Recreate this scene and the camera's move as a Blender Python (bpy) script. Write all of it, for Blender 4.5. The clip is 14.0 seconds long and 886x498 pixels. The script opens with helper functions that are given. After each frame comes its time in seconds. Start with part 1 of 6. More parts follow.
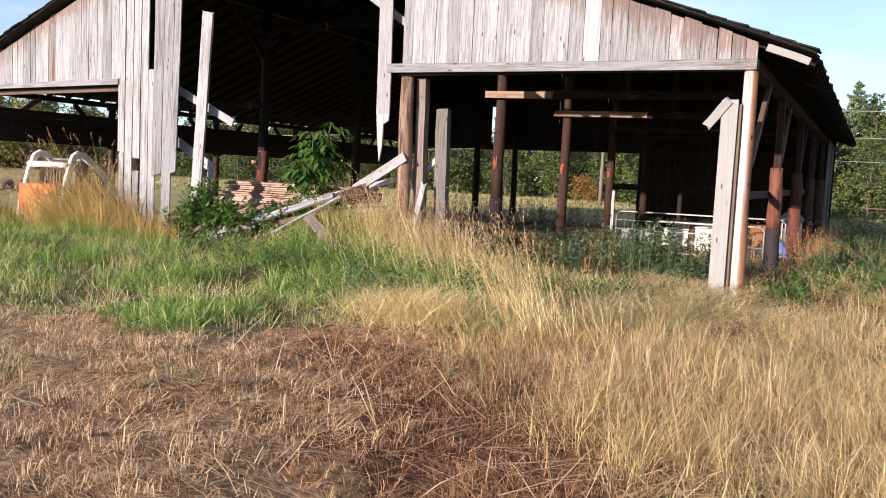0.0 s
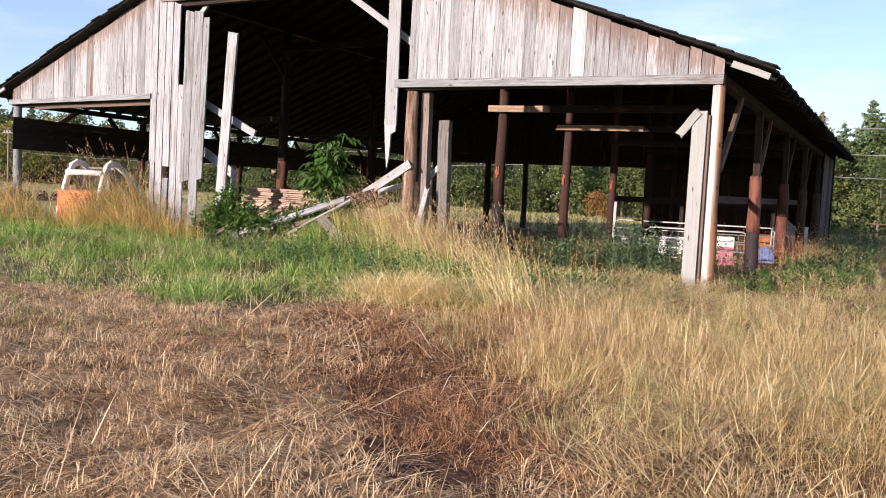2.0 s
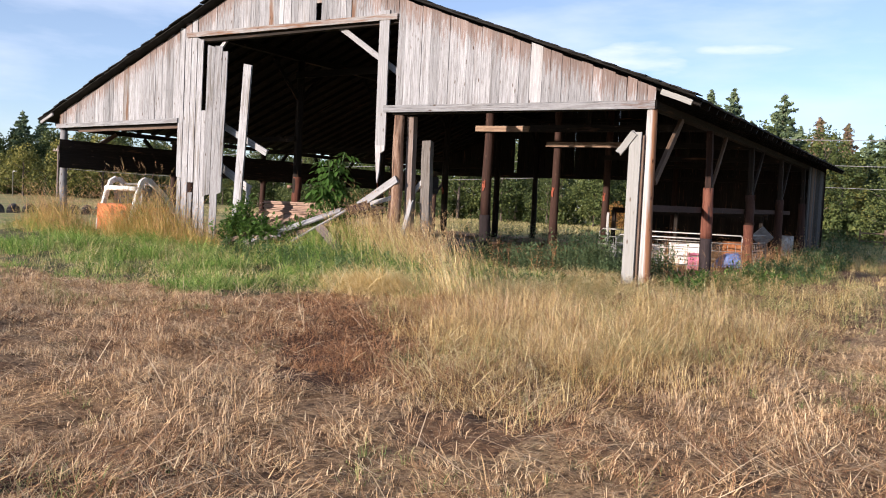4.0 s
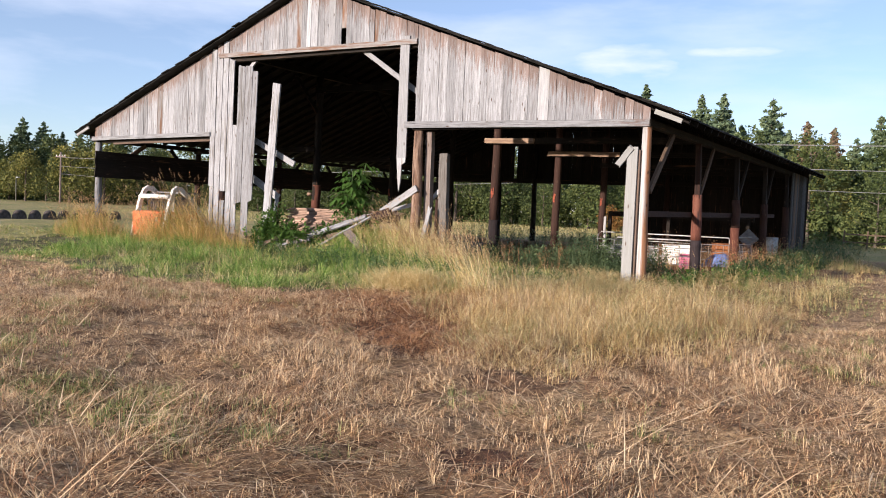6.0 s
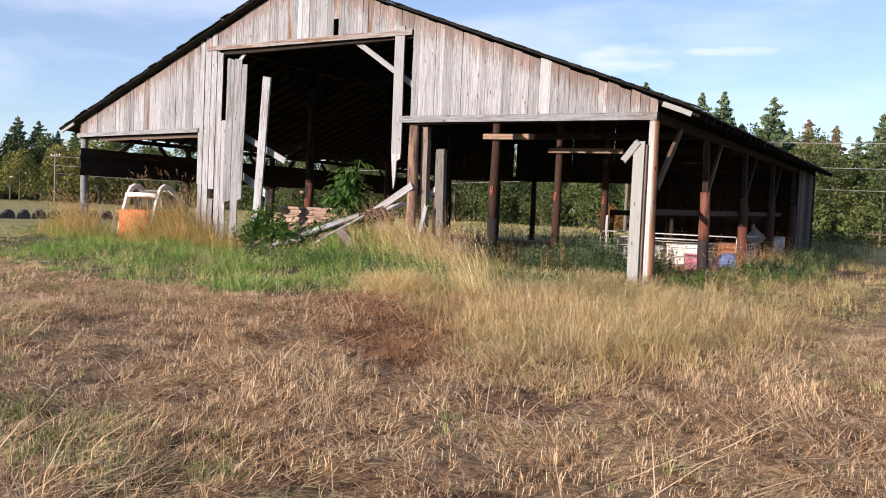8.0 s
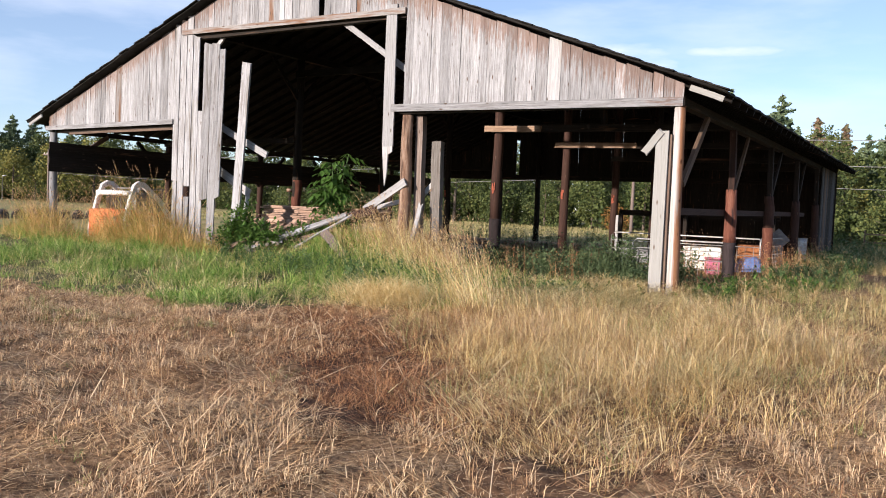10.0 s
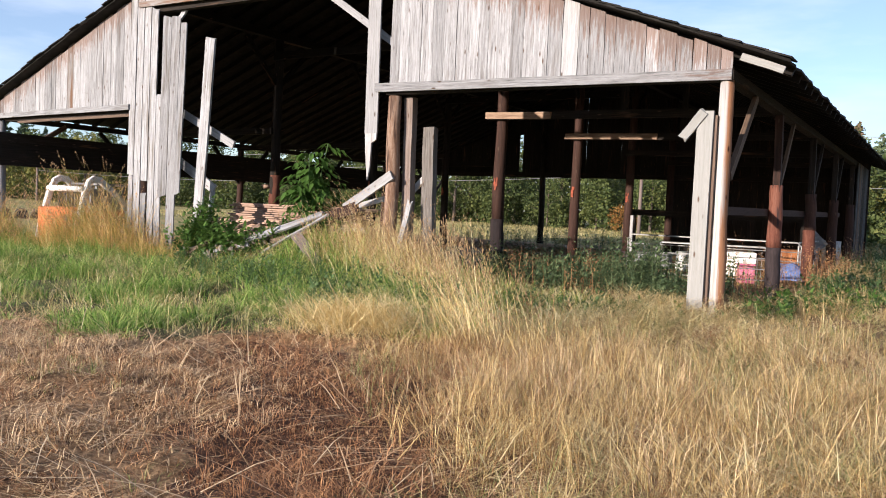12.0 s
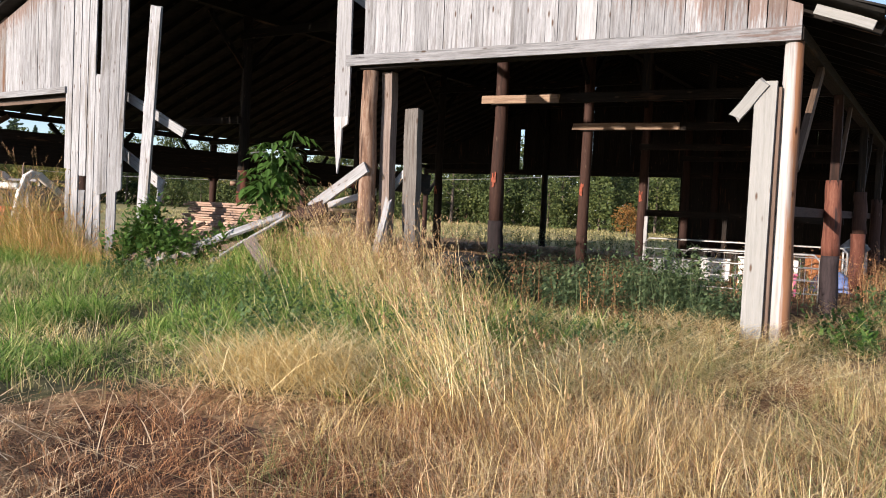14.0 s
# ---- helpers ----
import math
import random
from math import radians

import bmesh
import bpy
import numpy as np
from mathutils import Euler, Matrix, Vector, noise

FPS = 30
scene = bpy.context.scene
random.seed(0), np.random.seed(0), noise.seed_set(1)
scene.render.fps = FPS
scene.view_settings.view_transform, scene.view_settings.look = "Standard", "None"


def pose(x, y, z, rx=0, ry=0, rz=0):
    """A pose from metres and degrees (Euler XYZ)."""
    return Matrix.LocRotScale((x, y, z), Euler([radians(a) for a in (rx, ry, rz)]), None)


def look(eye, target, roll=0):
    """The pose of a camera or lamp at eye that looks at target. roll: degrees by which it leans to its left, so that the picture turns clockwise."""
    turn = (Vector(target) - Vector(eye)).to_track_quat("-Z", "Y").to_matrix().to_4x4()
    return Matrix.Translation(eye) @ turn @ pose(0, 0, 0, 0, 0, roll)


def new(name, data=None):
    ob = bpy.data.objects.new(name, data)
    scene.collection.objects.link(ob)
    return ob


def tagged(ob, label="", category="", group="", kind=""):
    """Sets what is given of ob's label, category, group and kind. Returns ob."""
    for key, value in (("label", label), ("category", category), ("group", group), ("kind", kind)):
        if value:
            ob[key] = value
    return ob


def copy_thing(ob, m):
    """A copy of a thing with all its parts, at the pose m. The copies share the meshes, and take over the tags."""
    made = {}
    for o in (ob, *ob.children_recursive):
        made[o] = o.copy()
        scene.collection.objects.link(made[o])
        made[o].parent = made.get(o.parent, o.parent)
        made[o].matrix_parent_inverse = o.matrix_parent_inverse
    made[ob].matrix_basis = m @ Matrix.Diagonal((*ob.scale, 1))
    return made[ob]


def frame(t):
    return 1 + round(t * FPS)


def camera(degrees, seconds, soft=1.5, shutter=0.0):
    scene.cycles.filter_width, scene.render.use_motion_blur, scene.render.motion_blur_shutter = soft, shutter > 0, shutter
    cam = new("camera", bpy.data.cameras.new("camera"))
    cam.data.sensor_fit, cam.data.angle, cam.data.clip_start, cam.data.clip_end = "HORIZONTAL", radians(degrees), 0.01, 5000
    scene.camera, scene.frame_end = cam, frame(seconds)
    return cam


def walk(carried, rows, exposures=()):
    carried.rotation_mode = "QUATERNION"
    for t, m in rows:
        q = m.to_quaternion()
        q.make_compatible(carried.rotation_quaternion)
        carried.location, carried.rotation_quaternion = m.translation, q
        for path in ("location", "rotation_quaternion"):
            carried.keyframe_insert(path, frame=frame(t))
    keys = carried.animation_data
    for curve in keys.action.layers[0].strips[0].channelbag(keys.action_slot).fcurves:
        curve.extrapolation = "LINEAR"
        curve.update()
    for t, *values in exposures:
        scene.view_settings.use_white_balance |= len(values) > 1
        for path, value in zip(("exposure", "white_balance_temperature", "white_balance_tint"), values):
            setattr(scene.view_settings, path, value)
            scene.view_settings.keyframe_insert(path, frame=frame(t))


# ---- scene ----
cam = camera(58.2, 14.0, soft=1.0)
PATH = [
    (0, (1.687, -12.336, 1.661), (0.739, -10.584, 1.478), 2.75),
    (0.5, (1.768, -12.425, 1.641), (0.817, -10.675, 1.462), 2.77),
    (1, (1.960, -12.683, 1.579), (1.001, -10.936, 1.410), 2.84),
    (1.5, (2.261, -13.009, 1.498), (1.288, -11.269, 1.344), 2.93),
    (2, (2.672, -13.305, 1.422), (1.675, -11.577, 1.283), 3.00),
    (2.5, (3.194, -13.471, 1.376), (2.159, -11.765, 1.250), 3.00),
    (3, (3.828, -13.409, 1.383), (2.738, -11.736, 1.265), 2.91),
    (5.5, (5.482, -16.583, 1.493), (4.412, -14.896, 1.394), 2.47),
    (6, (5.423, -16.449, 1.493), (4.354, -14.762, 1.391), 2.48),
    (6.5, (5.362, -16.323, 1.495), (4.293, -14.635, 1.392), 2.44),
    (7, (5.302, -16.184, 1.497), (4.234, -14.496, 1.393), 2.47),
    (7.5, (5.183, -15.971, 1.492), (4.116, -14.283, 1.389), 2.46),
    (8, (4.998, -15.701, 1.465), (3.932, -14.012, 1.362), 2.42),
    (10.5, (3.728, -13.428, 1.433), (2.659, -11.742, 1.330), 2.49),
    (11, (3.399, -12.841, 1.407), (2.330, -11.154, 1.306), 2.56),
    (11.5, (3.056, -12.268, 1.414), (1.986, -10.581, 1.311), 2.55),
    (12, (2.717, -11.675, 1.415), (1.647, -9.988, 1.312), 2.59),
    (12.5, (2.405, -11.107, 1.406), (1.335, -9.420, 1.304), 2.60),
    (13, (2.111, -10.570, 1.410), (1.043, -8.882, 1.307), 2.63),
    (13.5, (1.791, -9.951, 1.407), (0.723, -8.264, 1.304), 2.60),
    (14, (1.468, -9.355, 1.413), (0.400, -7.667, 1.311), 2.63),
]
walk(cam, [(t, look(eye, target, roll)) for t, eye, target, roll in PATH],
     exposures=((0, 1.0, 6500, 22), (2, 0.98, 6500, 22), (3.2, 0.9, 6500, 21), (5.3, 0.78, 6500, 20), (8.2, 0.78, 6500, 20), (10.3, 0.86, 6500, 19), (12, 0.92, 6500, 18), (14, 0.9, 6500, 18)))
# ---- sky, sun and exposure ----
SUN_TO = Vector((-0.28, -1.0, 0.0)).normalized()  # towards the sun, in plan
SUN_EL = radians(13.2)
world = bpy.data.worlds.new("world")
scene.world = world
world.use_nodes = True
wt = world.node_tree
wt.nodes.clear()
w_out = wt.nodes.new("ShaderNodeOutputWorld")
w_bg = wt.nodes.new("ShaderNodeBackground")
w_sky = wt.nodes.new("ShaderNodeTexSky")
w_sky.sky_type = "NISHITA"
w_sky.sun_disc = False
w_sky.sun_elevation = SUN_EL
w_sky.sun_rotation = math.atan2(SUN_TO.x, SUN_TO.y)
w_sky.air_density, w_sky.dust_density, w_sky.ozone_density = 0.86, 0.2, 2.8
w_bg.inputs["Strength"].default_value = 0.112
# thin evening clouds drifting all round the sky
w_co = wt.nodes.new("ShaderNodeTexCoord")
w_map = wt.nodes.new("ShaderNodeMapping")
w_map.inputs["Scale"].default_value = (1.6, 1.6, 7.0)
w_noise = wt.nodes.new("ShaderNodeTexNoise")
w_noise.inputs["Scale"].default_value = 1.7
w_noise.inputs["Detail"].default_value = 7.0
w_noise.inputs["Roughness"].default_value = 0.55
w_ramp = wt.nodes.new("ShaderNodeValToRGB")
w_ramp.color_ramp.elements[0].position, w_ramp.color_ramp.elements[1].position = 0.46, 1.0
w_mix = wt.nodes.new("ShaderNodeMix")
w_mix.data_type = "RGBA"
w_mix.inputs["B"].default_value = (5.0, 5.7, 6.5, 1)
wt.links.new(w_co.outputs["Generated"], w_map.inputs["Vector"])
wt.links.new(w_map.outputs["Vector"], w_noise.inputs["Vector"])
wt.links.new(w_noise.outputs["Fac"], w_ramp.inputs["Fac"])


def cloud_bank(heading, reach, rise):
    """A soft ragged cloud round a heading: how much of it covers the sky there."""
    ahead = Vector(heading).normalized()
    side = ahead.cross(Vector((0, 0, 1))).normalized()
    up = side.cross(ahead)

    def number(op, a, b):
        n = wt.nodes.new("ShaderNodeMath")
        n.operation = op
        for k, v in ((0, a), (1, b)):
            if isinstance(v, (int, float)):
                n.inputs[k].default_value = v
            else:
                wt.links.new(v, n.inputs[k])
        return n.outputs["Value"]

    sums = []
    for axis, size in ((side, reach), (up, rise)):
        d = wt.nodes.new("ShaderNodeVectorMath")
        d.operation = "DOT_PRODUCT"
        wt.links.new(w_co.outputs["Generated"], d.inputs[0])
        d.inputs[1].default_value = axis
        sums.append(number("POWER", number("ABSOLUTE", number("DIVIDE", d.outputs["Value"], size), 0.0), 2.0))
    front = wt.nodes.new("ShaderNodeVectorMath")
    front.operation = "DOT_PRODUCT"
    wt.links.new(w_co.outputs["Generated"], front.inputs[0])
    front.inputs[1].default_value = ahead
    shape = number("SUBTRACT", 1.0, number("ADD", sums[0], sums[1]))
    ragged = wt.nodes.new("ShaderNodeTexNoise")
    ragged.inputs["Scale"].default_value, ragged.inputs["Detail"].default_value = 9.0, 6.0
    wt.links.new(w_map.outputs["Vector"], ragged.inputs["Vector"])
    body = number("ADD", shape, number("MULTIPLY", number("SUBTRACT", ragged.outputs["Fac"], 0.55), 2.2))
    body = number("MULTIPLY", number("MAXIMUM", body, 0.0), number("GREATER_THAN", front.outputs["Value"], 0.0))
    return number("MINIMUM", number("MULTIPLY", body, 0.75), 0.85)


haze = wt.nodes.new("ShaderNodeMath")
haze.operation = "ADD"
haze.inputs[1].default_value = 0.16
wt.links.new(w_ramp.outputs["Color"], haze.inputs[0])
cover = haze.outputs["Value"]
for heading, reach, rise in (((-0.345, 0.921, 0.182), 0.075, 0.03), ((-0.222, 0.955, 0.194), 0.06, 0.009)):
    lay = wt.nodes.new("ShaderNodeMath")
    lay.operation = "MAXIMUM"
    wt.links.new(cover, lay.inputs[0])
    wt.links.new(cloud_bank(heading, reach, rise), lay.inputs[1])
    cover = lay.outputs["Value"]
wt.links.new(cover, w_mix.inputs["Factor"])
wt.links.new(w_sky.outputs["Color"], w_mix.inputs["A"])
wt.links.new(w_mix.outputs["Result"], w_bg.inputs["Color"])
wt.links.new(w_bg.outputs["Background"], w_out.inputs["Surface"])

sun = new("sun", bpy.data.lights.new("sun", "SUN"))
sun.data.energy, sun.data.angle, sun.data.color = 4.8, radians(0.6), (1.0, 0.895, 0.735)
s_from = SUN_TO * math.cos(SUN_EL) + Vector((0, 0, math.sin(SUN_EL)))
sun.matrix_world = look(s_from * 80, (0, 0, 0))
# ---- materials ----
def shader(name, rough=0.8, metal=0.0):
    m = bpy.data.materials.new(name)
    m.use_nodes = True
    b = m.node_tree.nodes["Principled BSDF"]
    b.inputs["Roughness"].default_value, b.inputs["Metallic"].default_value = rough, metal
    b.inputs["Specular IOR Level"].default_value = 0.25
    return m, m.node_tree.nodes, m.node_tree.links, b


def ramp_node(ns, stops):
    r = ns.new("ShaderNodeValToRGB")
    while len(r.color_ramp.elements) < len(stops):
        r.color_ramp.elements.new(0.5)
    for e, (p, c) in zip(r.color_ramp.elements, stops):
        e.position, e.color = p, (*c, 1)
    return r


def noise_node(ns, ls, vec, scale, detail=4.0, rough=0.6):
    n = ns.new("ShaderNodeTexNoise")
    n.inputs["Scale"].default_value, n.inputs["Detail"].default_value, n.inputs["Roughness"].default_value = scale, detail, rough
    if vec is not None:
        ls.new(vec, n.inputs["Vector"])
    return n


def mixed(ns, ls, fac, a, b, blend="MIX"):
    x = ns.new("ShaderNodeMix")
    x.data_type, x.blend_type = "RGBA", blend
    for key, v in (("Factor", fac), ("A", a), ("B", b)):
        if isinstance(v, (int, float)):
            x.inputs[key].default_value = v
        elif isinstance(v, tuple):
            x.inputs[key].default_value = (*v, 1)
        else:
            ls.new(v, x.inputs[key])
    return x.outputs["Result"]


def bumped(ns, ls, b, height, strength, dist=0.01):
    n = ns.new("ShaderNodeBump")
    n.inputs["Strength"].default_value, n.inputs["Distance"].default_value = strength, dist
    ls.new(height, n.inputs["Height"])
    ls.new(n.outputs["Normal"], b.inputs["Normal"])


def wood(name, stops, stain=(0.16, 0.085, 0.05), stain_at=(0.62, 0.8), grain=(38, 38, 1.6), rough=0.85, bump=0.5, bleed=False):
    """Weathered timber: grain drawn along the piece's own z, patches of stain, one tone a piece."""
    m, ns, ls, b = shader(name, rough)
    co = ns.new("ShaderNodeTexCoord")
    info = ns.new("ShaderNodeObjectInfo")
    shift = ns.new("ShaderNodeVectorMath")
    shift.operation = "MULTIPLY_ADD"
    ls.new(info.outputs["Random"], shift.inputs[0])
    shift.inputs[1].default_value = (37, 91, 53)
    ls.new(co.outputs["Object"], shift.inputs[2])
    mp = ns.new("ShaderNodeMapping")
    mp.inputs["Scale"].default_value = grain
    ls.new(shift.outputs["Vector"], mp.inputs["Vector"])
    warp = noise_node(ns, ls, shift.outputs["Vector"], 2.6, 3.0)
    bent = ns.new("ShaderNodeVectorMath")
    bent.operation = "MULTIPLY_ADD"
    ls.new(warp.outputs["Color"], bent.inputs[0])
    bent.inputs[1].default_value = (1.6, 1.6, 0.2)
    ls.new(mp.outputs["Vector"], bent.inputs[2])
    g = noise_node(ns, ls, bent.outputs["Vector"], 1.0, 8.0, 0.72)
    base = ramp_node(ns, stops)
    ls.new(g.outputs["Fac"], base.inputs["Fac"])
    mp2 = ns.new("ShaderNodeMapping")
    mp2.inputs["Scale"].default_value = (9, 9, 0.9)
    ls.new(shift.outputs["Vector"], mp2.inputs["Vector"])
    blot = noise_node(ns, ls, mp2.outputs["Vector"], 1.0, 3.0)
    br = ramp_node(ns, [(stain_at[0], (0, 0, 0)), (stain_at[1], (1, 1, 1))])
    ls.new(blot.outputs["Fac"], br.inputs["Fac"])
    col = mixed(ns, ls, br.outputs["Color"], base.outputs["Color"], stain)
    # knots
    mp3 = ns.new("ShaderNodeMapping")
    mp3.inputs["Scale"].default_value = (7, 7, 2.2)
    ls.new(shift.outputs["Vector"], mp3.inputs["Vector"])
    v = ns.new("ShaderNodeTexVoronoi")
    v.inputs["Scale"].default_value = 1.0
    ls.new(mp3.outputs["Vector"], v.inputs["Vector"])
    kr = ramp_node(ns, [(0.06, (1, 1, 1)), (0.13, (0, 0, 0))])
    ls.new(v.outputs["Distance"], kr.inputs["Fac"])
    col = mixed(ns, ls, kr.outputs["Color"], col, (0.09, 0.06, 0.045))
    if bleed:
        # rust-brown water stains that run down from the roof's edge
        geo = ns.new("ShaderNodeNewGeometry")
        sp = ns.new("ShaderNodeSeparateXYZ")
        ls.new(geo.outputs["Position"], sp.inputs["Vector"])
        steps = [("ADD", 9.56), ("ABSOLUTE", 0.0), ("MULTIPLY", -0.372), ("ADD", 7.36)]
        val = sp.outputs["X"]
        for op, num in steps:
            k = ns.new("ShaderNodeMath")
            k.operation = op
            ls.new(val, k.inputs[0])
            if op != "ABSOLUTE":
                k.inputs[1].default_value = num
            val = k.outputs["Value"]
        below = ns.new("ShaderNodeMath")
        below.operation = "SUBTRACT"
        ls.new(val, below.inputs[0])
        ls.new(sp.outputs["Z"], below.inputs[1])
        wob = noise_node(ns, ls, mp2.outputs["Vector"], 3.2, 6.0, 0.7)
        reach = ns.new("ShaderNodeMath")
        reach.operation = "MULTIPLY_ADD"
        ls.new(wob.outputs["Fac"], reach.inputs[0])
        reach.inputs[1].default_value = -2.3
        ls.new(below.outputs["Value"], reach.inputs[2])
        edge = ramp_node(ns, [(0.0, (0.62, 0.62, 0.62)), (0.3, (0, 0, 0))])
        sh = ns.new("ShaderNodeMath")
        sh.operation = "ADD"
        ls.new(reach.outputs["Value"], sh.inputs[0])
        sh.inputs[1].default_value = 0.95
        ls.new(sh.outputs["Value"], edge.inputs["Fac"])
        col = mixed(ns, ls, edge.outputs["Color"], col, (0.165, 0.085, 0.055))
    tone = ns.new("ShaderNodeMapRange")
    tone.inputs["To Min"].default_value, tone.inputs["To Max"].default_value = 0.66, 1.06
    ls.new(info.outputs["Random"], tone.inputs["Value"])
    col = mixed(ns, ls, 1.0, col, tone.outputs["Result"], "MULTIPLY")
    ls.new(col, b.inputs["Base Color"])
    bumped(ns, ls, b, g.outputs["Fac"], bump, 0.012)
    return m


W_WORN = wood("worn_wall_boards", [(0.3, (0.054, 0.054, 0.0558)), (0.4, (0.198, 0.2, 0.211)), (0.62, (0.36, 0.371, 0.396))], stain=(0.135, 0.122, 0.108), stain_at=(0.5, 0.7), bump=0.9)
W_GREY = wood("weathered_grey_wood", [(0.3, (0.054, 0.054, 0.0558)), (0.41, (0.211, 0.214, 0.225)), (0.62, (0.373, 0.383, 0.407))], stain=(0.153, 0.14, 0.135), stain_at=(0.55, 0.78), bump=0.9, bleed=True)
W_STAIN = wood("rust_stained_wood", [(0.3, (0.063, 0.0522, 0.0468)), (0.43, (0.216, 0.205, 0.2)), (0.66, (0.36, 0.356, 0.36))], stain=(0.18, 0.099, 0.063), stain_at=(0.45, 0.62), bump=0.9, bleed=True)
W_PALE = wood("pale_bleached_wood", [(0.28, (0.153, 0.151, 0.153)), (0.44, (0.333, 0.338, 0.353)), (0.68, (0.468, 0.477, 0.5))], stain=(0.252, 0.221, 0.198), stain_at=(0.58, 0.82), bump=0.7)
W_PLAIN = wood("plain_pale_board", [(0.25, (0.177, 0.177, 0.171)), (0.45, (0.236, 0.239, 0.233)), (0.7, (0.284, 0.286, 0.284))], stain=(0.195, 0.183, 0.166), stain_at=(0.6, 0.85), bump=0.4)
W_STUBPOST = wood("grey_brown_post", [(0.28, (0.0574, 0.0451, 0.0394)), (0.5, (0.172, 0.135, 0.119)), (0.75, (0.271, 0.234, 0.213))], stain=(0.082, 0.0574, 0.0451))
W_POSTGREY = wood("grey_stub_post", [(0.28, (0.075, 0.068, 0.062)), (0.45, (0.165, 0.15, 0.138)), (0.7, (0.29, 0.272, 0.258))], stain=(0.1, 0.075, 0.06), stain_at=(0.52, 0.72), bump=0.9)
W_BROWN = wood("brown_timber", [(0.28, (0.06, 0.042, 0.034)), (0.5, (0.145, 0.1, 0.078)), (0.75, (0.23, 0.17, 0.135))])
# timber inside the barn, its colour darkened to carry the shade indoors
W_DARK = wood("shade_dark_timber", [(0.28, (0.009, 0.007, 0.006)), (0.5, (0.02, 0.0155, 0.013)), (0.75, (0.042, 0.033, 0.028))])
# timber under the roof: the gloom there is put into the near-black colour
W_GLOOM = wood("gloom_black_timber", [(0.28, (0.00375, 0.003, 0.00263)), (0.5, (0.009, 0.00712, 0.006)), (0.75, (0.018, 0.0142, 0.012))])
# grey boards on the side away from the sun, shade painted in as blue-grey
W_SHADE = wood("shade_blue_boards", [(0.28, (0.03, 0.03, 0.032)), (0.5, (0.07, 0.07, 0.074)), (0.75, (0.125, 0.125, 0.13))])
W_LUMBER = wood("sawn_lumber", [(0.28, (0.2, 0.125, 0.095)), (0.5, (0.42, 0.285, 0.22)), (0.75, (0.55, 0.42, 0.34))], stain_at=(0.7, 0.9))
W_LOG = wood("peeled_log", [(0.28, (0.08, 0.042, 0.028)), (0.46, (0.2, 0.12, 0.082)), (0.72, (0.42, 0.32, 0.255))], stain=(0.05, 0.028, 0.02), stain_at=(0.58, 0.7), grain=(14, 14, 0.9))
W_REDLOG = wood("red_brown_log", [(0.28, (0.05, 0.02, 0.015)), (0.48, (0.135, 0.048, 0.032)), (0.75, (0.25, 0.12, 0.085))], stain=(0.028, 0.02, 0.022), stain_at=(0.54, 0.66), grain=(14, 14, 0.9))
# dark brown logs; for the posts inside, shade is part of this colour
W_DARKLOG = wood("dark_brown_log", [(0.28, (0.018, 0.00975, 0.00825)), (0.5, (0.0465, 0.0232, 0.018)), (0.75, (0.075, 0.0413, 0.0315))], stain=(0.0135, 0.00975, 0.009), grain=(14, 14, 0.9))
W_TIE = wood("rough_tie_timber", [(0.28, (0.05, 0.032, 0.024)), (0.5, (0.12, 0.08, 0.058)), (0.75, (0.2, 0.14, 0.1))], stain=(0.05, 0.033, 0.025))
# lit copy of the tie beam's wood, for its sun patches
W_TIE_SUN = wood("sunlit_tie_strip", [(0.28, (0.11, 0.07, 0.05)), (0.5, (0.3, 0.205, 0.145)), (0.75, (0.46, 0.34, 0.25))], stain=(0.1, 0.06, 0.04), stain_at=(0.6, 0.8))
# near-black log feet; on the inner posts this is painted shadow
W_FOOT = wood("near_black_log_foot", [(0.28, (0.012, 0.01, 0.011)), (0.5, (0.03, 0.022, 0.024)), (0.75, (0.055, 0.04, 0.042))], stain=(0.012, 0.01, 0.01), grain=(14, 14, 0.9))


def two_tone_log(name, left, right):
    """A log bleached on its sunward face and brown round the back."""
    m, ns, ls, b = shader(name, 0.85)
    co = ns.new("ShaderNodeTexCoord")
    mp = ns.new("ShaderNodeMapping")
    mp.inputs["Scale"].default_value = (14, 14, 0.8)
    ls.new(co.outputs["Object"], mp.inputs["Vector"])
    g = noise_node(ns, ls, mp.outputs["Vector"], 1.0, 6.0)
    sep = ns.new("ShaderNodeSeparateXYZ")
    ls.new(co.outputs["Object"], sep.inputs["Vector"])
    add = ns.new("ShaderNodeMath")
    add.operation = "MULTIPLY_ADD"
    ls.new(g.outputs["Fac"], add.inputs[0])
    add.inputs[1].default_value = 0.16
    ls.new(sep.outputs["X"], add.inputs[2])
    r = ramp_node(ns, [(0.105, left), (0.14, right)])
    ls.new(add.outputs["Value"], r.inputs["Fac"])
    dark = ramp_node(ns, [(0.3, (0.45, 0.42, 0.4)), (0.55, (1, 1, 1))])
    ls.new(g.outputs["Fac"], dark.inputs["Fac"])
    kv = ns.new("ShaderNodeTexVoronoi")
    kv.inputs["Scale"].default_value = 1.0
    kmap = ns.new("ShaderNodeMapping")
    kmap.inputs["Scale"].default_value = (8, 8, 3.2)
    ls.new(co.outputs["Object"], kmap.inputs["Vector"])
    ls.new(kmap.outputs["Vector"], kv.inputs["Vector"])
    knot = ramp_node(ns, [(0.1, (0.16, 0.11, 0.08)), (0.2, (1, 1, 1))])
    ls.new(kv.outputs["Distance"], knot.inputs["Fac"])
    col = mixed(ns, ls, 1.0, r.outputs["Color"], dark.outputs["Color"], "MULTIPLY")
    ls.new(mixed(ns, ls, 1.0, col, knot.outputs["Color"], "MULTIPLY"), b.inputs["Base Color"])
    bumped(ns, ls, b, g.outputs["Fac"], 0.5, 0.015)
    return m


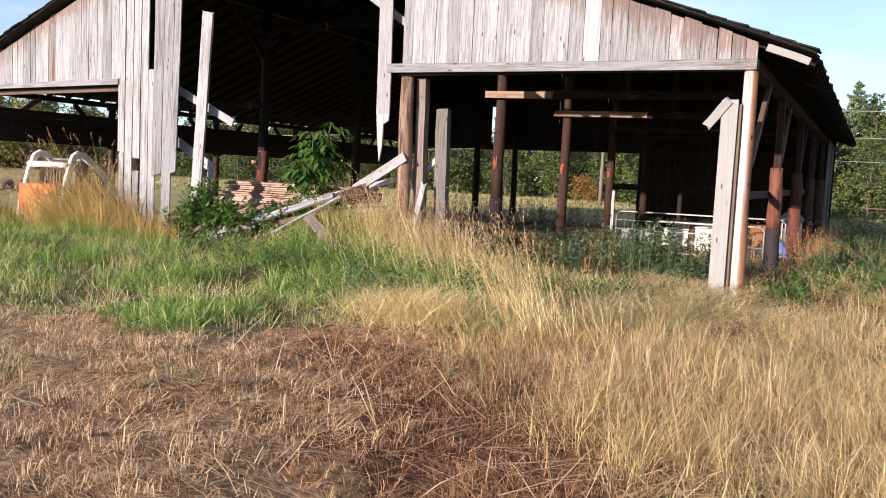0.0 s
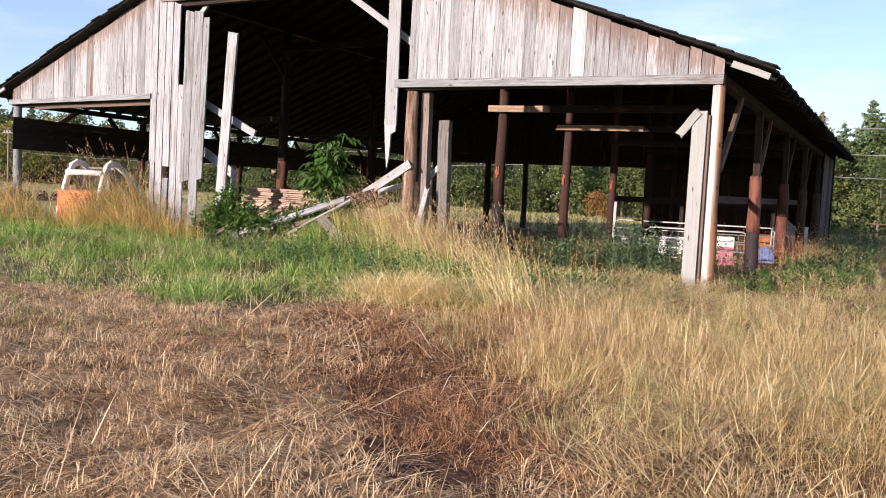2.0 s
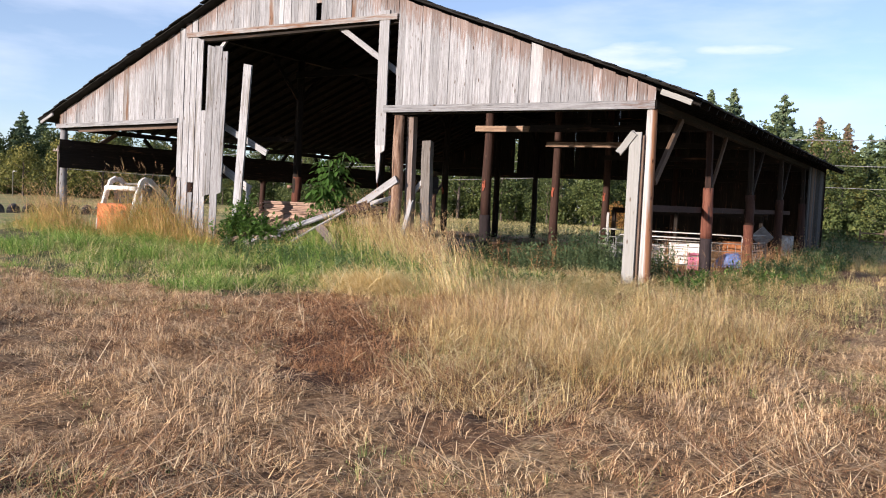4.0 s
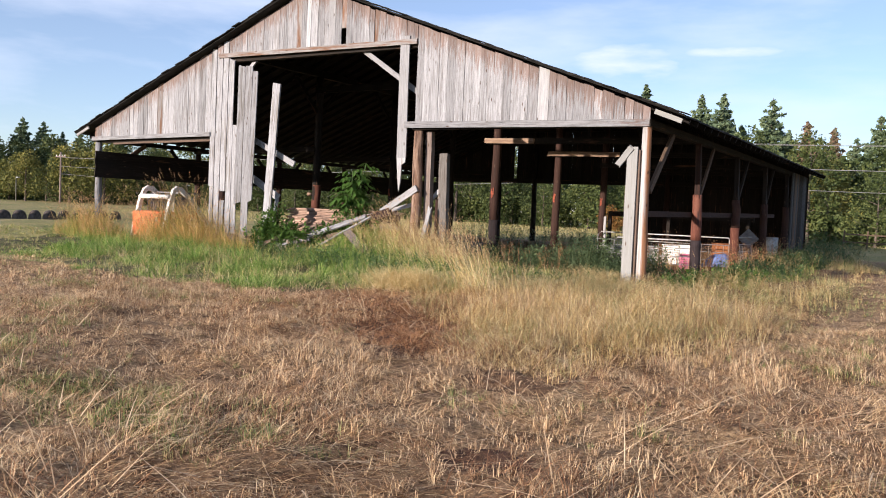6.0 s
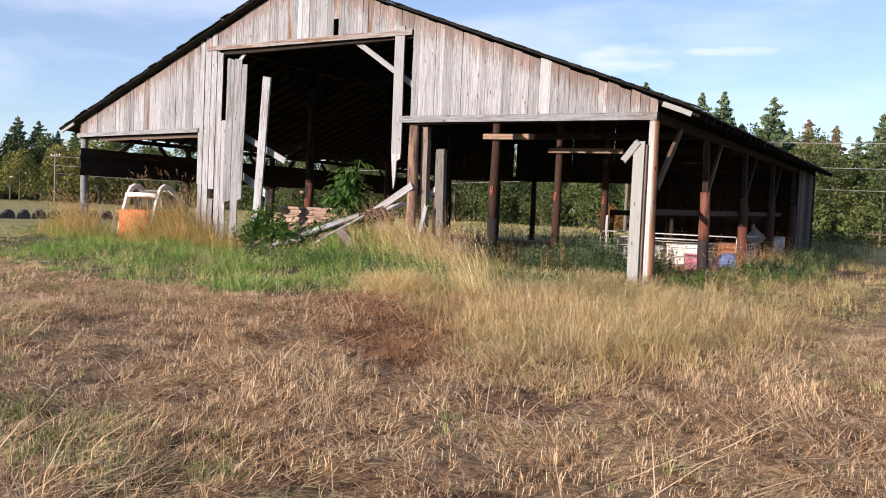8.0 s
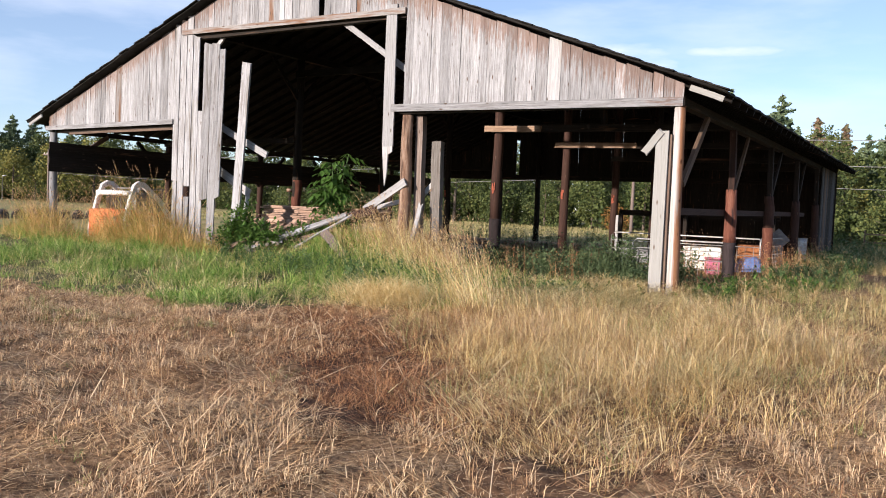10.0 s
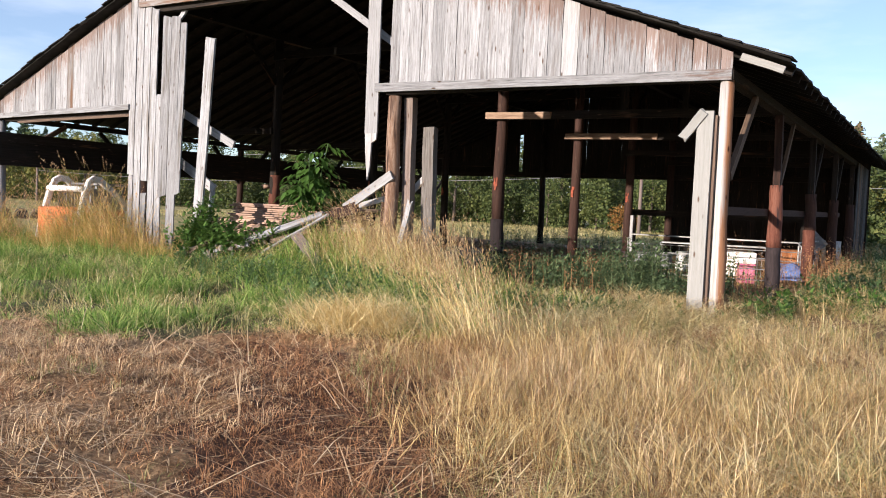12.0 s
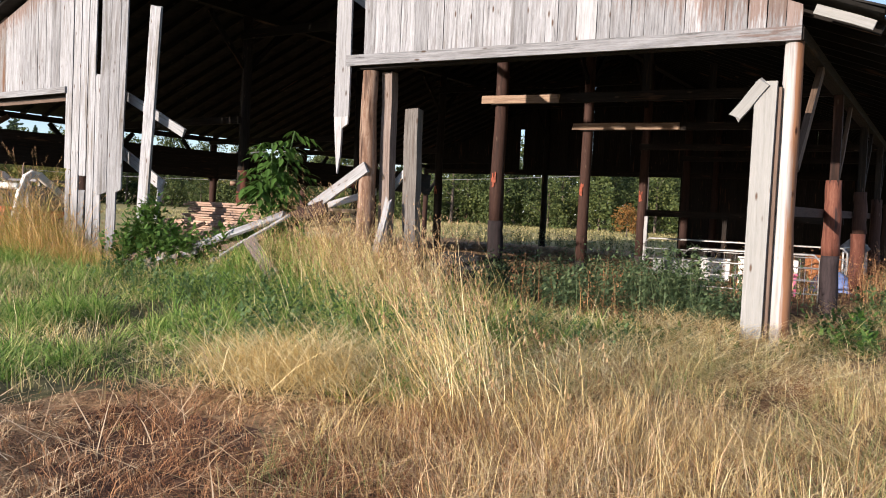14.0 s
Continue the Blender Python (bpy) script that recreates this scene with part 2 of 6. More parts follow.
W_CORNER = two_tone_log("bleached_corner_log", (0.43, 0.42, 0.415), (0.24, 0.12, 0.066))


def speckled(name, a, c, scale=8.0, rough=0.7, metal=0.0, bump=0.2, lo=0.35, hi=0.65):
    m, ns, ls, b = shader(name, rough, metal)
    co = ns.new("ShaderNodeTexCoord")
    n = noise_node(ns, ls, co.outputs["Object"], scale, 6.0)
    r = ramp_node(ns, [(lo, a), (hi, c)])
    ls.new(n.outputs["Fac"], r.inputs["Fac"])
    ls.new(r.outputs["Color"], b.inputs["Base Color"])
    bumped(ns, ls, b, n.outputs["Fac"], bump, 0.01)
    return m


# dark roofing, made blacker still for the shade beneath the deck
M_ROOF = speckled("mossy_roofing_with_shade", (0.006, 0.00562, 0.00525), (0.021, 0.0195, 0.018), 5.0, 0.85)
M_ORANGE = speckled("faded_orange_paint", (0.62, 0.13, 0.04), (0.75, 0.2, 0.07), 6.0, 0.5)
M_WHITE = speckled("chipped_white_paint", (0.55, 0.54, 0.52), (0.8, 0.8, 0.78), 9.0, 0.45, lo=0.25, hi=0.45)
M_CABGREY = speckled("dusty_grey_steel", (0.1, 0.1, 0.11), (0.24, 0.25, 0.27), 5.0, 0.55)
M_RUBBER = speckled("tyre_rubber", (0.02, 0.02, 0.02), (0.05, 0.047, 0.043), 12.0, 0.9)
M_GALV = speckled("galvanised_steel", (0.3, 0.3, 0.3), (0.5, 0.5, 0.5), 14.0, 0.5, 0.5)
M_TOTE = speckled("white_plastic", (0.66, 0.66, 0.64), (0.8, 0.8, 0.8), 5.0, 0.4)
M_PINK = speckled("pink_plastic", (0.5, 0.11, 0.22), (0.6, 0.2, 0.32), 5.0, 0.5)
M_BLUE = speckled("blue_tarpaulin", (0.06, 0.1, 0.25), (0.16, 0.22, 0.42), 5.0, 0.6)
M_RUST = speckled("rusty_steel", (0.2, 0.07, 0.03), (0.42, 0.17, 0.07), 8.0, 0.85)
M_MARK = speckled("orange_spray_paint", (0.13, 0.035, 0.02), (0.3, 0.075, 0.04), 14.0, 0.7)
M_BLACK = speckled("black_plastic", (0.012, 0.012, 0.013), (0.04, 0.04, 0.042), 6.0, 0.6)
M_CABLE = speckled("aluminium_cable", (0.16, 0.16, 0.17), (0.28, 0.28, 0.29), 3.0, 0.5)
M_BALE = speckled("dusty_old_rubber", (0.05, 0.042, 0.038), (0.14, 0.115, 0.1), 4.0, 0.95, bump=0.6)
M_CLAY = speckled("grey_rubble", (0.1, 0.085, 0.07), (0.32, 0.28, 0.245), 5.0, 0.9, bump=0.8)
M_BARK = speckled("grey_bark", (0.05, 0.04, 0.032), (0.16, 0.13, 0.105), 5.0, 0.95, bump=0.8)


def leafy(name, stops, rough=0.6, patch=0.35, through_light=0.25, scale=0.6):
    """Leaves and blades: tone by leaf and by patches of the stand."""
    m, ns, ls, b = shader(name, rough)
    geo = ns.new("ShaderNodeNewGeometry")
    n = noise_node(ns, ls, geo.outputs["Position"], scale, 4.0)
    add = ns.new("ShaderNodeMath")
    add.operation = "MULTIPLY_ADD"
    ls.new(geo.outputs["Random Per Island"], add.inputs[0])
    add.inputs[1].default_value = 1.0 - patch
    sc = ns.new("ShaderNodeMath")
    sc.operation = "MULTIPLY"
    ls.new(n.outputs["Fac"], sc.inputs[0])
    sc.inputs[1].default_value = patch
    ls.new(sc.outputs["Value"], add.inputs[2])
    r = ramp_node(ns, stops)
    ls.new(add.outputs["Value"], r.inputs["Fac"])
    ls.new(r.outputs["Color"], b.inputs["Base Color"])
    if through_light:
        tr = ns.new("ShaderNodeBsdfTranslucent")
        ls.new(r.outputs["Color"], tr.inputs["Color"])
        mx = ns.new("ShaderNodeMixShader")
        mx.inputs["Fac"].default_value = through_light
        ls.new(b.outputs["BSDF"], mx.inputs[1])
        ls.new(tr.outputs["BSDF"], mx.inputs[2])
        ls.new(mx.outputs["Shader"], ns["Material Output"].inputs["Surface"])
    return m


G_STUBBLE = leafy("dry_stubble", [(0.28, (0.14, 0.078, 0.04)), (0.42, (0.46, 0.295, 0.17)), (0.56, (0.7, 0.495, 0.295)), (0.74, (0.83, 0.65, 0.425))], 0.8, 0.5, 0.15, 3.0)
G_STRAW = leafy("flattened_straw", [(0.25, (0.14, 0.065, 0.033)), (0.42, (0.48, 0.285, 0.15)), (0.6, (0.78, 0.53, 0.27)), (0.78, (0.88, 0.7, 0.43))], 0.75, 0.5, 0.12, 3.0)
G_RUSSET = leafy("russet_dead_grass", [(0.25, (0.07, 0.03, 0.016)), (0.45, (0.28, 0.125, 0.058)), (0.75, (0.54, 0.3, 0.15))], 0.8, 0.4, 0.1, 3.0)
G_GOLD = leafy("golden_tall_grass", [(0.25, (0.22, 0.125, 0.055)), (0.4, (0.47, 0.315, 0.13)), (0.58, (0.7, 0.525, 0.25)), (0.78, (0.82, 0.7, 0.41))], 0.7, 0.5, 0.25, 1.7)
G_GREEN = leafy("lush_green_grass", [(0.28, (0.055, 0.13, 0.02)), (0.42, (0.15, 0.3, 0.05)), (0.56, (0.27, 0.42, 0.09)), (0.76, (0.5, 0.53, 0.2))], 0.6, 0.45, 0.35, 2.6)
G_PALE = leafy("pale_ripe_stems", [(0.25, (0.48, 0.34, 0.13)), (0.5, (0.76, 0.59, 0.28)), (0.75, (0.88, 0.77, 0.47))], 0.6, 0.3, 0.2, 2.0)
G_REDGOLD = leafy("red_gold_seeding_grass", [(0.28, (0.16, 0.15, 0.04)), (0.42, (0.36, 0.33, 0.1)), (0.52, (0.56, 0.37, 0.14)), (0.62, (0.62, 0.38, 0.16)), (0.76, (0.78, 0.6, 0.3))], 0.7, 0.6, 0.25, 1.6)
G_BLUEWEED = leafy("grey_green_weed", [(0.25, (0.045, 0.075, 0.036)), (0.5, (0.09, 0.14, 0.066)), (0.75, (0.19, 0.25, 0.12))], 0.6, 0.5, 0.25, 3.0)
G_OLIVE = leafy("mixed_green_dry_grass", [(0.27, (0.09, 0.15, 0.04)), (0.42, (0.22, 0.27, 0.09)), (0.58, (0.42, 0.38, 0.17)), (0.76, (0.64, 0.53, 0.3))], 0.7, 0.6, 0.25, 1.8)
G_FOX = leafy("fox_brown_grass", [(0.25, (0.13, 0.06, 0.028)), (0.42, (0.34, 0.18, 0.085)), (0.58, (0.55, 0.34, 0.17)), (0.78, (0.72, 0.52, 0.3))], 0.8, 0.45, 0.2, 1.7)
G_HAY = leafy("pale_hay", [(0.27, (0.19, 0.184, 0.068)), (0.45, (0.313, 0.286, 0.122)), (0.6, (0.422, 0.367, 0.184)), (0.76, (0.503, 0.435, 0.245))], 0.7, 0.6, 0.25, 0.5)
G_WEED = leafy("weed_leaf", [(0.1, (0.045, 0.09, 0.03)), (0.5, (0.085, 0.15, 0.055)), (0.95, (0.17, 0.24, 0.1))], 0.6, 0.3)
G_ELDER = leafy("broad_green_leaf", [(0.1, (0.035, 0.085, 0.018)), (0.5, (0.075, 0.155, 0.032)), (0.95, (0.16, 0.26, 0.065))], 0.5, 0.2, 0.3)
G_SEED = leafy("dry_seed_head", [(0.1, (0.25, 0.14, 0.075)), (0.5, (0.4, 0.26, 0.14)), (0.95, (0.58, 0.43, 0.26))], 0.85, 0.2)
L_FIR = leafy("fir_needles", [(0.25, (0.055, 0.09, 0.055)), (0.5, (0.11, 0.16, 0.09)), (0.75, (0.2, 0.25, 0.135))], 0.7, 0.6, 0.15, 0.4)
L_OLD = leafy("browning_fir_needles", [(0.25, (0.1, 0.09, 0.05)), (0.45, (0.15, 0.15, 0.08)), (0.6, (0.25, 0.16, 0.11)), (0.8, (0.3, 0.19, 0.14))], 0.7, 0.6, 0.15, 0.25)
L_BROAD = leafy("alder_leaves", [(0.27, (0.02, 0.034, 0.012)), (0.45, (0.048, 0.072, 0.022)), (0.6, (0.09, 0.115, 0.035)), (0.78, (0.17, 0.185, 0.058))], 0.65, 0.7, 0.15, 0.22)
L_YELLOW = leafy("yellowing_leaves", [(0.27, (0.055, 0.07, 0.018)), (0.45, (0.115, 0.125, 0.032)), (0.6, (0.2, 0.19, 0.05)), (0.78, (0.32, 0.28, 0.08))], 0.65, 0.7, 0.15, 0.22)
L_RED = leafy("russet_leaves", [(0.1, (0.1, 0.06, 0.02)), (0.5, (0.24, 0.11, 0.03)), (0.95, (0.34, 0.2, 0.06))], 0.65, 0.3, 0.2, 0.2)


def ground_material():
    m, ns, ls, b = shader("field_soil_and_thatch", 0.95)
    geo = ns.new("ShaderNodeNewGeometry")
    fine = noise_node(ns, ls, geo.outputs["Position"], 22.0, 8.0, 0.7)
    mid = noise_node(ns, ls, geo.outputs["Position"], 1.6, 5.0)
    far = noise_node(ns, ls, geo.outputs["Position"], 0.12, 4.0)
    dry = ramp_node(ns, [(0.32, (0.055, 0.032, 0.02)), (0.5, (0.31, 0.2, 0.122)), (0.68, (0.6, 0.43, 0.275))])
    ls.new(fine.outputs["Fac"], dry.inputs["Fac"])
    grn = ramp_node(ns, [(0.3, (0.05, 0.07, 0.02)), (0.7, (0.2, 0.2, 0.08))])
    ls.new(fine.outputs["Fac"], grn.inputs["Fac"])
    r = ramp_node(ns, [(0.62, (0, 0, 0)), (0.8, (1, 1, 1))])
    ls.new(mid.outputs["Fac"], r.inputs["Fac"])
    col = mixed(ns, ls, r.outputs["Color"], dry.outputs["Color"], grn.outputs["Color"])
    r2 = ramp_node(ns, [(0.4, (0.85, 0.8, 0.7)), (0.6, (1.1, 1.1, 0.95))])
    ls.new(far.outputs["Fac"], r2.inputs["Fac"])
    col = mixed(ns, ls, 1.0, col, r2.outputs["Color"], "MULTIPLY")
    damp = noise_node(ns, ls, geo.outputs["Position"], 3.1, 3.0)
    r3 = ramp_node(ns, [(0.36, (0.45, 0.4, 0.37)), (0.5, (1, 1, 1))])
    ls.new(damp.outputs["Fac"], r3.inputs["Fac"])
    col = mixed(ns, ls, 1.0, col, r3.outputs["Color"], "MULTIPLY")
    ls.new(col, b.inputs["Base Color"])
    bumped(ns, ls, b, fine.outputs["Fac"], 0.8, 0.04)
    return m


def meadow_material():
    m, ns, ls, b = shader("short_meadow_turf", 0.95)
    geo = ns.new("ShaderNodeNewGeometry")
    fine = noise_node(ns, ls, geo.outputs["Position"], 9.0, 8.0, 0.7)
    mid = noise_node(ns, ls, geo.outputs["Position"], 0.25, 5.0)
    a = ramp_node(ns, [(0.3, (0.13, 0.115, 0.05)), (0.55, (0.34, 0.29, 0.14)), (0.72, (0.56, 0.46, 0.26))])
    ls.new(fine.outputs["Fac"], a.inputs["Fac"])
    r = ramp_node(ns, [(0.4, (0.7, 0.8, 0.6)), (0.62, (1.15, 1.05, 0.95))])
    ls.new(mid.outputs["Fac"], r.inputs["Fac"])
    ls.new(mixed(ns, ls, 1.0, a.outputs["Color"], r.outputs["Color"], "MULTIPLY"), b.inputs["Base Color"])
    bumped(ns, ls, b, fine.outputs["Fac"], 0.8, 0.05)
    return m


M_SOIL = speckled("bare_dark_soil", (0.028, 0.015, 0.01), (0.14, 0.07, 0.04), 14.0, 0.95, bump=0.9)
# brown litter below the golden grass, darkened for shade between its clumps
M_THATCH = speckled("dead_brown_thatch", (0.05, 0.026, 0.014), (0.24, 0.135, 0.07), 11.0, 0.95, bump=0.9)
# turf below the green bank, shade between clumps put into its colour
M_TURF = speckled("shaded_green_turf", (0.03, 0.034, 0.014), (0.13, 0.115, 0.05), 9.0, 0.95, bump=0.9)
M_GROUND = ground_material()
M_MEADOW = meadow_material()
# ---- building helpers ----
rnd = random.Random(7)


def thing(name, label, category, group="", kind="", at=(0, 0, 0)):
    ob = new(name)
    ob.location = at
    ob.empty_display_size = 0.2
    return tagged(ob, label, category, group, kind)


def part(name, bm, material, parent, label="", m=None):
    """Links a bmesh as one mesh object under a thing or a part; m is its place in the world."""
    me = bpy.data.meshes.new(name)
    bm.to_mesh(me)
    bm.free()
    me.materials.append(material)
    return placed(name, me, parent, label, m)


def placed(name, me, parent, label="", m=None):
    ob = new(name, me)
    m = m or Matrix()
    if parent is not None:
        base = Matrix()
        up = parent
        while up is not None:
            base = up.matrix_basis @ base
            up = up.parent
        ob.parent = parent
        ob.matrix_basis = base.inverted() @ m
    else:
        ob.matrix_basis = m
    return tagged(ob, label)


def along(a, b, across):
    """A turn and place: z from a towards b, x as near as can be to across."""
    a, b = Vector(a), Vector(b)
    z = (b - a).normalized()
    y = z.cross(Vector(across)).normalized()
    x = y.cross(z)
    m = Matrix((x, y, z)).transposed().to_4x4()
    m.translation = a
    return m


def plank_bm(w, t, length, warp=0.006, skew=(0.0, 0.0), segs=3, ragged=0.0):
    """A board standing on its end: x across, y through, z along; skew tilts its bottom and top cuts."""
    bm = bmesh.new()
    rings = []
    ox = oy = 0.0
    for i in range(segs + 1):
        f = i / segs
        ox, oy = (rnd.uniform(-warp, warp), rnd.uniform(-warp, warp)) if 0 < i < segs else (0, 0)
        wi = w * (1 + rnd.uniform(-0.02, 0.02))
        ring = []
        for sx, sy in ((-1, -1), (1, -1), (1, 1), (-1, 1)):
            z = length * f
            z += skew[0] * sx * 0.5 if i == 0 else skew[1] * sx * 0.5 if i == segs else 0
            z += rnd.uniform(-ragged, ragged) if i in (0, segs) else 0
            ring.append(bm.verts.new((sx * wi / 2 + ox, sy * t / 2 + oy, z)))
        rings.append(ring)
    for r0, r1 in zip(rings, rings[1:]):
        for k in range(4):
            bm.faces.new((r0[k], r0[(k + 1) % 4], r1[(k + 1) % 4], r1[k]))
    bm.faces.new(rings[0][::-1])
    bm.faces.new(rings[-1])
    return bm


def plank(name, a, b, w, t, mat, parent, across=(1, 0, 0), label="", warp=0.006, skew=(0, 0), segs=3, ragged=0.0):
    return part(name, plank_bm(w, t, (Vector(b) - Vector(a)).length, warp, skew, segs, ragged), mat, parent, label, along(a, b, across))


def log_bm(r0, r1, length, sides=12, rings=7, wob=0.012):
    bm = bmesh.new()
    loops = []
    ph = rnd.uniform(0, 50)
    for i in range(rings + 1):
        f = i / rings
        r = r0 + (r1 - r0) * f
        cx, cy = wob * noise.noise((ph, f * 3, 0)), wob * noise.noise((ph + 9, f * 3, 0))
        loops.append([bm.verts.new((cx + r * (1 + 0.09 * noise.noise((math.cos(a) * 1.3 + ph, math.sin(a) * 1.3, f * 5))) * math.cos(a),
                                    cy + r * (1 + 0.09 * noise.noise((math.cos(a) * 1.3 + ph, math.sin(a) * 1.3, f * 5))) * math.sin(a),
                                    length * f)) for a in (k * math.tau / sides for k in range(sides))])
    for q0, q1 in zip(loops, loops[1:]):
        for k in range(sides):
            f = bm.faces.new((q0[k], q0[(k + 1) % sides], q1[(k + 1) % sides], q1[k]))
            f.smooth = True
    bm.faces.new(loops[0][::-1])
    bm.faces.new(loops[-1])
    return bm


def log(name, a, b, r0, r1, mat, parent, label="", sides=12, wob=0.03):
    return part(name, log_bm(r0, r1, (Vector(b) - Vector(a)).length, sides, wob=wob), mat, parent, label, along(a, b, (1, 0, 0)))


def tube_bm(points, r, sides=8):
    """A bent tube through points, with closed ends."""
    bm = bmesh.new()
    pts = [Vector(p) for p in points]
    loops = []
    for i, p in enumerate(pts):
        d = (pts[min(i + 1, len(pts) - 1)] - pts[max(i - 1, 0)]).normalized()
        s = d.cross(Vector((0.31, 0.17, 0.94))).normalized()
        u = s.cross(d)
        loops.append([bm.verts.new(p + r * (math.cos(a) * s + math.sin(a) * u)) for a in (k * math.tau / sides for k in range(sides))])
    for q0, q1 in zip(loops, loops[1:]):
        for k in range(sides):
            bm.faces.new((q0[k], q0[(k + 1) % sides], q1[(k + 1) % sides], q1[k])).smooth = True
    bm.faces.new(loops[0][::-1])
    bm.faces.new(loops[-1])
    bmesh.ops.recalc_face_normals(bm, faces=bm.faces)
    return bm


def block_bm(sx, sy, sz, bevel=0.02, segs=2):
    bm = bmesh.new()
    bmesh.ops.create_cube(bm, size=1.0, matrix=Matrix.Diagonal((sx, sy, sz, 1)))
    if bevel:
        bmesh.ops.bevel(bm, geom=bm.edges[:], offset=bevel, segments=segs, affect="EDGES", profile=0.6)
    return bm


# ---- ground ----
def vnoise(x, y, size, seed=0):
    """Smooth value noise over the plan, for arrays."""
    x, y = np.asarray(x, float) / size, np.asarray(y, float) / size
    ix, iy = np.floor(x).astype(np.int64), np.floor(y).astype(np.int64)
    fx, fy = x - ix, y - iy
    fx, fy = fx * fx * (3 - 2 * fx), fy * fy * (3 - 2 * fy)

    def h(i, j):
        n = (i * 374761393 + j * 668265263 + seed * 974634777) & 0x7FFFFFFF
        n = ((n ^ (n >> 13)) * 1274126177) & 0x7FFFFFFF
        return ((n ^ (n >> 16)) & 0xFFFF) / 65535.0

    return (h(ix, iy) * (1 - fx) + h(ix + 1, iy) * fx) * (1 - fy) + (h(ix, iy + 1) * (1 - fx) + h(ix + 1, iy + 1) * fx) * fy


def gh(x, y):
    """Height of the ground: small humps, and the earth heaped at the doorway's edge."""
    x, y = np.asarray(x, float), np.asarray(y, float)
    z = 0.09 * (vnoise(x, y, 1.3, 3) - 0.5) + 0.10 * (vnoise(x, y, 4.0, 5) - 0.5)
    z = z + (0.07 * (vnoise(x, y, 0.42, 4) - 0.5) + 0.035 * (vnoise(x, y, 0.17, 6) - 0.5)) * (np.hypot(x + 2, y + 6) < 26)
    z = z + 0.8 * np.exp(-(((x + 6.9) / 1.8) ** 2 + ((y + 0.15) / 1.25) ** 2))
    z = z + 0.25 * np.exp(-(((x + 9.5) / 2.5) ** 2 + ((y - 0.3) / 1.0) ** 2))
    z = z + 0.25 * np.exp(-(((x + 18.5) / 3.0) ** 2 + ((y + 0.3) / 1.6) ** 2))
    return z * np.exp(-np.maximum(0, np.hypot(x + 6, y) - 60) / 40)


def bare(x, y):
    """Brown bare hollows in the field."""
    u, v = 0.62 * x - 0.78 * y, 0.78 * x + 0.62 * y
    a = 1.1 * np.exp(-((np.maximum(0, np.abs(u - 6.9) - 0.9) / 0.5) ** 2 + ((v + 5.35) / 0.55) ** 2))
    a = a + 0.95 * np.exp(-(((x + 1.3) / 0.9) ** 2 + ((y + 6.7) / 0.42) ** 2)) + 0.85 * np.exp(-(((x + 2.7) / 0.8) ** 2 + ((y + 6.1) / 0.35) ** 2))
    a = a + 1.0 * np.exp(-(((x + 0.2) / 0.75) ** 2 + ((y + 7.2) / 0.35) ** 2)) + 0.8 * np.exp(-(((x - 3.2) / 0.4) ** 2 + ((y + 12.2) / 0.35) ** 2))
    a = a + 0.5 * np.exp(-(((x + 1.0) / 1.5) ** 2 + ((y + 7.1) / 1.4) ** 2)) * (0.5 + vnoise(x, y, 0.7, 19))
    a = a + 0.45 * np.exp(-(((x - 0.3) / 1.6) ** 2 + ((y + 12.6) / 0.6) ** 2)) * (0.4 + 1.2 * vnoise(x, y, 0.5, 23))
    return np.clip(a, 0, 1)


def smooth(a, b, v):
    t = np.clip((v - a) / (b - a), 0, 1)
    return t * t * (3 - 2 * t)


def green_edge(x):
    """Where the mown dry field gives way to the green bank before the barn (y, along x)."""
    return np.interp(x, [-30, -13, -9.3, -5.1, -4.3, -3.0, -1.5, 0.5], [-4.0, -6.3, -6.8, -6.9, -6.3, -5.6, -4.9, -3.6])


def greenness(x, y):
    wob = 1.4 * (vnoise(x, y, 1.1, 41) - 0.5) + 0.7 * (vnoise(x, y, 0.4, 42) - 0.5)
    return smooth(-0.5, 0.5, y - green_edge(x) + wob) * (x < 0.5 - wob)


def goldness(x, y):
    """The stand of tall golden grass before the right bay and along the open side."""
    wob = 1.2 * (vnoise(x, y, 1.3, 51) - 0.5) + 0.5 * (vnoise(x, y, 0.4, 52) - 0.5)
    front = np.interp(x, [-2.5, -1.0, 0.3, 1.6, 2.6, 3.3, 4.0], [-4.6, -5.9, -7.3, -9.2, -8.9, -6.8, -2.0])
    g = smooth(-1.7, 1.0, y - front + 1.6 * wob) * smooth(-2.3, -0.7, x + wob * 0.6)
    return g * smooth(4.4, 3.2, x + 0.6 * wob + 0.03 * np.maximum(y, 0)) * (y < 20)


def gz(x, y):
    return float(gh(x, y))


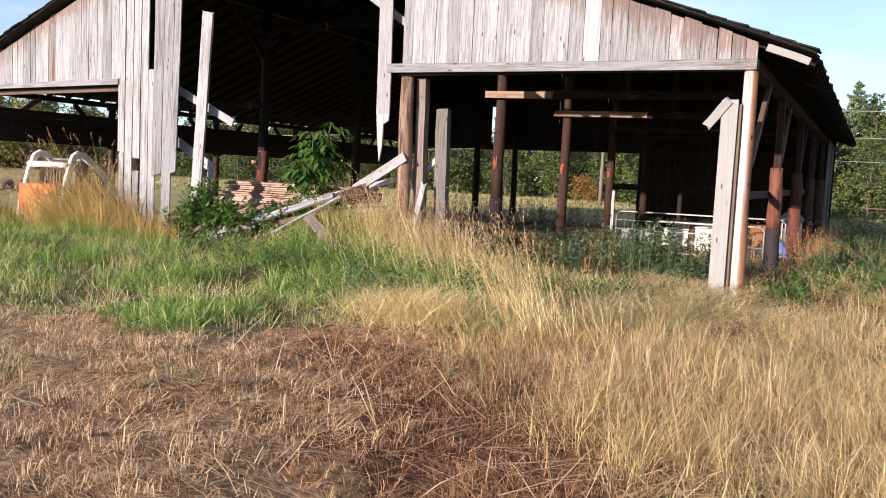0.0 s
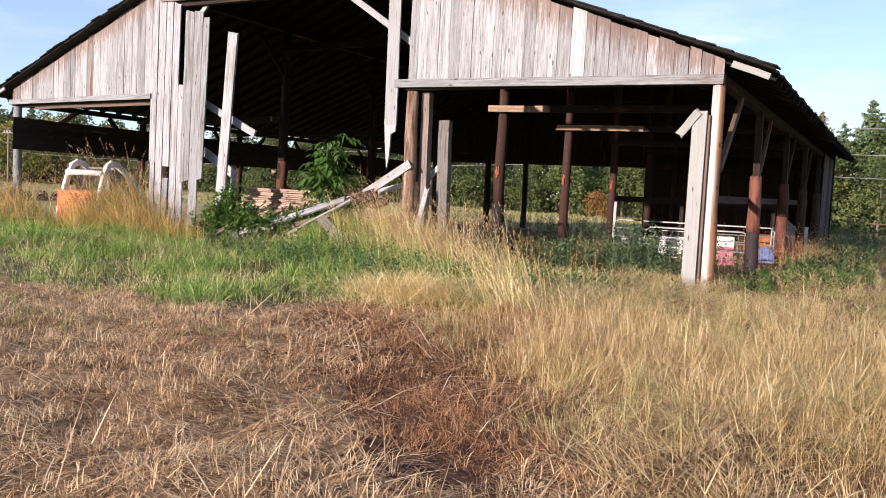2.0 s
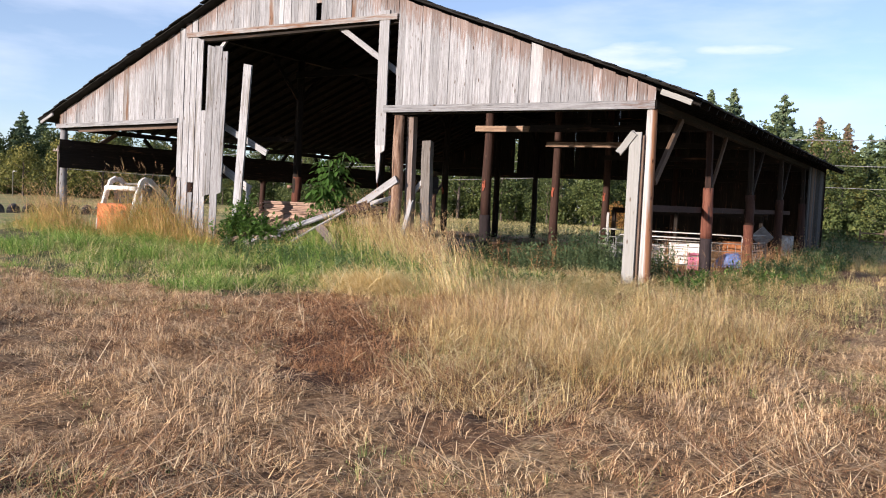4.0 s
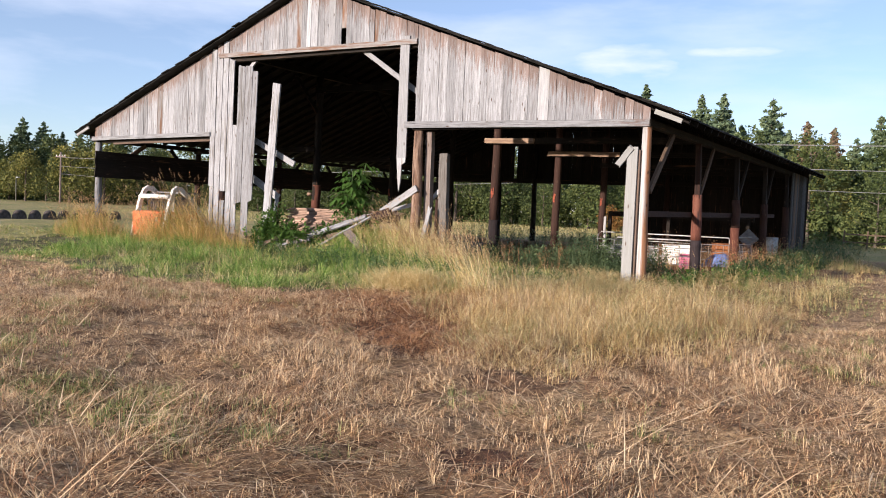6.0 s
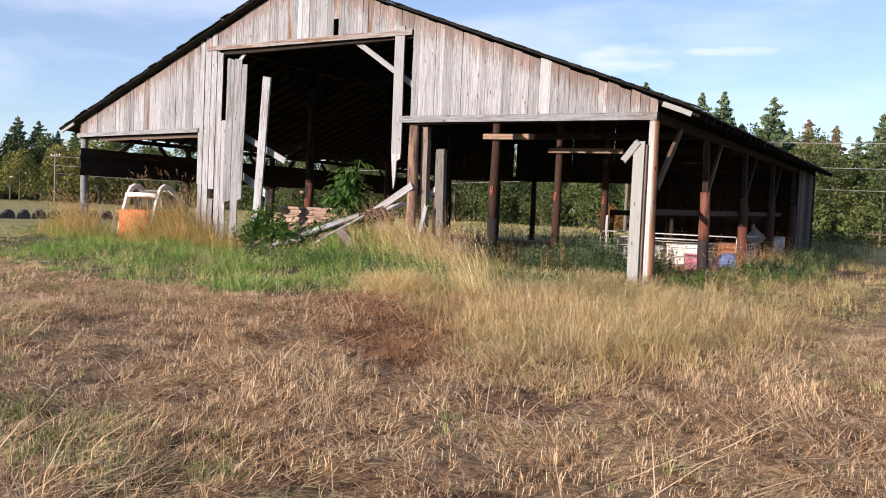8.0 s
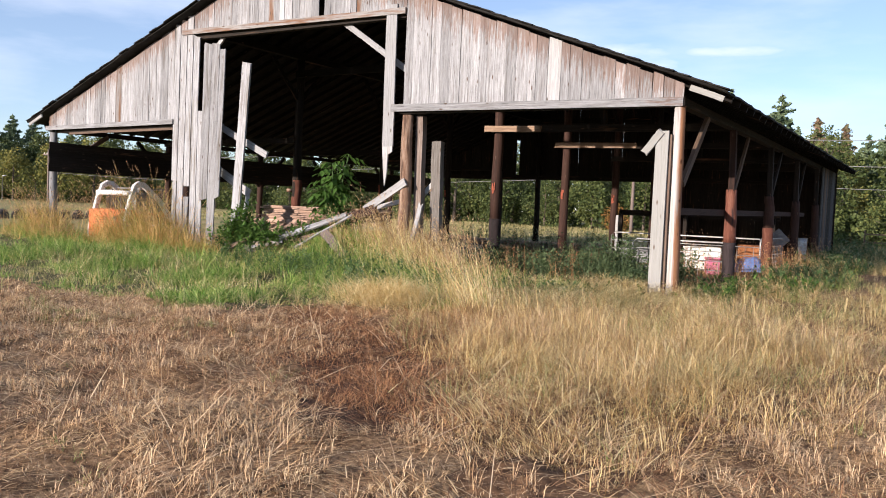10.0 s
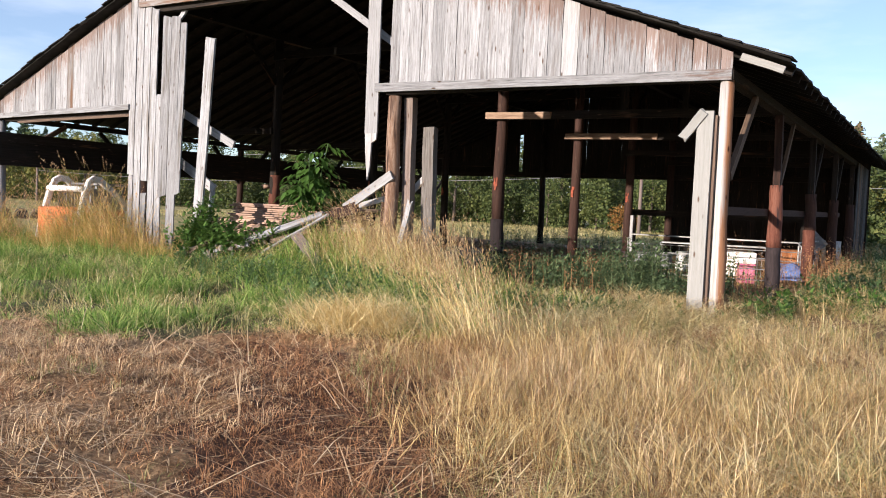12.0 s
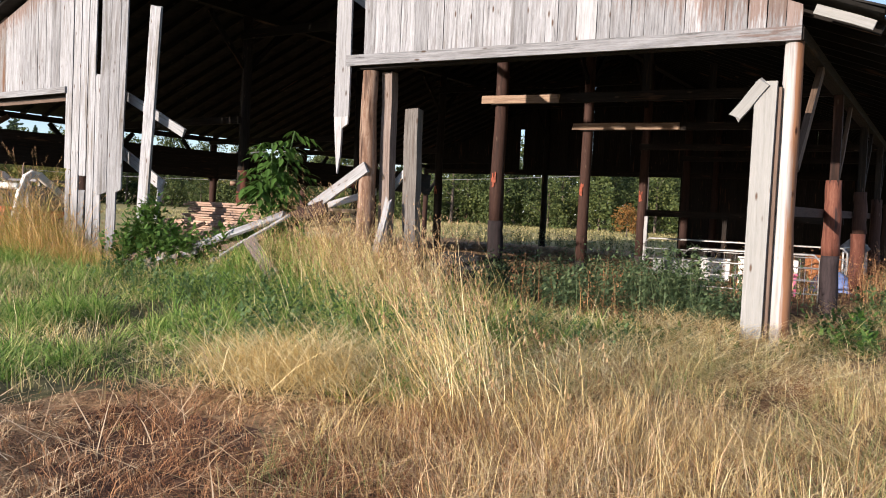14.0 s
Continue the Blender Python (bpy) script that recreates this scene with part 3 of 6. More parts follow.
def build_ground():
    near_x, near_y = np.concatenate([np.arange(-30, -7, 0.22), np.arange(-7, 7, 0.085), np.arange(7, 14.01, 0.22)]), np.concatenate([np.arange(-18, -14, 0.22), np.arange(-14, -3, 0.085), np.arange(-3, 8.01, 0.22)])
    steps = np.array([1, 2.5, 5, 9, 15, 25, 45, 80, 140, 260, 500, 900, 1600])
    xs = np.concatenate([near_x[0] - steps[::-1], near_x, near_x[-1] + steps])
    ys = np.concatenate([near_y[0] - steps[::-1], near_y, near_y[-1] + steps])
    gx, gy = np.meshgrid(xs, ys)
    co = np.stack([gx, gy, gh(gx, gy)], -1).reshape(-1, 3)
    n, k = len(xs), len(ys)
    i = (np.arange(k - 1)[:, None] * n + np.arange(n - 1)[None]).ravel()
    quads = np.stack([i, i + 1, i + n + 1, i + n], 1)
    me = raw_mesh("ground", co, quads, 4)
    me.materials.append(M_GROUND)
    me.materials.append(M_MEADOW)
    me.materials.append(M_SOIL)
    me.materials.append(M_THATCH)
    me.materials.append(M_TURF)
    mid = co[quads].mean(1)
    mx, my = mid[:, 0] + 2.0 * (vnoise(mid[:, 0], mid[:, 1], 1.5, 9) - 0.5), mid[:, 1]
    turf = ((mx < -9.5) & (my < 1.0) & (my > -9.5 + 0.35 * (mx + 30) * 0.4)) | (mx < -19.3) | (my > 22) | ((mx > 7.5) & (my > -6))
    kinds = turf.astype(np.int32)
    gx_, gy_ = mid[:, 0], mid[:, 1]
    kinds[(goldness(gx_, gy_) > 0.3) & ~turf] = 3
    kinds[(greenness(gx_, gy_) > 0.45) & (gx_ > -19) & (gy_ < 0.6) & (gy_ > -9)] = 4
    kinds[(bare(mid[:, 0], mid[:, 1]) + 0.5 * (vnoise(mid[:, 0], mid[:, 1], 0.3, 12) - 0.5) > 0.4) & ~turf] = 2
    me.polygons.foreach_set("material_index", kinds)
    me.polygons.foreach_set("use_smooth", np.ones(len(me.polygons), bool))
    tagged(new("ground", me), "dry mown field of straw-coloured grass and bare earth", "ground", kind="structure")


def raw_mesh(name, co, faces, corners):
    """A mesh straight from arrays: places, and faces of one number of corners."""
    me = bpy.data.meshes.new(name)
    co, faces = np.asarray(co, np.float32), np.asarray(faces, np.int32)
    me.vertices.add(len(co))
    me.vertices.foreach_set("co", co.ravel())
    me.loops.add(faces.size)
    me.loops.foreach_set("vertex_index", faces.ravel())
    me.polygons.add(len(faces))
    me.polygons.foreach_set("loop_start", np.arange(0, faces.size, corners, dtype=np.int32))
    me.update(calc_edges=True)
    me.validate()
    return me


build_ground()

# ---- the barn ----
APEX_X, APEX_Z = -9.56, 7.43
R_SLOPE, L_SLOPE = 0.37, 0.38
DEPTH = 21.4
BAYS = (4.33, 8.7, 13.05, 17.4, 21.3)


def rake(x):
    """Top of the wall boards under the roof."""
    return APEX_Z - R_SLOPE * (x - APEX_X) if x > APEX_X else APEX_Z + L_SLOPE * (x - APEX_X)


barn = thing("barn", "old open timber barn with weathered grey boards and missing walls", "barn", at=(-9.56, 0, 0))


def gable_boards(x0, x1, bottom, wmin, wmax, y, stained, name="gable_board", foot=None):
    x = x0
    while x < x1 - 0.05:
        w = min(rnd.uniform(wmin, wmax), x1 - x)
        if x1 - x - w < 0.1:
            w = x1 - x
        xc = x + w / 2
        lo = bottom(xc) + rnd.uniform(-0.015, 0.01)
        if foot:
            lo = foot(xc, lo)
        hi = rake(xc) - 0.09 + rnd.uniform(-0.03, 0.02)
        s = -R_SLOPE if xc > APEX_X else L_SLOPE
        mat = W_STAIN if rnd.random() < stained(xc) else W_GREY
        if rnd.random() < 0.05:
            mat = W_PALE
        gap = rnd.choice((0.003, 0.004, 0.006, 0.009, 0.018))
        plank(name, (xc, y + rnd.uniform(-0.006, 0.006), lo), (xc + rnd.uniform(-0.006, 0.006), y, hi), w - gap, 0.026, mat, barn, warp=0.003, skew=(0, s * w))
        x += w


def hole(xc, lo):
    return lo + 0.5 if -8.45 < xc < -8.3 else lo


# front gable: boards over the right bay, over the doorway and over the left bay
gable_boards(-6.0, 0.0, lambda x: 3.52, 0.16, 0.27, 0.02, lambda x: 0.04)
gable_boards(-13.1, -6.0, lambda x: 5.68 + 0.0099 * (-12.6 - x), 0.14, 0.26, 0.02, lambda x: 0.05, foot=hole)
gable_boards(-19.12, -13.45, lambda x: 3.38, 0.17, 0.29, 0.02, lambda x: 0.08)
# header boards
plank("header_board", (-6.28, -0.03, 3.545), (0.0, -0.03, 3.47), 0.155, 0.05, W_GREY, barn, (0, 0, 1), "long pale header board", 0.004)
plank("header_board", (-13.1, -0.03, 5.70), (-6.0, -0.03, 5.60), 0.13, 0.05, W_STAIN, barn, (0, 0, 1), "", 0.004)
plank("header_board", (-19.2, -0.03, 3.33), (-13.4, -0.03, 3.41), 0.13, 0.05, W_GREY, barn, (0, 0, 1), "", 0.006)
plank("header_board", (-18.2, 0.1, 3.17), (-13.4, 0.1, 3.24), 0.06, 0.05, W_BROWN, barn, (0, 0, 1), "", 0.006)
plank("header_beam", (-6.1, 0.14, 3.53), (-0.02, 0.14, 3.5), 0.2, 0.16, W_DARK, barn, (0, 0, 1))
plank("header_beam", (-12.9, 0.16, 5.62), (-6.0, 0.16, 5.58), 0.2, 0.16, W_DARK, barn, (0, 0, 1))
plank("header_beam", (-19.1, 0.2, 3.3), (-13.0, 0.2, 3.32), 0.18, 0.14, W_DARK, barn, (0, 0, 1))

# long boards left of the doorway, reaching down to the weeds, broken at their feet
# foot x, head x, width, foot, head, depth, timber
for x0, x1, w, lo, hi, y, mat in ((-13.33, -13.3, 0.22, 1.86, 6.0, 0.0, W_WORN), (-13.1, -13.06, 0.24, 0.4, 6.05, 0.0, W_GREY), (-12.84, -12.81, 0.23, 1.72, 6.1, 0.0, W_WORN), (-12.86, -12.85, 0.19, 0.3, 1.45, 0.0, W_WORN), (-13.33, -13.33, 0.17, 0.35, 1.8, 0.01, W_WORN), (-12.6, -12.56, 0.23, 0.28, 5.56, -0.004, W_WORN), (-12.36, -12.37, 0.21, 0.27, 3.66, 0.004, W_GREY),
                                  (-12.14, -12.085, 0.295, 1.42, 5.35, -0.05, W_WORN), (-11.865, -11.785, 0.285, -0.12, 5.3, -0.054, W_GREY), (-11.65, -11.54, 0.2, 1.48, 5.16, -0.05, W_WORN)):
    plank("wall_board", (x0, y, lo), (x1, y, min(hi, rake(x1) - 0.09)), w - 0.014, 0.028, mat, barn, (1, 0, 0), warp=0.006, ragged=0.05, skew=(0.05, -0.03))
plank("loose_board", (-11.05, 0.0, 0.05), (-10.765, 0.02, 4.79), 0.28, 0.05, W_WORN, barn, (1, 0, 0), "tall single grey board standing in the doorway", 0.012, ragged=0.02, skew=(0.0, -0.03))
# bleached rails of the broken door behind it
plank("door_brace", (-12.45, 0.3, 3.5), (-10.27, 0.3, 2.55), 0.16, 0.05, W_PALE, barn, (0, 0, 1), "bleached diagonal brace", ragged=0.03)
plank("door_brace", (-12.4, 0.34, 2.36), (-10.86, 0.34, 1.58), 0.2, 0.05, W_PALE, barn, (0, 0, 1), "", ragged=0.03)
plank("door_brace", (-11.07, 0.36, 0.9), (-10.93, 0.36, 1.72), 0.1, 0.05, W_PALE, barn)
# long broken board hanging from the doorway's right edge, and its upright
hang = plank_bm(0.28, 0.035, 3.04, 0.004, (0, 0), 4)
part("hanging_board", hang, W_PALE, barn, "long splintered board hanging in the doorway", along((-6.35, -0.02, 2.72), (-6.36, -0.02, 5.76), (1, 0, 0)))
sp = bmesh.new()
pr = [(-0.135, 0.0), (0.13, 0.0), (0.125, -0.12), (0.02, -0.18), (0.0, -0.62), (-0.05, -0.86), (-0.09, -0.55), (-0.12, -0.2)]
f0 = [sp.verts.new((x, -0.0165, z)) for x, z in pr]
f1 = [sp.verts.new((x, 0.0165, z)) for x, z in pr]
sp.faces.new(f0)
sp.faces.new(f1[::-1])
for k in range(len(pr)):
    sp.faces.new((f0[k], f1[k], f1[(k + 1) % len(pr)], f0[(k + 1) % len(pr)]))
bmesh.ops.recalc_face_normals(sp, faces=sp.faces)
part("splinter", sp, W_PALE, barn, "splintered lower end of the hanging board", along((-6.35, -0.018, 2.725), (-6.36, -0.018, 5.76), (1, 0, 0)))
plank("door_brace", (-7.95, 0.22, 5.6), (-5.95, 0.22, 4.3), 0.13, 0.05, W_PALE, barn, (0, 0, 1), "bleached diagonal brace")
plank("door_brace", (-12.3, 0.22, 5.1), (-11.75, 0.22, 5.62), 0.1, 0.05, W_PALE, barn, (0, 0, 1))

# posts of the front
log("post", (-0.06, 0.1, -0.1), (-0.09, 0.1, 3.4), 0.125, 0.1, W_CORNER, barn, "round corner post bleached by the sun")
plank("post_board", (-0.31, -0.09, 0.12), (-0.315, -0.07, 2.96), 0.225, 0.05, W_PLAIN, barn, (1, 0, 0), "pale board nailed before the corner post", 0.004, skew=(0.03, 0.0))
plank("post_board", (-0.2, -0.0, 0.1), (-0.21, 0.0, 2.9), 0.1, 0.09, W_BROWN, barn)
plank("post_board", (-0.62, -0.1, 2.58), (-0.33, -0.1, 2.95), 0.13, 0.05, W_PLAIN, barn, (1, 0, 0.6), "short broken board at its top", ragged=0.03)
log("post", (-5.95, 0.12, 0.1), (-5.93, 0.12, 3.4), 0.135, 0.12, W_LOG, barn, "round peeled log post")
plank("post", (-5.72, 0.34, 0.1), (-5.74, 0.34, 3.4), 0.18, 0.16, W_STUBPOST, barn, (1, 0, 0), "squared grey-brown post", 0.014, segs=7)
plank("post", (-5.27, 0.42, 0.05), (-5.33, 0.42, 2.86), 0.235, 0.14, W_POSTGREY, barn, (1, 0, 0), "broken square stub post", 0.013, segs=6, ragged=0.03)
log("post", (-19.02, 0.12, 0.0), (-19.02, 0.12, 3.28), 0.12, 0.105, W_GREY, barn, "round grey corner post")
log("post", (-13.0, 0.14, 0.0), (-13.0, 0.14, 5.6), 0.13, 0.12, W_DARKLOG, barn)

# posts of the right side with their forked braces
for i, y in enumerate(BAYS):
    foot = 1.28 if i == 1 else 0.95 if i == 0 else 0.2
    log("post_foot", (-0.055, y, -0.15), (-0.06, y, foot), 0.14, 0.135, W_FOOT if i < 1 else W_REDLOG if i == 1 else W_DARKLOG, barn, "near-black foot of the post" if i < 1 else "")
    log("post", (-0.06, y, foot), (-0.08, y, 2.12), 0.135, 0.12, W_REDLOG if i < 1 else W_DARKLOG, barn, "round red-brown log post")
    # heads and braces get darker wood for the shade below the eave
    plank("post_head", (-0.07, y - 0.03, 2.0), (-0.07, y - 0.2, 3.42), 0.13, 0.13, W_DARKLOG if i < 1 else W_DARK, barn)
    if i < 4:
        plank("brace", (-0.05, y + 0.1, 2.12), (-0.05, y + 1.25, 3.4), 0.1, 0.06, W_TIE if i < 1 else W_DARK, barn, (0, 1, 0))
plank("brace", (-0.02, 0.25, 2.05), (-0.02, 1.75, 3.4), 0.14, 0.07, W_TIE, barn, (0, 1, 0), "grey diagonal brace behind the corner post")
plank("eave_beam", (-0.07, -0.02, 3.47), (-0.07, DEPTH, 3.47), 0.18, 0.14, W_DARK, barn)
plank("side_rail", (-0.22, 0.3, 1.56), (-0.22, 15.7, 1.74), 0.13, 0.06, W_DARKLOG, barn, (0, 0, 1), "long side rail")
def paint_mark(x, y, z, r):
    """A sprayed orange mark on the sunward side of a log."""
    bm = bmesh.new()
    rows = []
    for j in range(4):
        row = []
        for k in range(5):
            a = radians(-118 + 10 * k)
            rr = r + 0.004
            row.append(bm.verts.new((x + rr * math.cos(a), y + rr * math.sin(a), z + 0.09 * j + rnd.uniform(-0.025, 0.025))))
        rows.append(row)
    for q0, q1 in zip(rows, rows[1:]):
        for k in range(4):
            if rnd.random() < 0.7:
                bm.faces.new((q0[k], q0[k + 1], q1[k + 1], q1[k]))
    part("paint_mark", bm, M_MARK, barn, "orange sprayed mark on the post")


# rows of inner posts under the roof
for x in (-6.0, -13.0):
    for i, y in enumerate(BAYS):
        top = rake(x) - 0.35
        mid = 2.1
        low = 1.22 if i == 0 else 0.3
        # foot carries the shadow of heap and weeds in its colour
        log("post_foot", (x, y, -0.1), (x, y, low), 0.155, 0.15, W_FOOT, barn, sides=10)
        # left row darker still: its shade is put into the timber colour
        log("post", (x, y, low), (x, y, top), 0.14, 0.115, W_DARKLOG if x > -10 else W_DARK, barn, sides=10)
        if x < -10 and i == 0:
            part("knot_stub", log_bm(0.06, 0.055, 0.16, 8, 1, 0), W_LOG, barn, "", along((x - 0.1, y - 0.1, 1.78), (x - 0.3, y - 0.3, 1.78), (0, 0, 1)))
            # red sleeve paints the sunlit lower post; above 2.1 it stays shade-dark
            log("post", (x, y, low), (x, y, 2.1), 0.148, 0.142, W_REDLOG, barn, sides=10)
        elif i < 3:
            paint_mark(x, y, 1.88, 0.15)
        plank("brace", (x, y + 0.1, top - 1.2), (x, y + 1.2, top - 0.1), 0.12, 0.07, W_GLOOM, barn, (0, 1, 0))
        plank("brace", (x, y - 0.1, top - 1.2), (x, y - 1.2, top - 0.1), 0.12, 0.07, W_GLOOM, barn, (0, 1, 0))
    plank("purlin_beam", (x, 0.05, rake(x) - 0.26), (x, DEPTH, rake(x) - 0.26), 0.2, 0.2, W_GLOOM, barn)
# tie beams across the right and left aisles
for y, z in ((4.33, 3.53), (8.7, 3.5), (13.05, 3.42), (17.4, 3.42)):
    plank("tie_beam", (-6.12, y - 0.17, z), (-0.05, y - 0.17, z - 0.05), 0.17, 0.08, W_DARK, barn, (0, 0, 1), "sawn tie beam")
    # added strip: sun patch on the beam's left end, put in as paler wood
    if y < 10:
        plank("tie_beam", (-6.3, y - 0.235, z + 0.01), (-4.7 if y < 5 else -3.75, y - 0.235, z - 0.02), 0.15, 0.045, W_TIE_SUN, barn, (0, 0, 1), "paler strip added for the sunlit end of the tie beam", ragged=0.03)
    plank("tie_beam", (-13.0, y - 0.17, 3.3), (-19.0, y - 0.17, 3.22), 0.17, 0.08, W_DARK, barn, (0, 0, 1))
    plank("tie_beam", (-13.0, y - 0.17, 5.3), (-6.0, y - 0.17, 5.3), 0.2, 0.08, W_GLOOM, barn, (0, 0, 1))
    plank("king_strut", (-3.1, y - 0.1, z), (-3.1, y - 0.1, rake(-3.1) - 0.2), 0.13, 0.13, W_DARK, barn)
# left side: posts, braces and a belt of dark boards
for i, y in enumerate(BAYS):
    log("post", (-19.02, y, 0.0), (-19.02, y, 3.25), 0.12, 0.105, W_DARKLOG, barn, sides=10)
    plank("brace", (-19.0, y - 0.1, 2.0), (-19.0, y - 1.3, 3.2), 0.12, 0.07, W_DARK, barn, (0, 1, 0))
    plank("brace", (-19.0, y + 0.1, 2.0), (-19.0, y + 1.3, 3.2), 0.12, 0.07, W_DARK, barn, (0, 1, 0))
plank("brace", (-18.95, 0.3, 2.2), (-18.95, 1.9, 3.25), 0.13, 0.07, W_BROWN, barn, (0, 1, 0))
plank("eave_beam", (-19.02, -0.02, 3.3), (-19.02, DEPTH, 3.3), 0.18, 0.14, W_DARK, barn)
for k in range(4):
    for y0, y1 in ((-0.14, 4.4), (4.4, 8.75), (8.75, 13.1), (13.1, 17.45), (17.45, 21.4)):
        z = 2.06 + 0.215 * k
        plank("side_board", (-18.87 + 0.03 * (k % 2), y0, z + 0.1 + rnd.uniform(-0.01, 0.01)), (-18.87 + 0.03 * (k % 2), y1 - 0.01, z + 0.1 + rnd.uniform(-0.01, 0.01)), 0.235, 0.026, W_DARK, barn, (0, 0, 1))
# back wall: boards over an open strip, closed towards the right
x = -19.1
k_b = 0
while x < -0.02:
    k_b += 1
    w = rnd.uniform(0.22, 0.34)
    if x < -14.3 and x + w > -14.3:
        w = -14.3 - x + 1e-6
    elif abs(x + 14.3) < 1e-3:
        w = 0.19
    xc = min(x + w / 2, -0.02)
    lo = 3.05 if xc < -7.2 else -0.05
    hi = rake(xc) - 0.05
    cuts = [(lo, hi)]
    if -14.3 < xc < -14.1:
        cuts = [(lo, 3.24), (4.94, hi)]
    for a, c in cuts:
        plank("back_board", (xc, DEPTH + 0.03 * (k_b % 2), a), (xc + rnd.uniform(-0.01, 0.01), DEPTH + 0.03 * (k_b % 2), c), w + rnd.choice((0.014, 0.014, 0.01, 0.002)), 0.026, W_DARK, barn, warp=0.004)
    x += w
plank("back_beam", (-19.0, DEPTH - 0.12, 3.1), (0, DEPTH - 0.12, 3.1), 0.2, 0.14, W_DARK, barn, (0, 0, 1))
# last bay of the right side closed with upright boards
y = 17.45
while y < DEPTH:
    w = rnd.uniform(0.22, 0.3)
    # darker timbers here stand in for the shade on this wall
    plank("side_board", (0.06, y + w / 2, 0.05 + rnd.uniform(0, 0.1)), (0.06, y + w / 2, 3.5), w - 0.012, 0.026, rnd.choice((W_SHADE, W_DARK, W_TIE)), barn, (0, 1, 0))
    y += w
# loft shelf at the back of the right aisle
plank("loft_shelf", (-7.3, 17.2, 1.58), (-1.2, 17.2, 1.56), 0.22, 0.16, W_DARK, barn, (0, 0, 1))
for xs in (-7.2, -4.6, -1.4):
    plank("loft_post", (xs, 17.1, 0), (xs, 17.1, 1.55), 0.14, 0.14, W_DARK, barn)
plank("back_post", (-5.8, 12.86, 0.2), (-5.8, 12.86, 1.45), 0.09, 0.06, W_PALE, barn, (1, 0, 0), "short pale post")

# roof: deck with a ragged edge of shakes, rafters and bargeboards
def roof_side(x_eave, slope, name):
    side = 1 if x_eave > APEX_X else -1
    run = abs(x_eave - APEX_X)
    ny = 110
    nx = 10
    bm = bmesh.new()
    grid = []
    for j in range(ny + 1):
        y = -0.25 + (DEPTH + 0.53) * j / ny
        row = []
        for i in range(nx + 1):
            xx = APEX_X + side * run * i / nx
            z = APEX_Z - 0.04 - slope * run * i / nx + 0.03 * noise.noise((xx * 0.5, y * 0.35, 2.0))
            xx += side * (rnd.uniform(-0.03, 0.02) if i == nx else 0)
            row.append((bm.verts.new((xx, y + (rnd.uniform(-0.05, 0.03) if j in (0, ny) else 0), z + 0.035)), bm.verts.new((xx, y, z))))
        grid.append(row)
    for j in range(ny):
        for i in range(nx):
            q = (grid[j][i], grid[j][i + 1], grid[j + 1][i + 1], grid[j + 1][i])
            bm.faces.new([v[0] for v in q])
            bm.faces.new([v[1] for v in q][::-1])
    for j in range(ny):
        for i in (0, nx):
            a, b = grid[j][i], grid[j + 1][i]
            bm.faces.new((a[0], b[0], b[1], a[1]))
    for i in range(nx):
        for j in (0, ny):
            a, b = grid[j][i], grid[j][i + 1]
            bm.faces.new((a[0], b[0], b[1], a[1]))
    bmesh.ops.recalc_face_normals(bm, faces=bm.faces)
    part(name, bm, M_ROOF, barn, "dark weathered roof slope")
    # shakes lifting along the front edge
    n = int(run / 0.3)
    for k in range(n):
        f = (k + 0.5) / n
        xx = APEX_X + side * run * f
        z = APEX_Z + 0.01 - slope * run * f
        bm = bmesh.new()
        l, w = rnd.uniform(0.26, 0.4), rnd.uniform(0.3, 0.5)
        bmesh.ops.create_cube(bm, size=1.0, matrix=pose(xx, -0.25 + w / 2 - rnd.uniform(0.02, 0.09), z + rnd.uniform(0, 0.012), 0, side * (math.degrees(math.atan(slope)) - rnd.uniform(1, 4)), rnd.uniform(-3, 3)) @ Matrix.Diagonal((l, w, 0.022, 1)))
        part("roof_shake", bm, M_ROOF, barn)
    # rafters
    me = None
    for k in range(36):
        y = 0.3 + (DEPTH - 0.2) * k / 35
        a = (APEX_X, y, APEX_Z - 0.1)
        b = (APEX_X + side * (run - 0.05), y, APEX_Z - 0.1 - slope * (run - 0.05))
        m = along(a, b, (0, 1, 0))
        if me is None:
            first = part("rafter", plank_bm(0.06, 0.14, (Vector(b) - Vector(a)).length, 0.0, segs=1), W_GLOOM, barn, "", m)
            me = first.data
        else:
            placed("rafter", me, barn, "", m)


roof_side(0.8, R_SLOPE, "roof")
roof_side(-19.85, L_SLOPE, "roof")
plank("eave_board", (0.13, -0.12, 3.69), (0.7, -0.12, 3.47), 0.1, 0.04, W_PLAIN, barn, (0, 0, 1), "pale broken bargeboard end")
plank("eave_board", (-19.8, -0.2, 3.45), (-19.15, -0.2, 3.7), 0.11, 0.04, W_PALE, barn, (0, 0, 1), "pale broken bargeboard end")
# ---- trees, hedges and distance ----
def unit_rows(rng, n):
    v = rng.normal(size=(n, 3))
    return v / np.linalg.norm(v, axis=1, keepdims=True)


def leaf_cards(centres, size, rng, flat=0.0, aspect=1.0):
    """Small three-cornered leaves at the given places, each turned its own way."""
    n = len(centres)
    a = unit_rows(rng, n)
    a[:, 2] *= 1.0 - flat
    a /= np.linalg.norm(a, axis=1, keepdims=True)
    b = np.cross(a, unit_rows(rng, n))
    b /= np.linalg.norm(b, axis=1, keepdims=True)
    s = (np.asarray(size) * rng.uniform(0.6, 1.3, n))[:, None]
    a, b = a * s * aspect * 0.5, b * s * 0.5
    co = np.stack([centres - a, centres + a * 0.7 + b, centres + a * 0.7 - b], 1).reshape(-1, 3)
    q = np.arange(3 * n).reshape(n, 3)
    return co, q


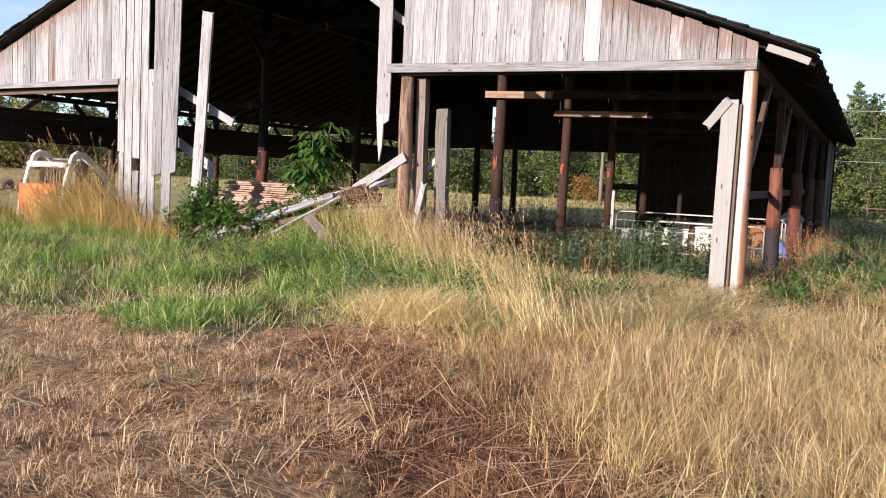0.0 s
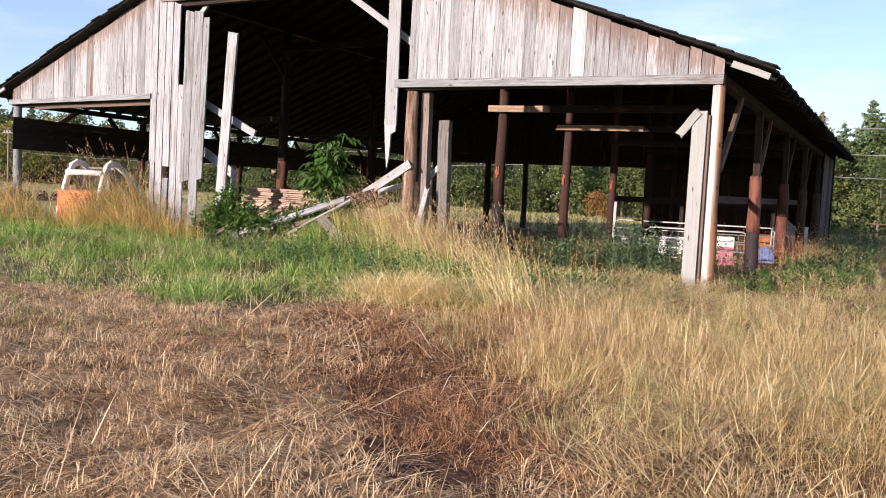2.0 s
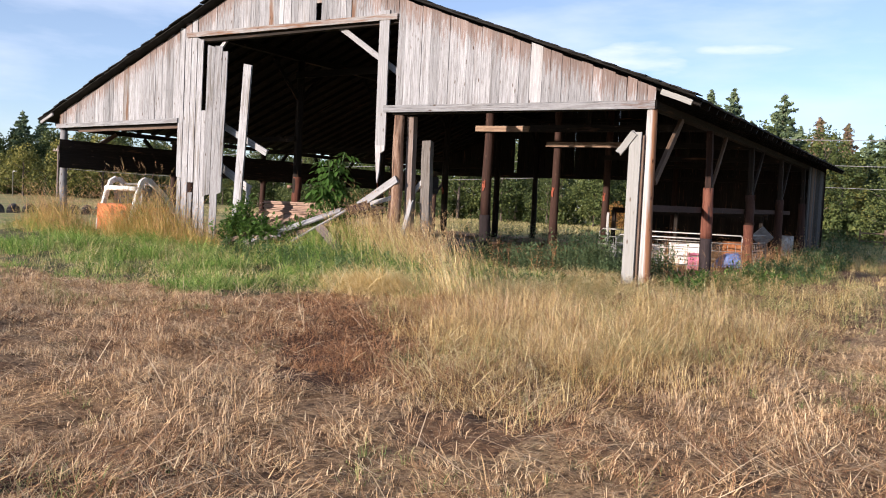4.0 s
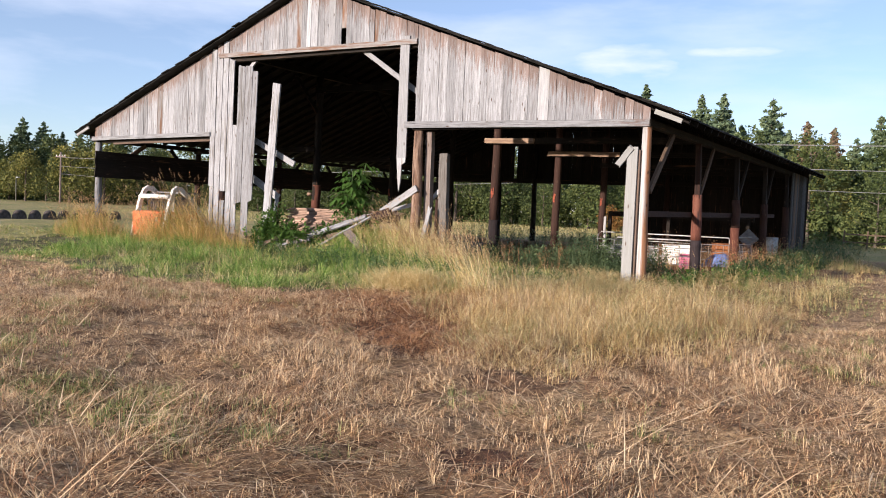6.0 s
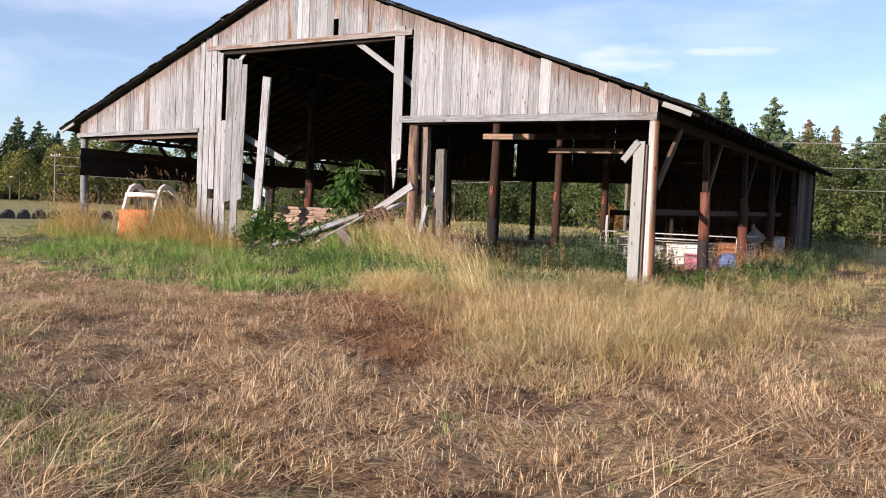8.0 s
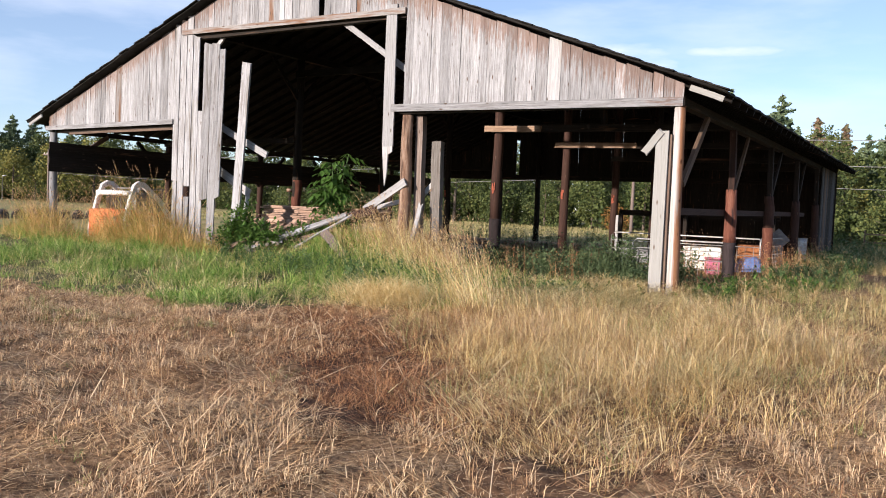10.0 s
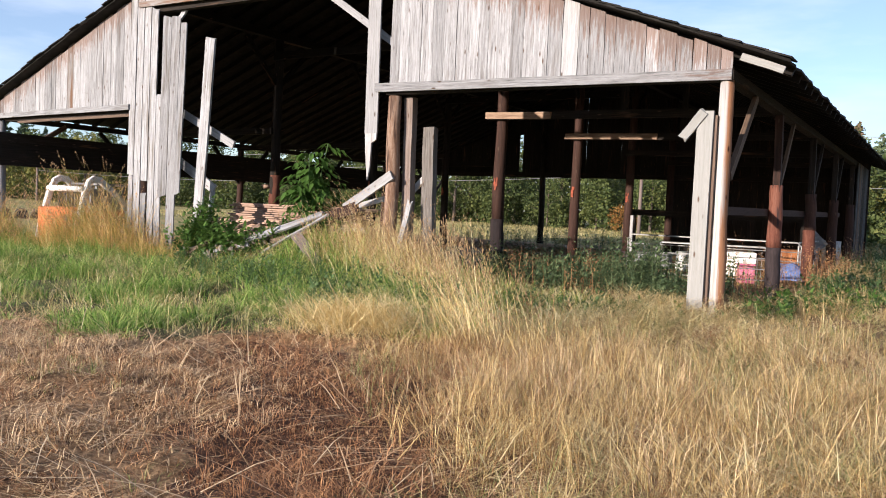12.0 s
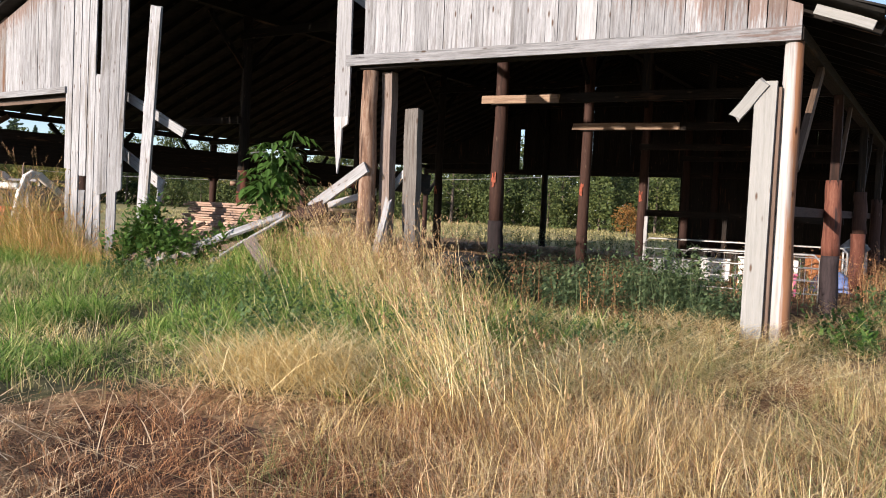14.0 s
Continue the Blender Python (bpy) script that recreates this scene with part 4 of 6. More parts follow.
def cards_mesh(name, parts_co, mat):
    co, faces, base = [], [], 0
    for c, q in parts_co:
        co.append(c)
        faces.append(q + base)
        base += len(c)
    me = raw_mesh(name, np.concatenate(co), np.concatenate(faces), 3)
    me.materials.append(mat)
    return me


def limb(bm, a, b, r0, r1, sides=6):
    m = along(a, b, (1, 0.2, 0.1))
    l = (Vector(b) - Vector(a)).length
    lo = [bm.verts.new(m @ Vector((r0 * math.cos(k * math.tau / sides), r0 * math.sin(k * math.tau / sides), 0))) for k in range(sides)]
    hi = [bm.verts.new(m @ Vector((r1 * math.cos(k * math.tau / sides), r1 * math.sin(k * math.tau / sides), l))) for k in range(sides)]
    for k in range(sides):
        bm.faces.new((lo[k], lo[(k + 1) % sides], hi[(k + 1) % sides], hi[k])).smooth = True
    bm.faces.new(hi)


def broad_tree(height, spread, mat, seed, label, name="tree", leaves=3500, leaf=0.3):
    rng = np.random.default_rng(seed)
    tree = thing(name, label, "tree", "trees round the field")
    bm = bmesh.new()
    limb(bm, (0, 0, -0.2), (0.1, 0, height * 0.45), 0.022 * height, 0.013 * height, 8)
    limb(bm, (0.1, 0, height * 0.45), (0, 0.1, height * 0.85), 0.013 * height, 0.004 * height, 7)
    blobs = []
    nb = 17
    for k in range(nb):
        f = (k + 0.5) / nb
        z = height * (0.2 + 0.75 * f)
        r = spread * (math.sin(math.pi * min(1, 0.22 + 0.78 * f)) ** 0.7) * rng.uniform(0.45, 1.0)
        a = k * 2.4 + rng.uniform(-0.5, 0.5)
        c = (r * math.cos(a), r * math.sin(a), z)
        blobs.append((c, spread * rng.uniform(0.3, 0.52)))
        if k % 2 == 0:
            limb(bm, (0.05, 0, max(0.5, z - 0.3 * height * 0.4)), c, 0.006 * height, 0.002 * height, 5)
    part("trunk", bm, M_BARK, tree)
    cs = []
    per = leaves // nb
    for c, r in blobs:
        d = unit_rows(rng, per) * (rng.uniform(0.4, 1.0, per) ** 0.4)[:, None] * r
        d[:, 2] *= 0.75
        cs.append(np.array(c) + d)
    cs = np.concatenate(cs)
    cs += rng.normal(0, 0.12, cs.shape)
    me = cards_mesh("crown", [leaf_cards(cs, leaf, rng, 0.3)], mat)
    placed("crown", me, tree)
    return tree


def fir_tree(height, spread, mat, seed, label):
    rng = np.random.default_rng(seed)
    tree = thing("fir_tree", label, "tree", "firs behind the field")
    bm = bmesh.new()
    limb(bm, (0, 0, -0.2), (0, 0, height * 0.99), 0.016 * height, 0.002 * height, 8)
    cs, sizes = [], []
    n = int(height / 0.4)
    for k in range(n):
        f = (k + rng.uniform(-0.5, 0.5)) / n
        z = height * (0.08 + 0.915 * max(0.0, f))
        reach = spread * (1 - max(0.0, f)) ** 0.95 * rng.uniform(0.75, 1.1) + 0.12
        arms = 6
        tier = z
        for j in range(arms):
            z = tier + rng.uniform(-0.35, 0.35)
            a = (j + rng.uniform(-0.4, 0.4)) * math.tau / arms + k * 1.9
            rr = reach * rng.uniform(0.5, 1.15)
            droop = rr * rng.uniform(-0.1, 0.5)
            m = int(7 + 12 * rr)
            t = rng.uniform(0.1, 1.0, m) ** 0.75
            side = rng.normal(0, 0.13, m) * rr * (1.05 - t)
            p = np.stack([rr * t * math.cos(a) - side * math.sin(a), rr * t * math.sin(a) + side * math.cos(a), z - droop * t + 0.12 * rr * t ** 3], 1)
            p += rng.normal(0, 0.05, p.shape)
            cs.append(p)
            sizes.append(np.full(m, 0.2 + 0.2 * min(1.0, rr / 1.6)))
            if j % 3 == 0:
                limb(bm, (0, 0, z), (rr * 0.8 * math.cos(a), rr * 0.8 * math.sin(a), z - droop * 0.75), 0.03, 0.008, 3)
    part("trunk", bm, M_BARK, tree)
    cs = np.concatenate(cs)
    me = cards_mesh("crown", [leaf_cards(cs, np.concatenate(sizes), rng, 0.2, 2.0)], mat)
    placed("crown", me, tree)
    return tree


VIEW_X, VIEW_Y = 3.0, -13.0


def polar(az, r):
    """A place at a bearing (degrees from the barn's long axis, to the right) and distance from the field's edge."""
    return VIEW_X + r * math.sin(radians(az)), VIEW_Y + r * math.cos(radians(az))


def belt(az):
    """How far off the belt of trees stands at a bearing."""
    return float(np.interp(az, [-80, -62, -50, -40, -25, -10, 0, 15], [140, 128, 112, 90, 78, 66, 58, 60]))


broads = [
    broad_tree(9.5, 3.0, L_BROAD, 11, "green alder in the belt of trees round the field"),
    broad_tree(11.0, 3.4, L_BROAD, 12, "tall green alder in the belt of trees round the field"),
    broad_tree(8.0, 3.2, L_YELLOW, 13, "yellowing broad-leaved tree in the belt round the field"),
    broad_tree(6.5, 2.8, L_BROAD, 14, "low bushy tree at the field's edge", leaf=0.2),
    broad_tree(9.0, 2.6, L_YELLOW, 15, "slender yellow-green tree at the field's edge"),
]
firs = [
    fir_tree(18.0, 7.4, L_FIR, 21, "grey-green fir above the belt of trees"),
    fir_tree(15.0, 5.2, L_FIR, 22, "slim grey-green fir above the belt of trees"),
    fir_tree(15.0, 5.2, L_OLD, 23, "browning fir above the belt of trees"),
]
russet = broad_tree(3.4, 1.7, L_RED, 16, "russet autumn shrub behind the barn", "shrub", 1800, 0.18)


def stand(ob, x, y, turn, s, used):
    m = Matrix.Translation((x, y, gz(x, y))) @ Matrix.Rotation(turn, 4, "Z")
    if used.get(ob.name):
        c = copy_thing(ob, m)
        c.scale = (s, s, s)
    else:
        ob.matrix_basis = m
        ob.scale = (s, s, s)
        used[ob.name] = True


used = {}
rt = random.Random(5)
az = -76.0
k = 0
while az < 13:
    r = belt(az)
    x, y = polar(az, r + rt.uniform(-2, 3))
    tall = 1.0 if az > -50 else 1.15
    green_only = -48 < az < -9
    stand(broads[(k % 2 if green_only else k % 5) if k % 3 else 3], x, y, rt.uniform(0, 6.3), tall * rt.uniform(0.6, 0.85), used)
    x, y = polar(az + 1.0, r + 7 + rt.uniform(-2, 3))
    stand(broads[rt.choice((0, 1, 1, 0, 3) if green_only else (0, 1, 1, 4, 2))], x, y, rt.uniform(0, 6.3), tall * rt.uniform(0.68, 0.92), used)
    x, y = polar(az + 0.4, r + 15 + rt.uniform(-2, 4))
    stand(broads[rt.choice((0, 1, 1))], x, y, rt.uniform(0, 6.3), tall * rt.uniform(0.78, 1.02), used)
    az += math.degrees(4.7 / r)
    k += 1
# bearing, rise of the tip, distance, kind
for faz, rise, r, kind in ((-60.4, 0.082, 150, 0), (-59.2, 0.079, 150, 0), (-58.1, 0.068, 152, 1), (-57.1, 0.071, 150, 1), (-62.5, 0.078, 150, 0), (-65, 0.085, 148, 0),
                           (-18.6, 0.161, 104, 1), (-17.3, 0.13, 106, 0), (-14.9, 0.149, 104, 1), (-13.5, 0.150, 103, 1), (-12.3, 0.115, 108, 0), (-10.4, 0.145, 99, 0), (-9.3, 0.108, 106, 1), (-8.2, 0.118, 98, 2),
                           (-7.4, 0.1, 104, 0), (-6.6, 0.111, 97, 2), (-5.3, 0.1, 98, 0), (-4.0, 0.1245, 88, 0), (-3.0, 0.11, 92, 1), (-1.6, 0.135, 84, 0), (0.5, 0.13, 84, 1), (3, 0.14, 84, 0)):
    x, y = 5.36 + r * math.sin(radians(faz)), -16.3 + r * math.cos(radians(faz))
    stand(firs[kind], x, y, rt.uniform(0, 6.3), (1.5 + r * rise) / (18.0 if kind == 0 else 15.0), used)
for yaz, yr, ys in ((-58.4, 116, 0.95), (-56.3, 114, 1.05), (-61.0, 118, 0.8)):
    x, y = polar(yaz, yr)
    stand(broads[2], x, y, rt.uniform(0, 6.3), ys, used)
stand(russet, -17.7, 45.0, 0.3, 0.62, used)


def hedge():
    """Undergrowth that closes the belt between the trunks, uncountable."""
    rng = np.random.default_rng(31)
    n = 76000
    az = rng.uniform(-78, 15, n)
    r = np.interp(az, [-80, -62, -50, -40, -25, -10, 0, 15], [140, 128, 112, 90, 78, 66, 58, 60]) + rng.normal(0.0, 1.2, n) + 5.0 * vnoise(az * 1.2, az * 0, 0.9, 28)
    top = 1.2 + 4.2 * vnoise(az * 1.2, az * 0, 1.7, 8) * vnoise(az, az * 0, 5.0, 9) + 0.8
    top = np.where(az > -11, 0.55 * top, top)
    z = top * rng.uniform(0, 1, n) ** 0.8
    a = np.radians(az)
    co = np.stack([VIEW_X + r * np.sin(a), VIEW_Y + r * np.cos(a), z], 1)
    me = cards_mesh("undergrowth", [leaf_cards(co, 0.27, rng, 0.2)], L_BROAD)
    tagged(new("undergrowth", me), "dense green undergrowth below the trees", "undergrowth", kind="stuff")
    # deeper woods behind, closing the gaps
    n = 52000
    az = rng.uniform(-85, 25, n)
    r = np.interp(az, [-80, -62, -50, -40, -25, -10, 0, 15], [140, 128, 112, 90, 78, 66, 58, 60]) + 24 + rng.normal(0, 2.5, n)
    top = 5.0 + 3.5 * vnoise(az, az * 0, 1.1, 18)
    z = top * rng.uniform(0, 1, n) ** 0.9
    a = np.radians(az)
    co = np.stack([VIEW_X + r * np.sin(a), VIEW_Y + r * np.cos(a), z], 1)
    me = cards_mesh("far_woods", [leaf_cards(co, 0.55, rng, 0.2)], L_BROAD)
    tagged(new("far_woods", me), "dark far woods behind the belt of trees", "woods", kind="stuff")


hedge()


def utility_pole(x, y, h, label):
    p = thing("utility_pole", label, "pole", "poles along the road", at=(x, y, 0))
    log("pole", (x, y, -0.2), (x, y, h), 0.14, 0.1, W_STUBPOST, p, sides=8, wob=0.0)
    plank("crossarm", (x - 1.1, y, h - 0.6), (x + 1.1, y, h - 0.6), 0.11, 0.1, W_GREY, p, (0, 0, 1))
    for dx in (-0.9, -0.3, 0.3, 0.9):
        part("insulator", log_bm(0.06, 0.04, 0.2, 8, 2, 0), M_TOTE, p, "", Matrix.Translation((x + dx, y, h - 0.54)))
    return p


PL = polar(-59.0, 110)
PM = polar(-18.5, 58)
PR = polar(30, 62)
for (x, y), h in ((PL, 6.6), (PM, 8.0), (PR, 8.5)):
    utility_pole(x, y, h, "weathered wooden utility pole with a crossarm beside the trees")
lp = thing("street_lamp", "thin grey lamp post far across the field", "lamp post", at=(*polar(-61.6, 112), 0))
lx, ly = polar(-61.6, 112)
part("post", tube_bm([(lx, ly, 0), (lx, ly, 3.0), (lx + 0.2, ly, 3.1)], 0.06), M_GALV, lp)
part("lantern", block_bm(0.5, 0.25, 0.14), M_GALV, lp, "", Matrix.Translation((lx + 0.4, ly, 3.1)))


def wire(a, b, sag, r):
    pts = [Vector(a).lerp(Vector(b), i / 24) - Vector((0, 0, 4 * sag * (i / 24) * (1 - i / 24))) for i in range(25)]
    w = part("overhead_wire", tube_bm(pts, r, 4), M_CABLE, None)
    tagged(w, "thin grey overhead wire strung between the poles", "wire", "overhead wires")


for dx, dz, r in ((-0.9, 0, 0.012), (0.9, 0, 0.012), (0.0, -1.6, 0.022), (0.0, -3.0, 0.016)):
    for a, ha, b, hb in ((PL, 6.4, PM, 7.8), (PM, 7.8, PR, 8.3)):
        wire((a[0] + dx, a[1], ha - 0.5 + dz * (0.7 if a is PL else 1)), (b[0] + dx, b[1], hb - 0.5 + dz), 0.9, r)


def half_tyre(x, y, turn):
    """A worn tractor tyre sunk to its hub in the ground."""
    b = thing("old_tyre", "dark worn tractor tyre half sunk in the field", "tyre", "row of tyres", at=(x, y, 0))
    bm = bmesh.new()
    prof = [(0.2, -0.14), (0.36, -0.17), (0.43, -0.11), (0.45, 0.0), (0.43, 0.11), (0.36, 0.17), (0.2, 0.14)]
    rows = [[bm.verts.new((r * math.cos(a), d, r * math.sin(a))) for r, d in prof] for a in (k * math.tau / 24 for k in range(24))]
    for k in range(24):
        for q in range(len(prof) - 1):
            bm.faces.new((rows[k][q], rows[k][q + 1], rows[(k + 1) % 24][q + 1], rows[(k + 1) % 24][q])).smooth = True
    part("tyre", bm, M_BALE, b, "", Matrix.Translation((x, y, 0.04)) @ Matrix.Rotation(turn, 4, "Z"))
    part("hub", log_bm(0.37, 0.37, 0.3, 14, 1, 0), M_BALE, b, "earth packed in the hub", Matrix.Translation((x, y, 0.04)) @ Matrix.Rotation(turn, 4, "Z") @ Matrix.Translation((0, 0.15, 0)) @ Matrix.Rotation(math.pi / 2, 4, "X"))


for i in range(12):
    half_tyre(-34.0 - i * 0.22, 2.6 + i * 0.95, radians(-62 + rt.uniform(-8, 8)))


def fence_run(a, b, n):
    f = thing("field_fence", "weathered post and rail fence at the field's end", "fence", at=(a[0], a[1], 0))
    for i in range(n + 1):
        x, y = a[0] + (b[0] - a[0]) * i / n, a[1] + (b[1] - a[1]) * i / n
        log("post", (x, y, -0.1), (x, y, 1.2), 0.05, 0.045, W_TIE, f, sides=6)
        if i < n:
            x2, y2 = a[0] + (b[0] - a[0]) * (i + 1) / n, a[1] + (b[1] - a[1]) * (i + 1) / n
            for z in (0.45, 0.95):
                plank("rail", (x, y, z), (x2, y2, z), 0.08, 0.04, W_TIE, f, (0, 0, 1), segs=1)


fence_run(polar(-3.5, 54), polar(6, 50), 6)
# ---- things in and before the barn ----
def skid_loader(x, y):
    """Small loader seen from behind, with its lift arms down."""
    z0 = gz(x, y)
    s = thing("skid_loader", "small orange skid loader with chipped white lift arms, parked in weeds", "loader", at=(x, y, z0))
    base = Matrix.Translation((x, y, z0)) @ Matrix.Rotation(radians(8), 4, "Z") @ Matrix.Scale(0.98, 4)
    body = part("body", block_bm(1.2, 1.5, 0.62, 0.05), M_ORANGE, s, "orange chassis", base @ pose(0, 0.75, 0.62))
    door = part("rear_door", block_bm(1.24, 0.16, 0.8, 0.04), M_ORANGE, s, "faded orange rear door", base @ pose(-0.02, -0.16, 0.52))
    for i in range(5):
        part("grille_slat", block_bm(0.7, 0.03, 0.03, 0), M_RUST, door, "", base @ pose(0, -0.245, 0.4 + 0.07 * i))
    part("tail_lamp", block_bm(0.09, 0.03, 0.16, 0.008), M_CABGREY, s, "pale tail lamp", base @ pose(0.42, -0.25, 0.66))
    for sx in (-1, 1):
        bends = [(0.66, -0.18, 0.1), (0.66, -0.08, 0.6), (0.64, 0.12, 1.3), (0.63, 0.26, 1.6), (0.62, 0.4, 1.68), (0.62, 0.6, 1.66), (0.62, 1.25, 1.2), (0.62, 1.9, 0.5)]
        for q0, q1 in zip(bends, bends[1:]):
            a, b = Vector((sx * q0[0], q0[1], q0[2])), Vector((sx * q1[0], q1[1], q1[2]))
            bar = plank_bm(0.1, 0.16, (b - a).length + 0.05, 0.0, segs=1)
            bmesh.ops.bevel(bar, geom=bar.edges[:], offset=0.015, segments=1, affect="EDGES")
            part("lift_arm", bar, M_WHITE, s, "white lift arm", base @ along(a, b, (1, 0, 0)))
        part("side_panel", block_bm(0.04, 1.0, 0.62, 0.03), M_CABGREY, s, "dull grey side panel", base @ pose(sx * 0.58, 0.85, 1.12))
        for wy in (0.35, 1.3):
            w = part("wheel", log_bm(0.36, 0.36, 0.26, 20, 3, 0), M_RUBBER, s, "muddy black tyre", base @ pose(sx * 0.62 - 0.13, wy, 0.36, 0, 90, 0))
            part("rim", log_bm(0.2, 0.17, 0.03, 16, 1, 0), M_WHITE, w, "", base @ pose(sx * 0.62 + (0.13 if sx > 0 else -0.16), wy, 0.36, 0, 90, 0))
    part("cross_tube", tube_bm([(-0.64, 0.08, 1.4), (0, 0.08, 1.41), (0.64, 0.08, 1.4)], 0.075, 10), M_WHITE, s, "white cross tube", base)
    cab = bmesh.new()
    for sx in (-0.48, 0.48):
        for sy in (0.45, 1.5):
            bmesh.ops.create_cube(cab, size=1.0, matrix=pose(sx, sy, 1.22) @ Matrix.Diagonal((0.07, 0.07, 0.6, 1)))
    for z in (0.92, 1.3):
        for sx in (-0.48, 0.48):
            bmesh.ops.create_cube(cab, size=1.0, matrix=pose(sx, 0.98, z) @ Matrix.Diagonal((0.05, 1.0, 0.05, 1)))
    for i in range(9):
        bmesh.ops.create_cube(cab, size=1.0, matrix=pose(-0.4 + 0.1 * i, 0.45, 1.2) @ Matrix.Diagonal((0.015, 0.02, 0.6, 1)))
    part("cab_frame", cab, M_CABGREY, s, "grey safety cage", base)
    part("cab_roof", block_bm(1.0, 1.0, 0.06, 0.03), M_CABGREY, s, "", base @ pose(0, 1.1, 1.55))
    part("seat", block_bm(0.5, 0.5, 0.5, 0.08), M_BLACK, s, "", base @ pose(0, 1.0, 1.05))


skid_loader(-16.2, 0.15)


def loose_board(name, a, b, w, t, mat, label, across=(0, 0, 1), ragged=0.02):
    ob = part(name, plank_bm(w, t, (Vector(b) - Vector(a)).length, 0.008, (0, 0), 3, ragged), mat, None, "", along(a, b, across))
    tagged(ob, label, "board", "fallen boards")


loose_board("fallen_board", (-7.0, 0.1, 1.33), (-5.84, -0.02, 1.97), 0.17, 0.05, W_PALE, "pale board leaning on the log post")
loose_board("fallen_board", (-9.8, -0.52, 0.36), (-7.15, -0.35, 1.2), 0.14, 0.045, W_WORN, "long grey board slanting over the debris heap", (0, 0.75, 1))
loose_board("fallen_board", (-7.75, 0.1, 1.02), (-6.5, 0.25, 1.2), 0.16, 0.05, W_DARKLOG, "dark board lying behind the leaning board", (0, 0.5, 1))
loose_board("fallen_board", (-8.3, -0.72, 0.42), (-6.85, -0.55, 1.2), 0.045, 0.035, W_WORN, "thin grey stick slanting over the debris heap", (0, 0.6, 1))
loose_board("fallen_board", (-8.2, -0.6, 0.62), (-7.1, -0.2, 0.98), 0.1, 0.04, W_BROWN, "brown board slanting over the debris heap", (0, 0.5, 1))
loose_board("fallen_board", (-9.9, -0.75, 0.3), (-8.8, -0.6, 0.52), 0.07, 0.04, W_WORN, "grey slat lying in the debris heap", (0, 0.4, 1))
loose_board("fallen_board", (-8.9, 0.35, 0.95), (-7.7, 0.5, 1.12), 0.1, 0.04, W_TIE, "brown board lying across the debris heap", (0, 0.4, 1))
loose_board("fallen_board", (-8.6, 0.4, 0.95), (-6.05, 0.5, 1.62), 0.1, 0.045, W_PALE, "pale board propped behind the log post")
loose_board("fallen_board", (-7.35, -0.85, 0.8), (-6.35, -1.35, 0.38), 0.19, 0.05, W_STUBPOST, "short grey board lying on the grassy bank", (1, 1, 0.9))
loose_board("fallen_board", (-7.9, 0.0, 0.95), (-6.7, 0.1, 1.36), 0.2, 0.1, W_DARKLOG, "dark split beam on the debris heap")
loose_board("fallen_board", (-5.9, 0.6, 1.6), (-5.35, 0.5, 2.05), 0.1, 0.05, W_PALE, "short pale slat caught between the posts")
loose_board("fallen_board", (-5.55, -0.1, 0.75), (-5.5, 0.1, 1.5), 0.1, 0.04, W_PALE, "pale split slat standing beside the stub post", (1, 0, 0), 0.06)
loose_board("fallen_board", (-11.6, -0.25, 0.1), (-12.0, 0.1, 1.0), 0.13, 0.03, W_GREY, "grey slat leaning against the wall boards", (1, 0, 0))
loose_board("fallen_board", (-10.7, -0.35, 0.1), (-11.3, -0.05, 0.75), 0.15, 0.03, W_GREY, "grey slat leaning against the wall boards", (1, 0, 0))
loose_board("fallen_board", (-12.1, -0.2, 0.12), (-10.6, -0.35, 0.2), 0.12, 0.03, W_BROWN, "brown slat lying at the wall's foot")


def lumber_stack():
    st = thing("lumber_stack", "stack of sawn pinkish boards lying inside the doorway", "lumber", at=(-10.6, 1.9, 0))
    for z in (0.15, 0.7):
        for x in (-11.8, -10.6, -9.4):
            plank("bearer", (x, 1.4, z), (x, 2.5, z), 0.1, 0.1, W_BROWN, st)
    for lay in range(24):
        z = 0.25 + lay * 0.0455
        y = 1.42 + rnd.uniform(-0.06, 0.06)
        while y < 2.4:
            w = rnd.uniform(0.16, 0.26)
            x0 = -12.3 + rnd.uniform(-0.14, 0.14) + (0.75 if lay > 15 else 0)
            x1 = -8.2 + rnd.uniform(-0.3, 0.3)
            dip = rnd.uniform(-0.01, 0.01)
            plank("board", (x0, y + w / 2, z + dip), (x1, y + w / 2 + rnd.uniform(-0.06, 0.06), z + rnd.uniform(-0.012, 0.012)), w - 0.01, 0.036, rnd.choice((W_LUMBER, W_LUMBER, W_LUMBER, W_LUMBER, W_STUBPOST)), st, (0, 1, 0), segs=1)
            y += w


lumber_stack()
rs = random.Random(19)
for k in range(16):
    x, y = rs.uniform(-10.9, -7.4), rs.uniform(-0.95, 0.6)
    l, tilt, a = rs.uniform(0.5, 1.5), rs.uniform(-0.15, 0.5), rs.uniform(-0.5, 0.6)
    z = gz(x, y) + rs.uniform(0.06, 0.3)
    e = (x + l * math.cos(a) * math.cos(tilt), y + 0.5 * l * math.sin(a), z + l * math.sin(tilt))
    loose_board("broken_slat", (x, y, z), e, rs.uniform(0.06, 0.14), 0.03, rs.choice((W_GREY, W_PALE, W_BROWN)), "broken grey slat in the debris heap", (0, rs.uniform(-1, 1), 1), 0.03)


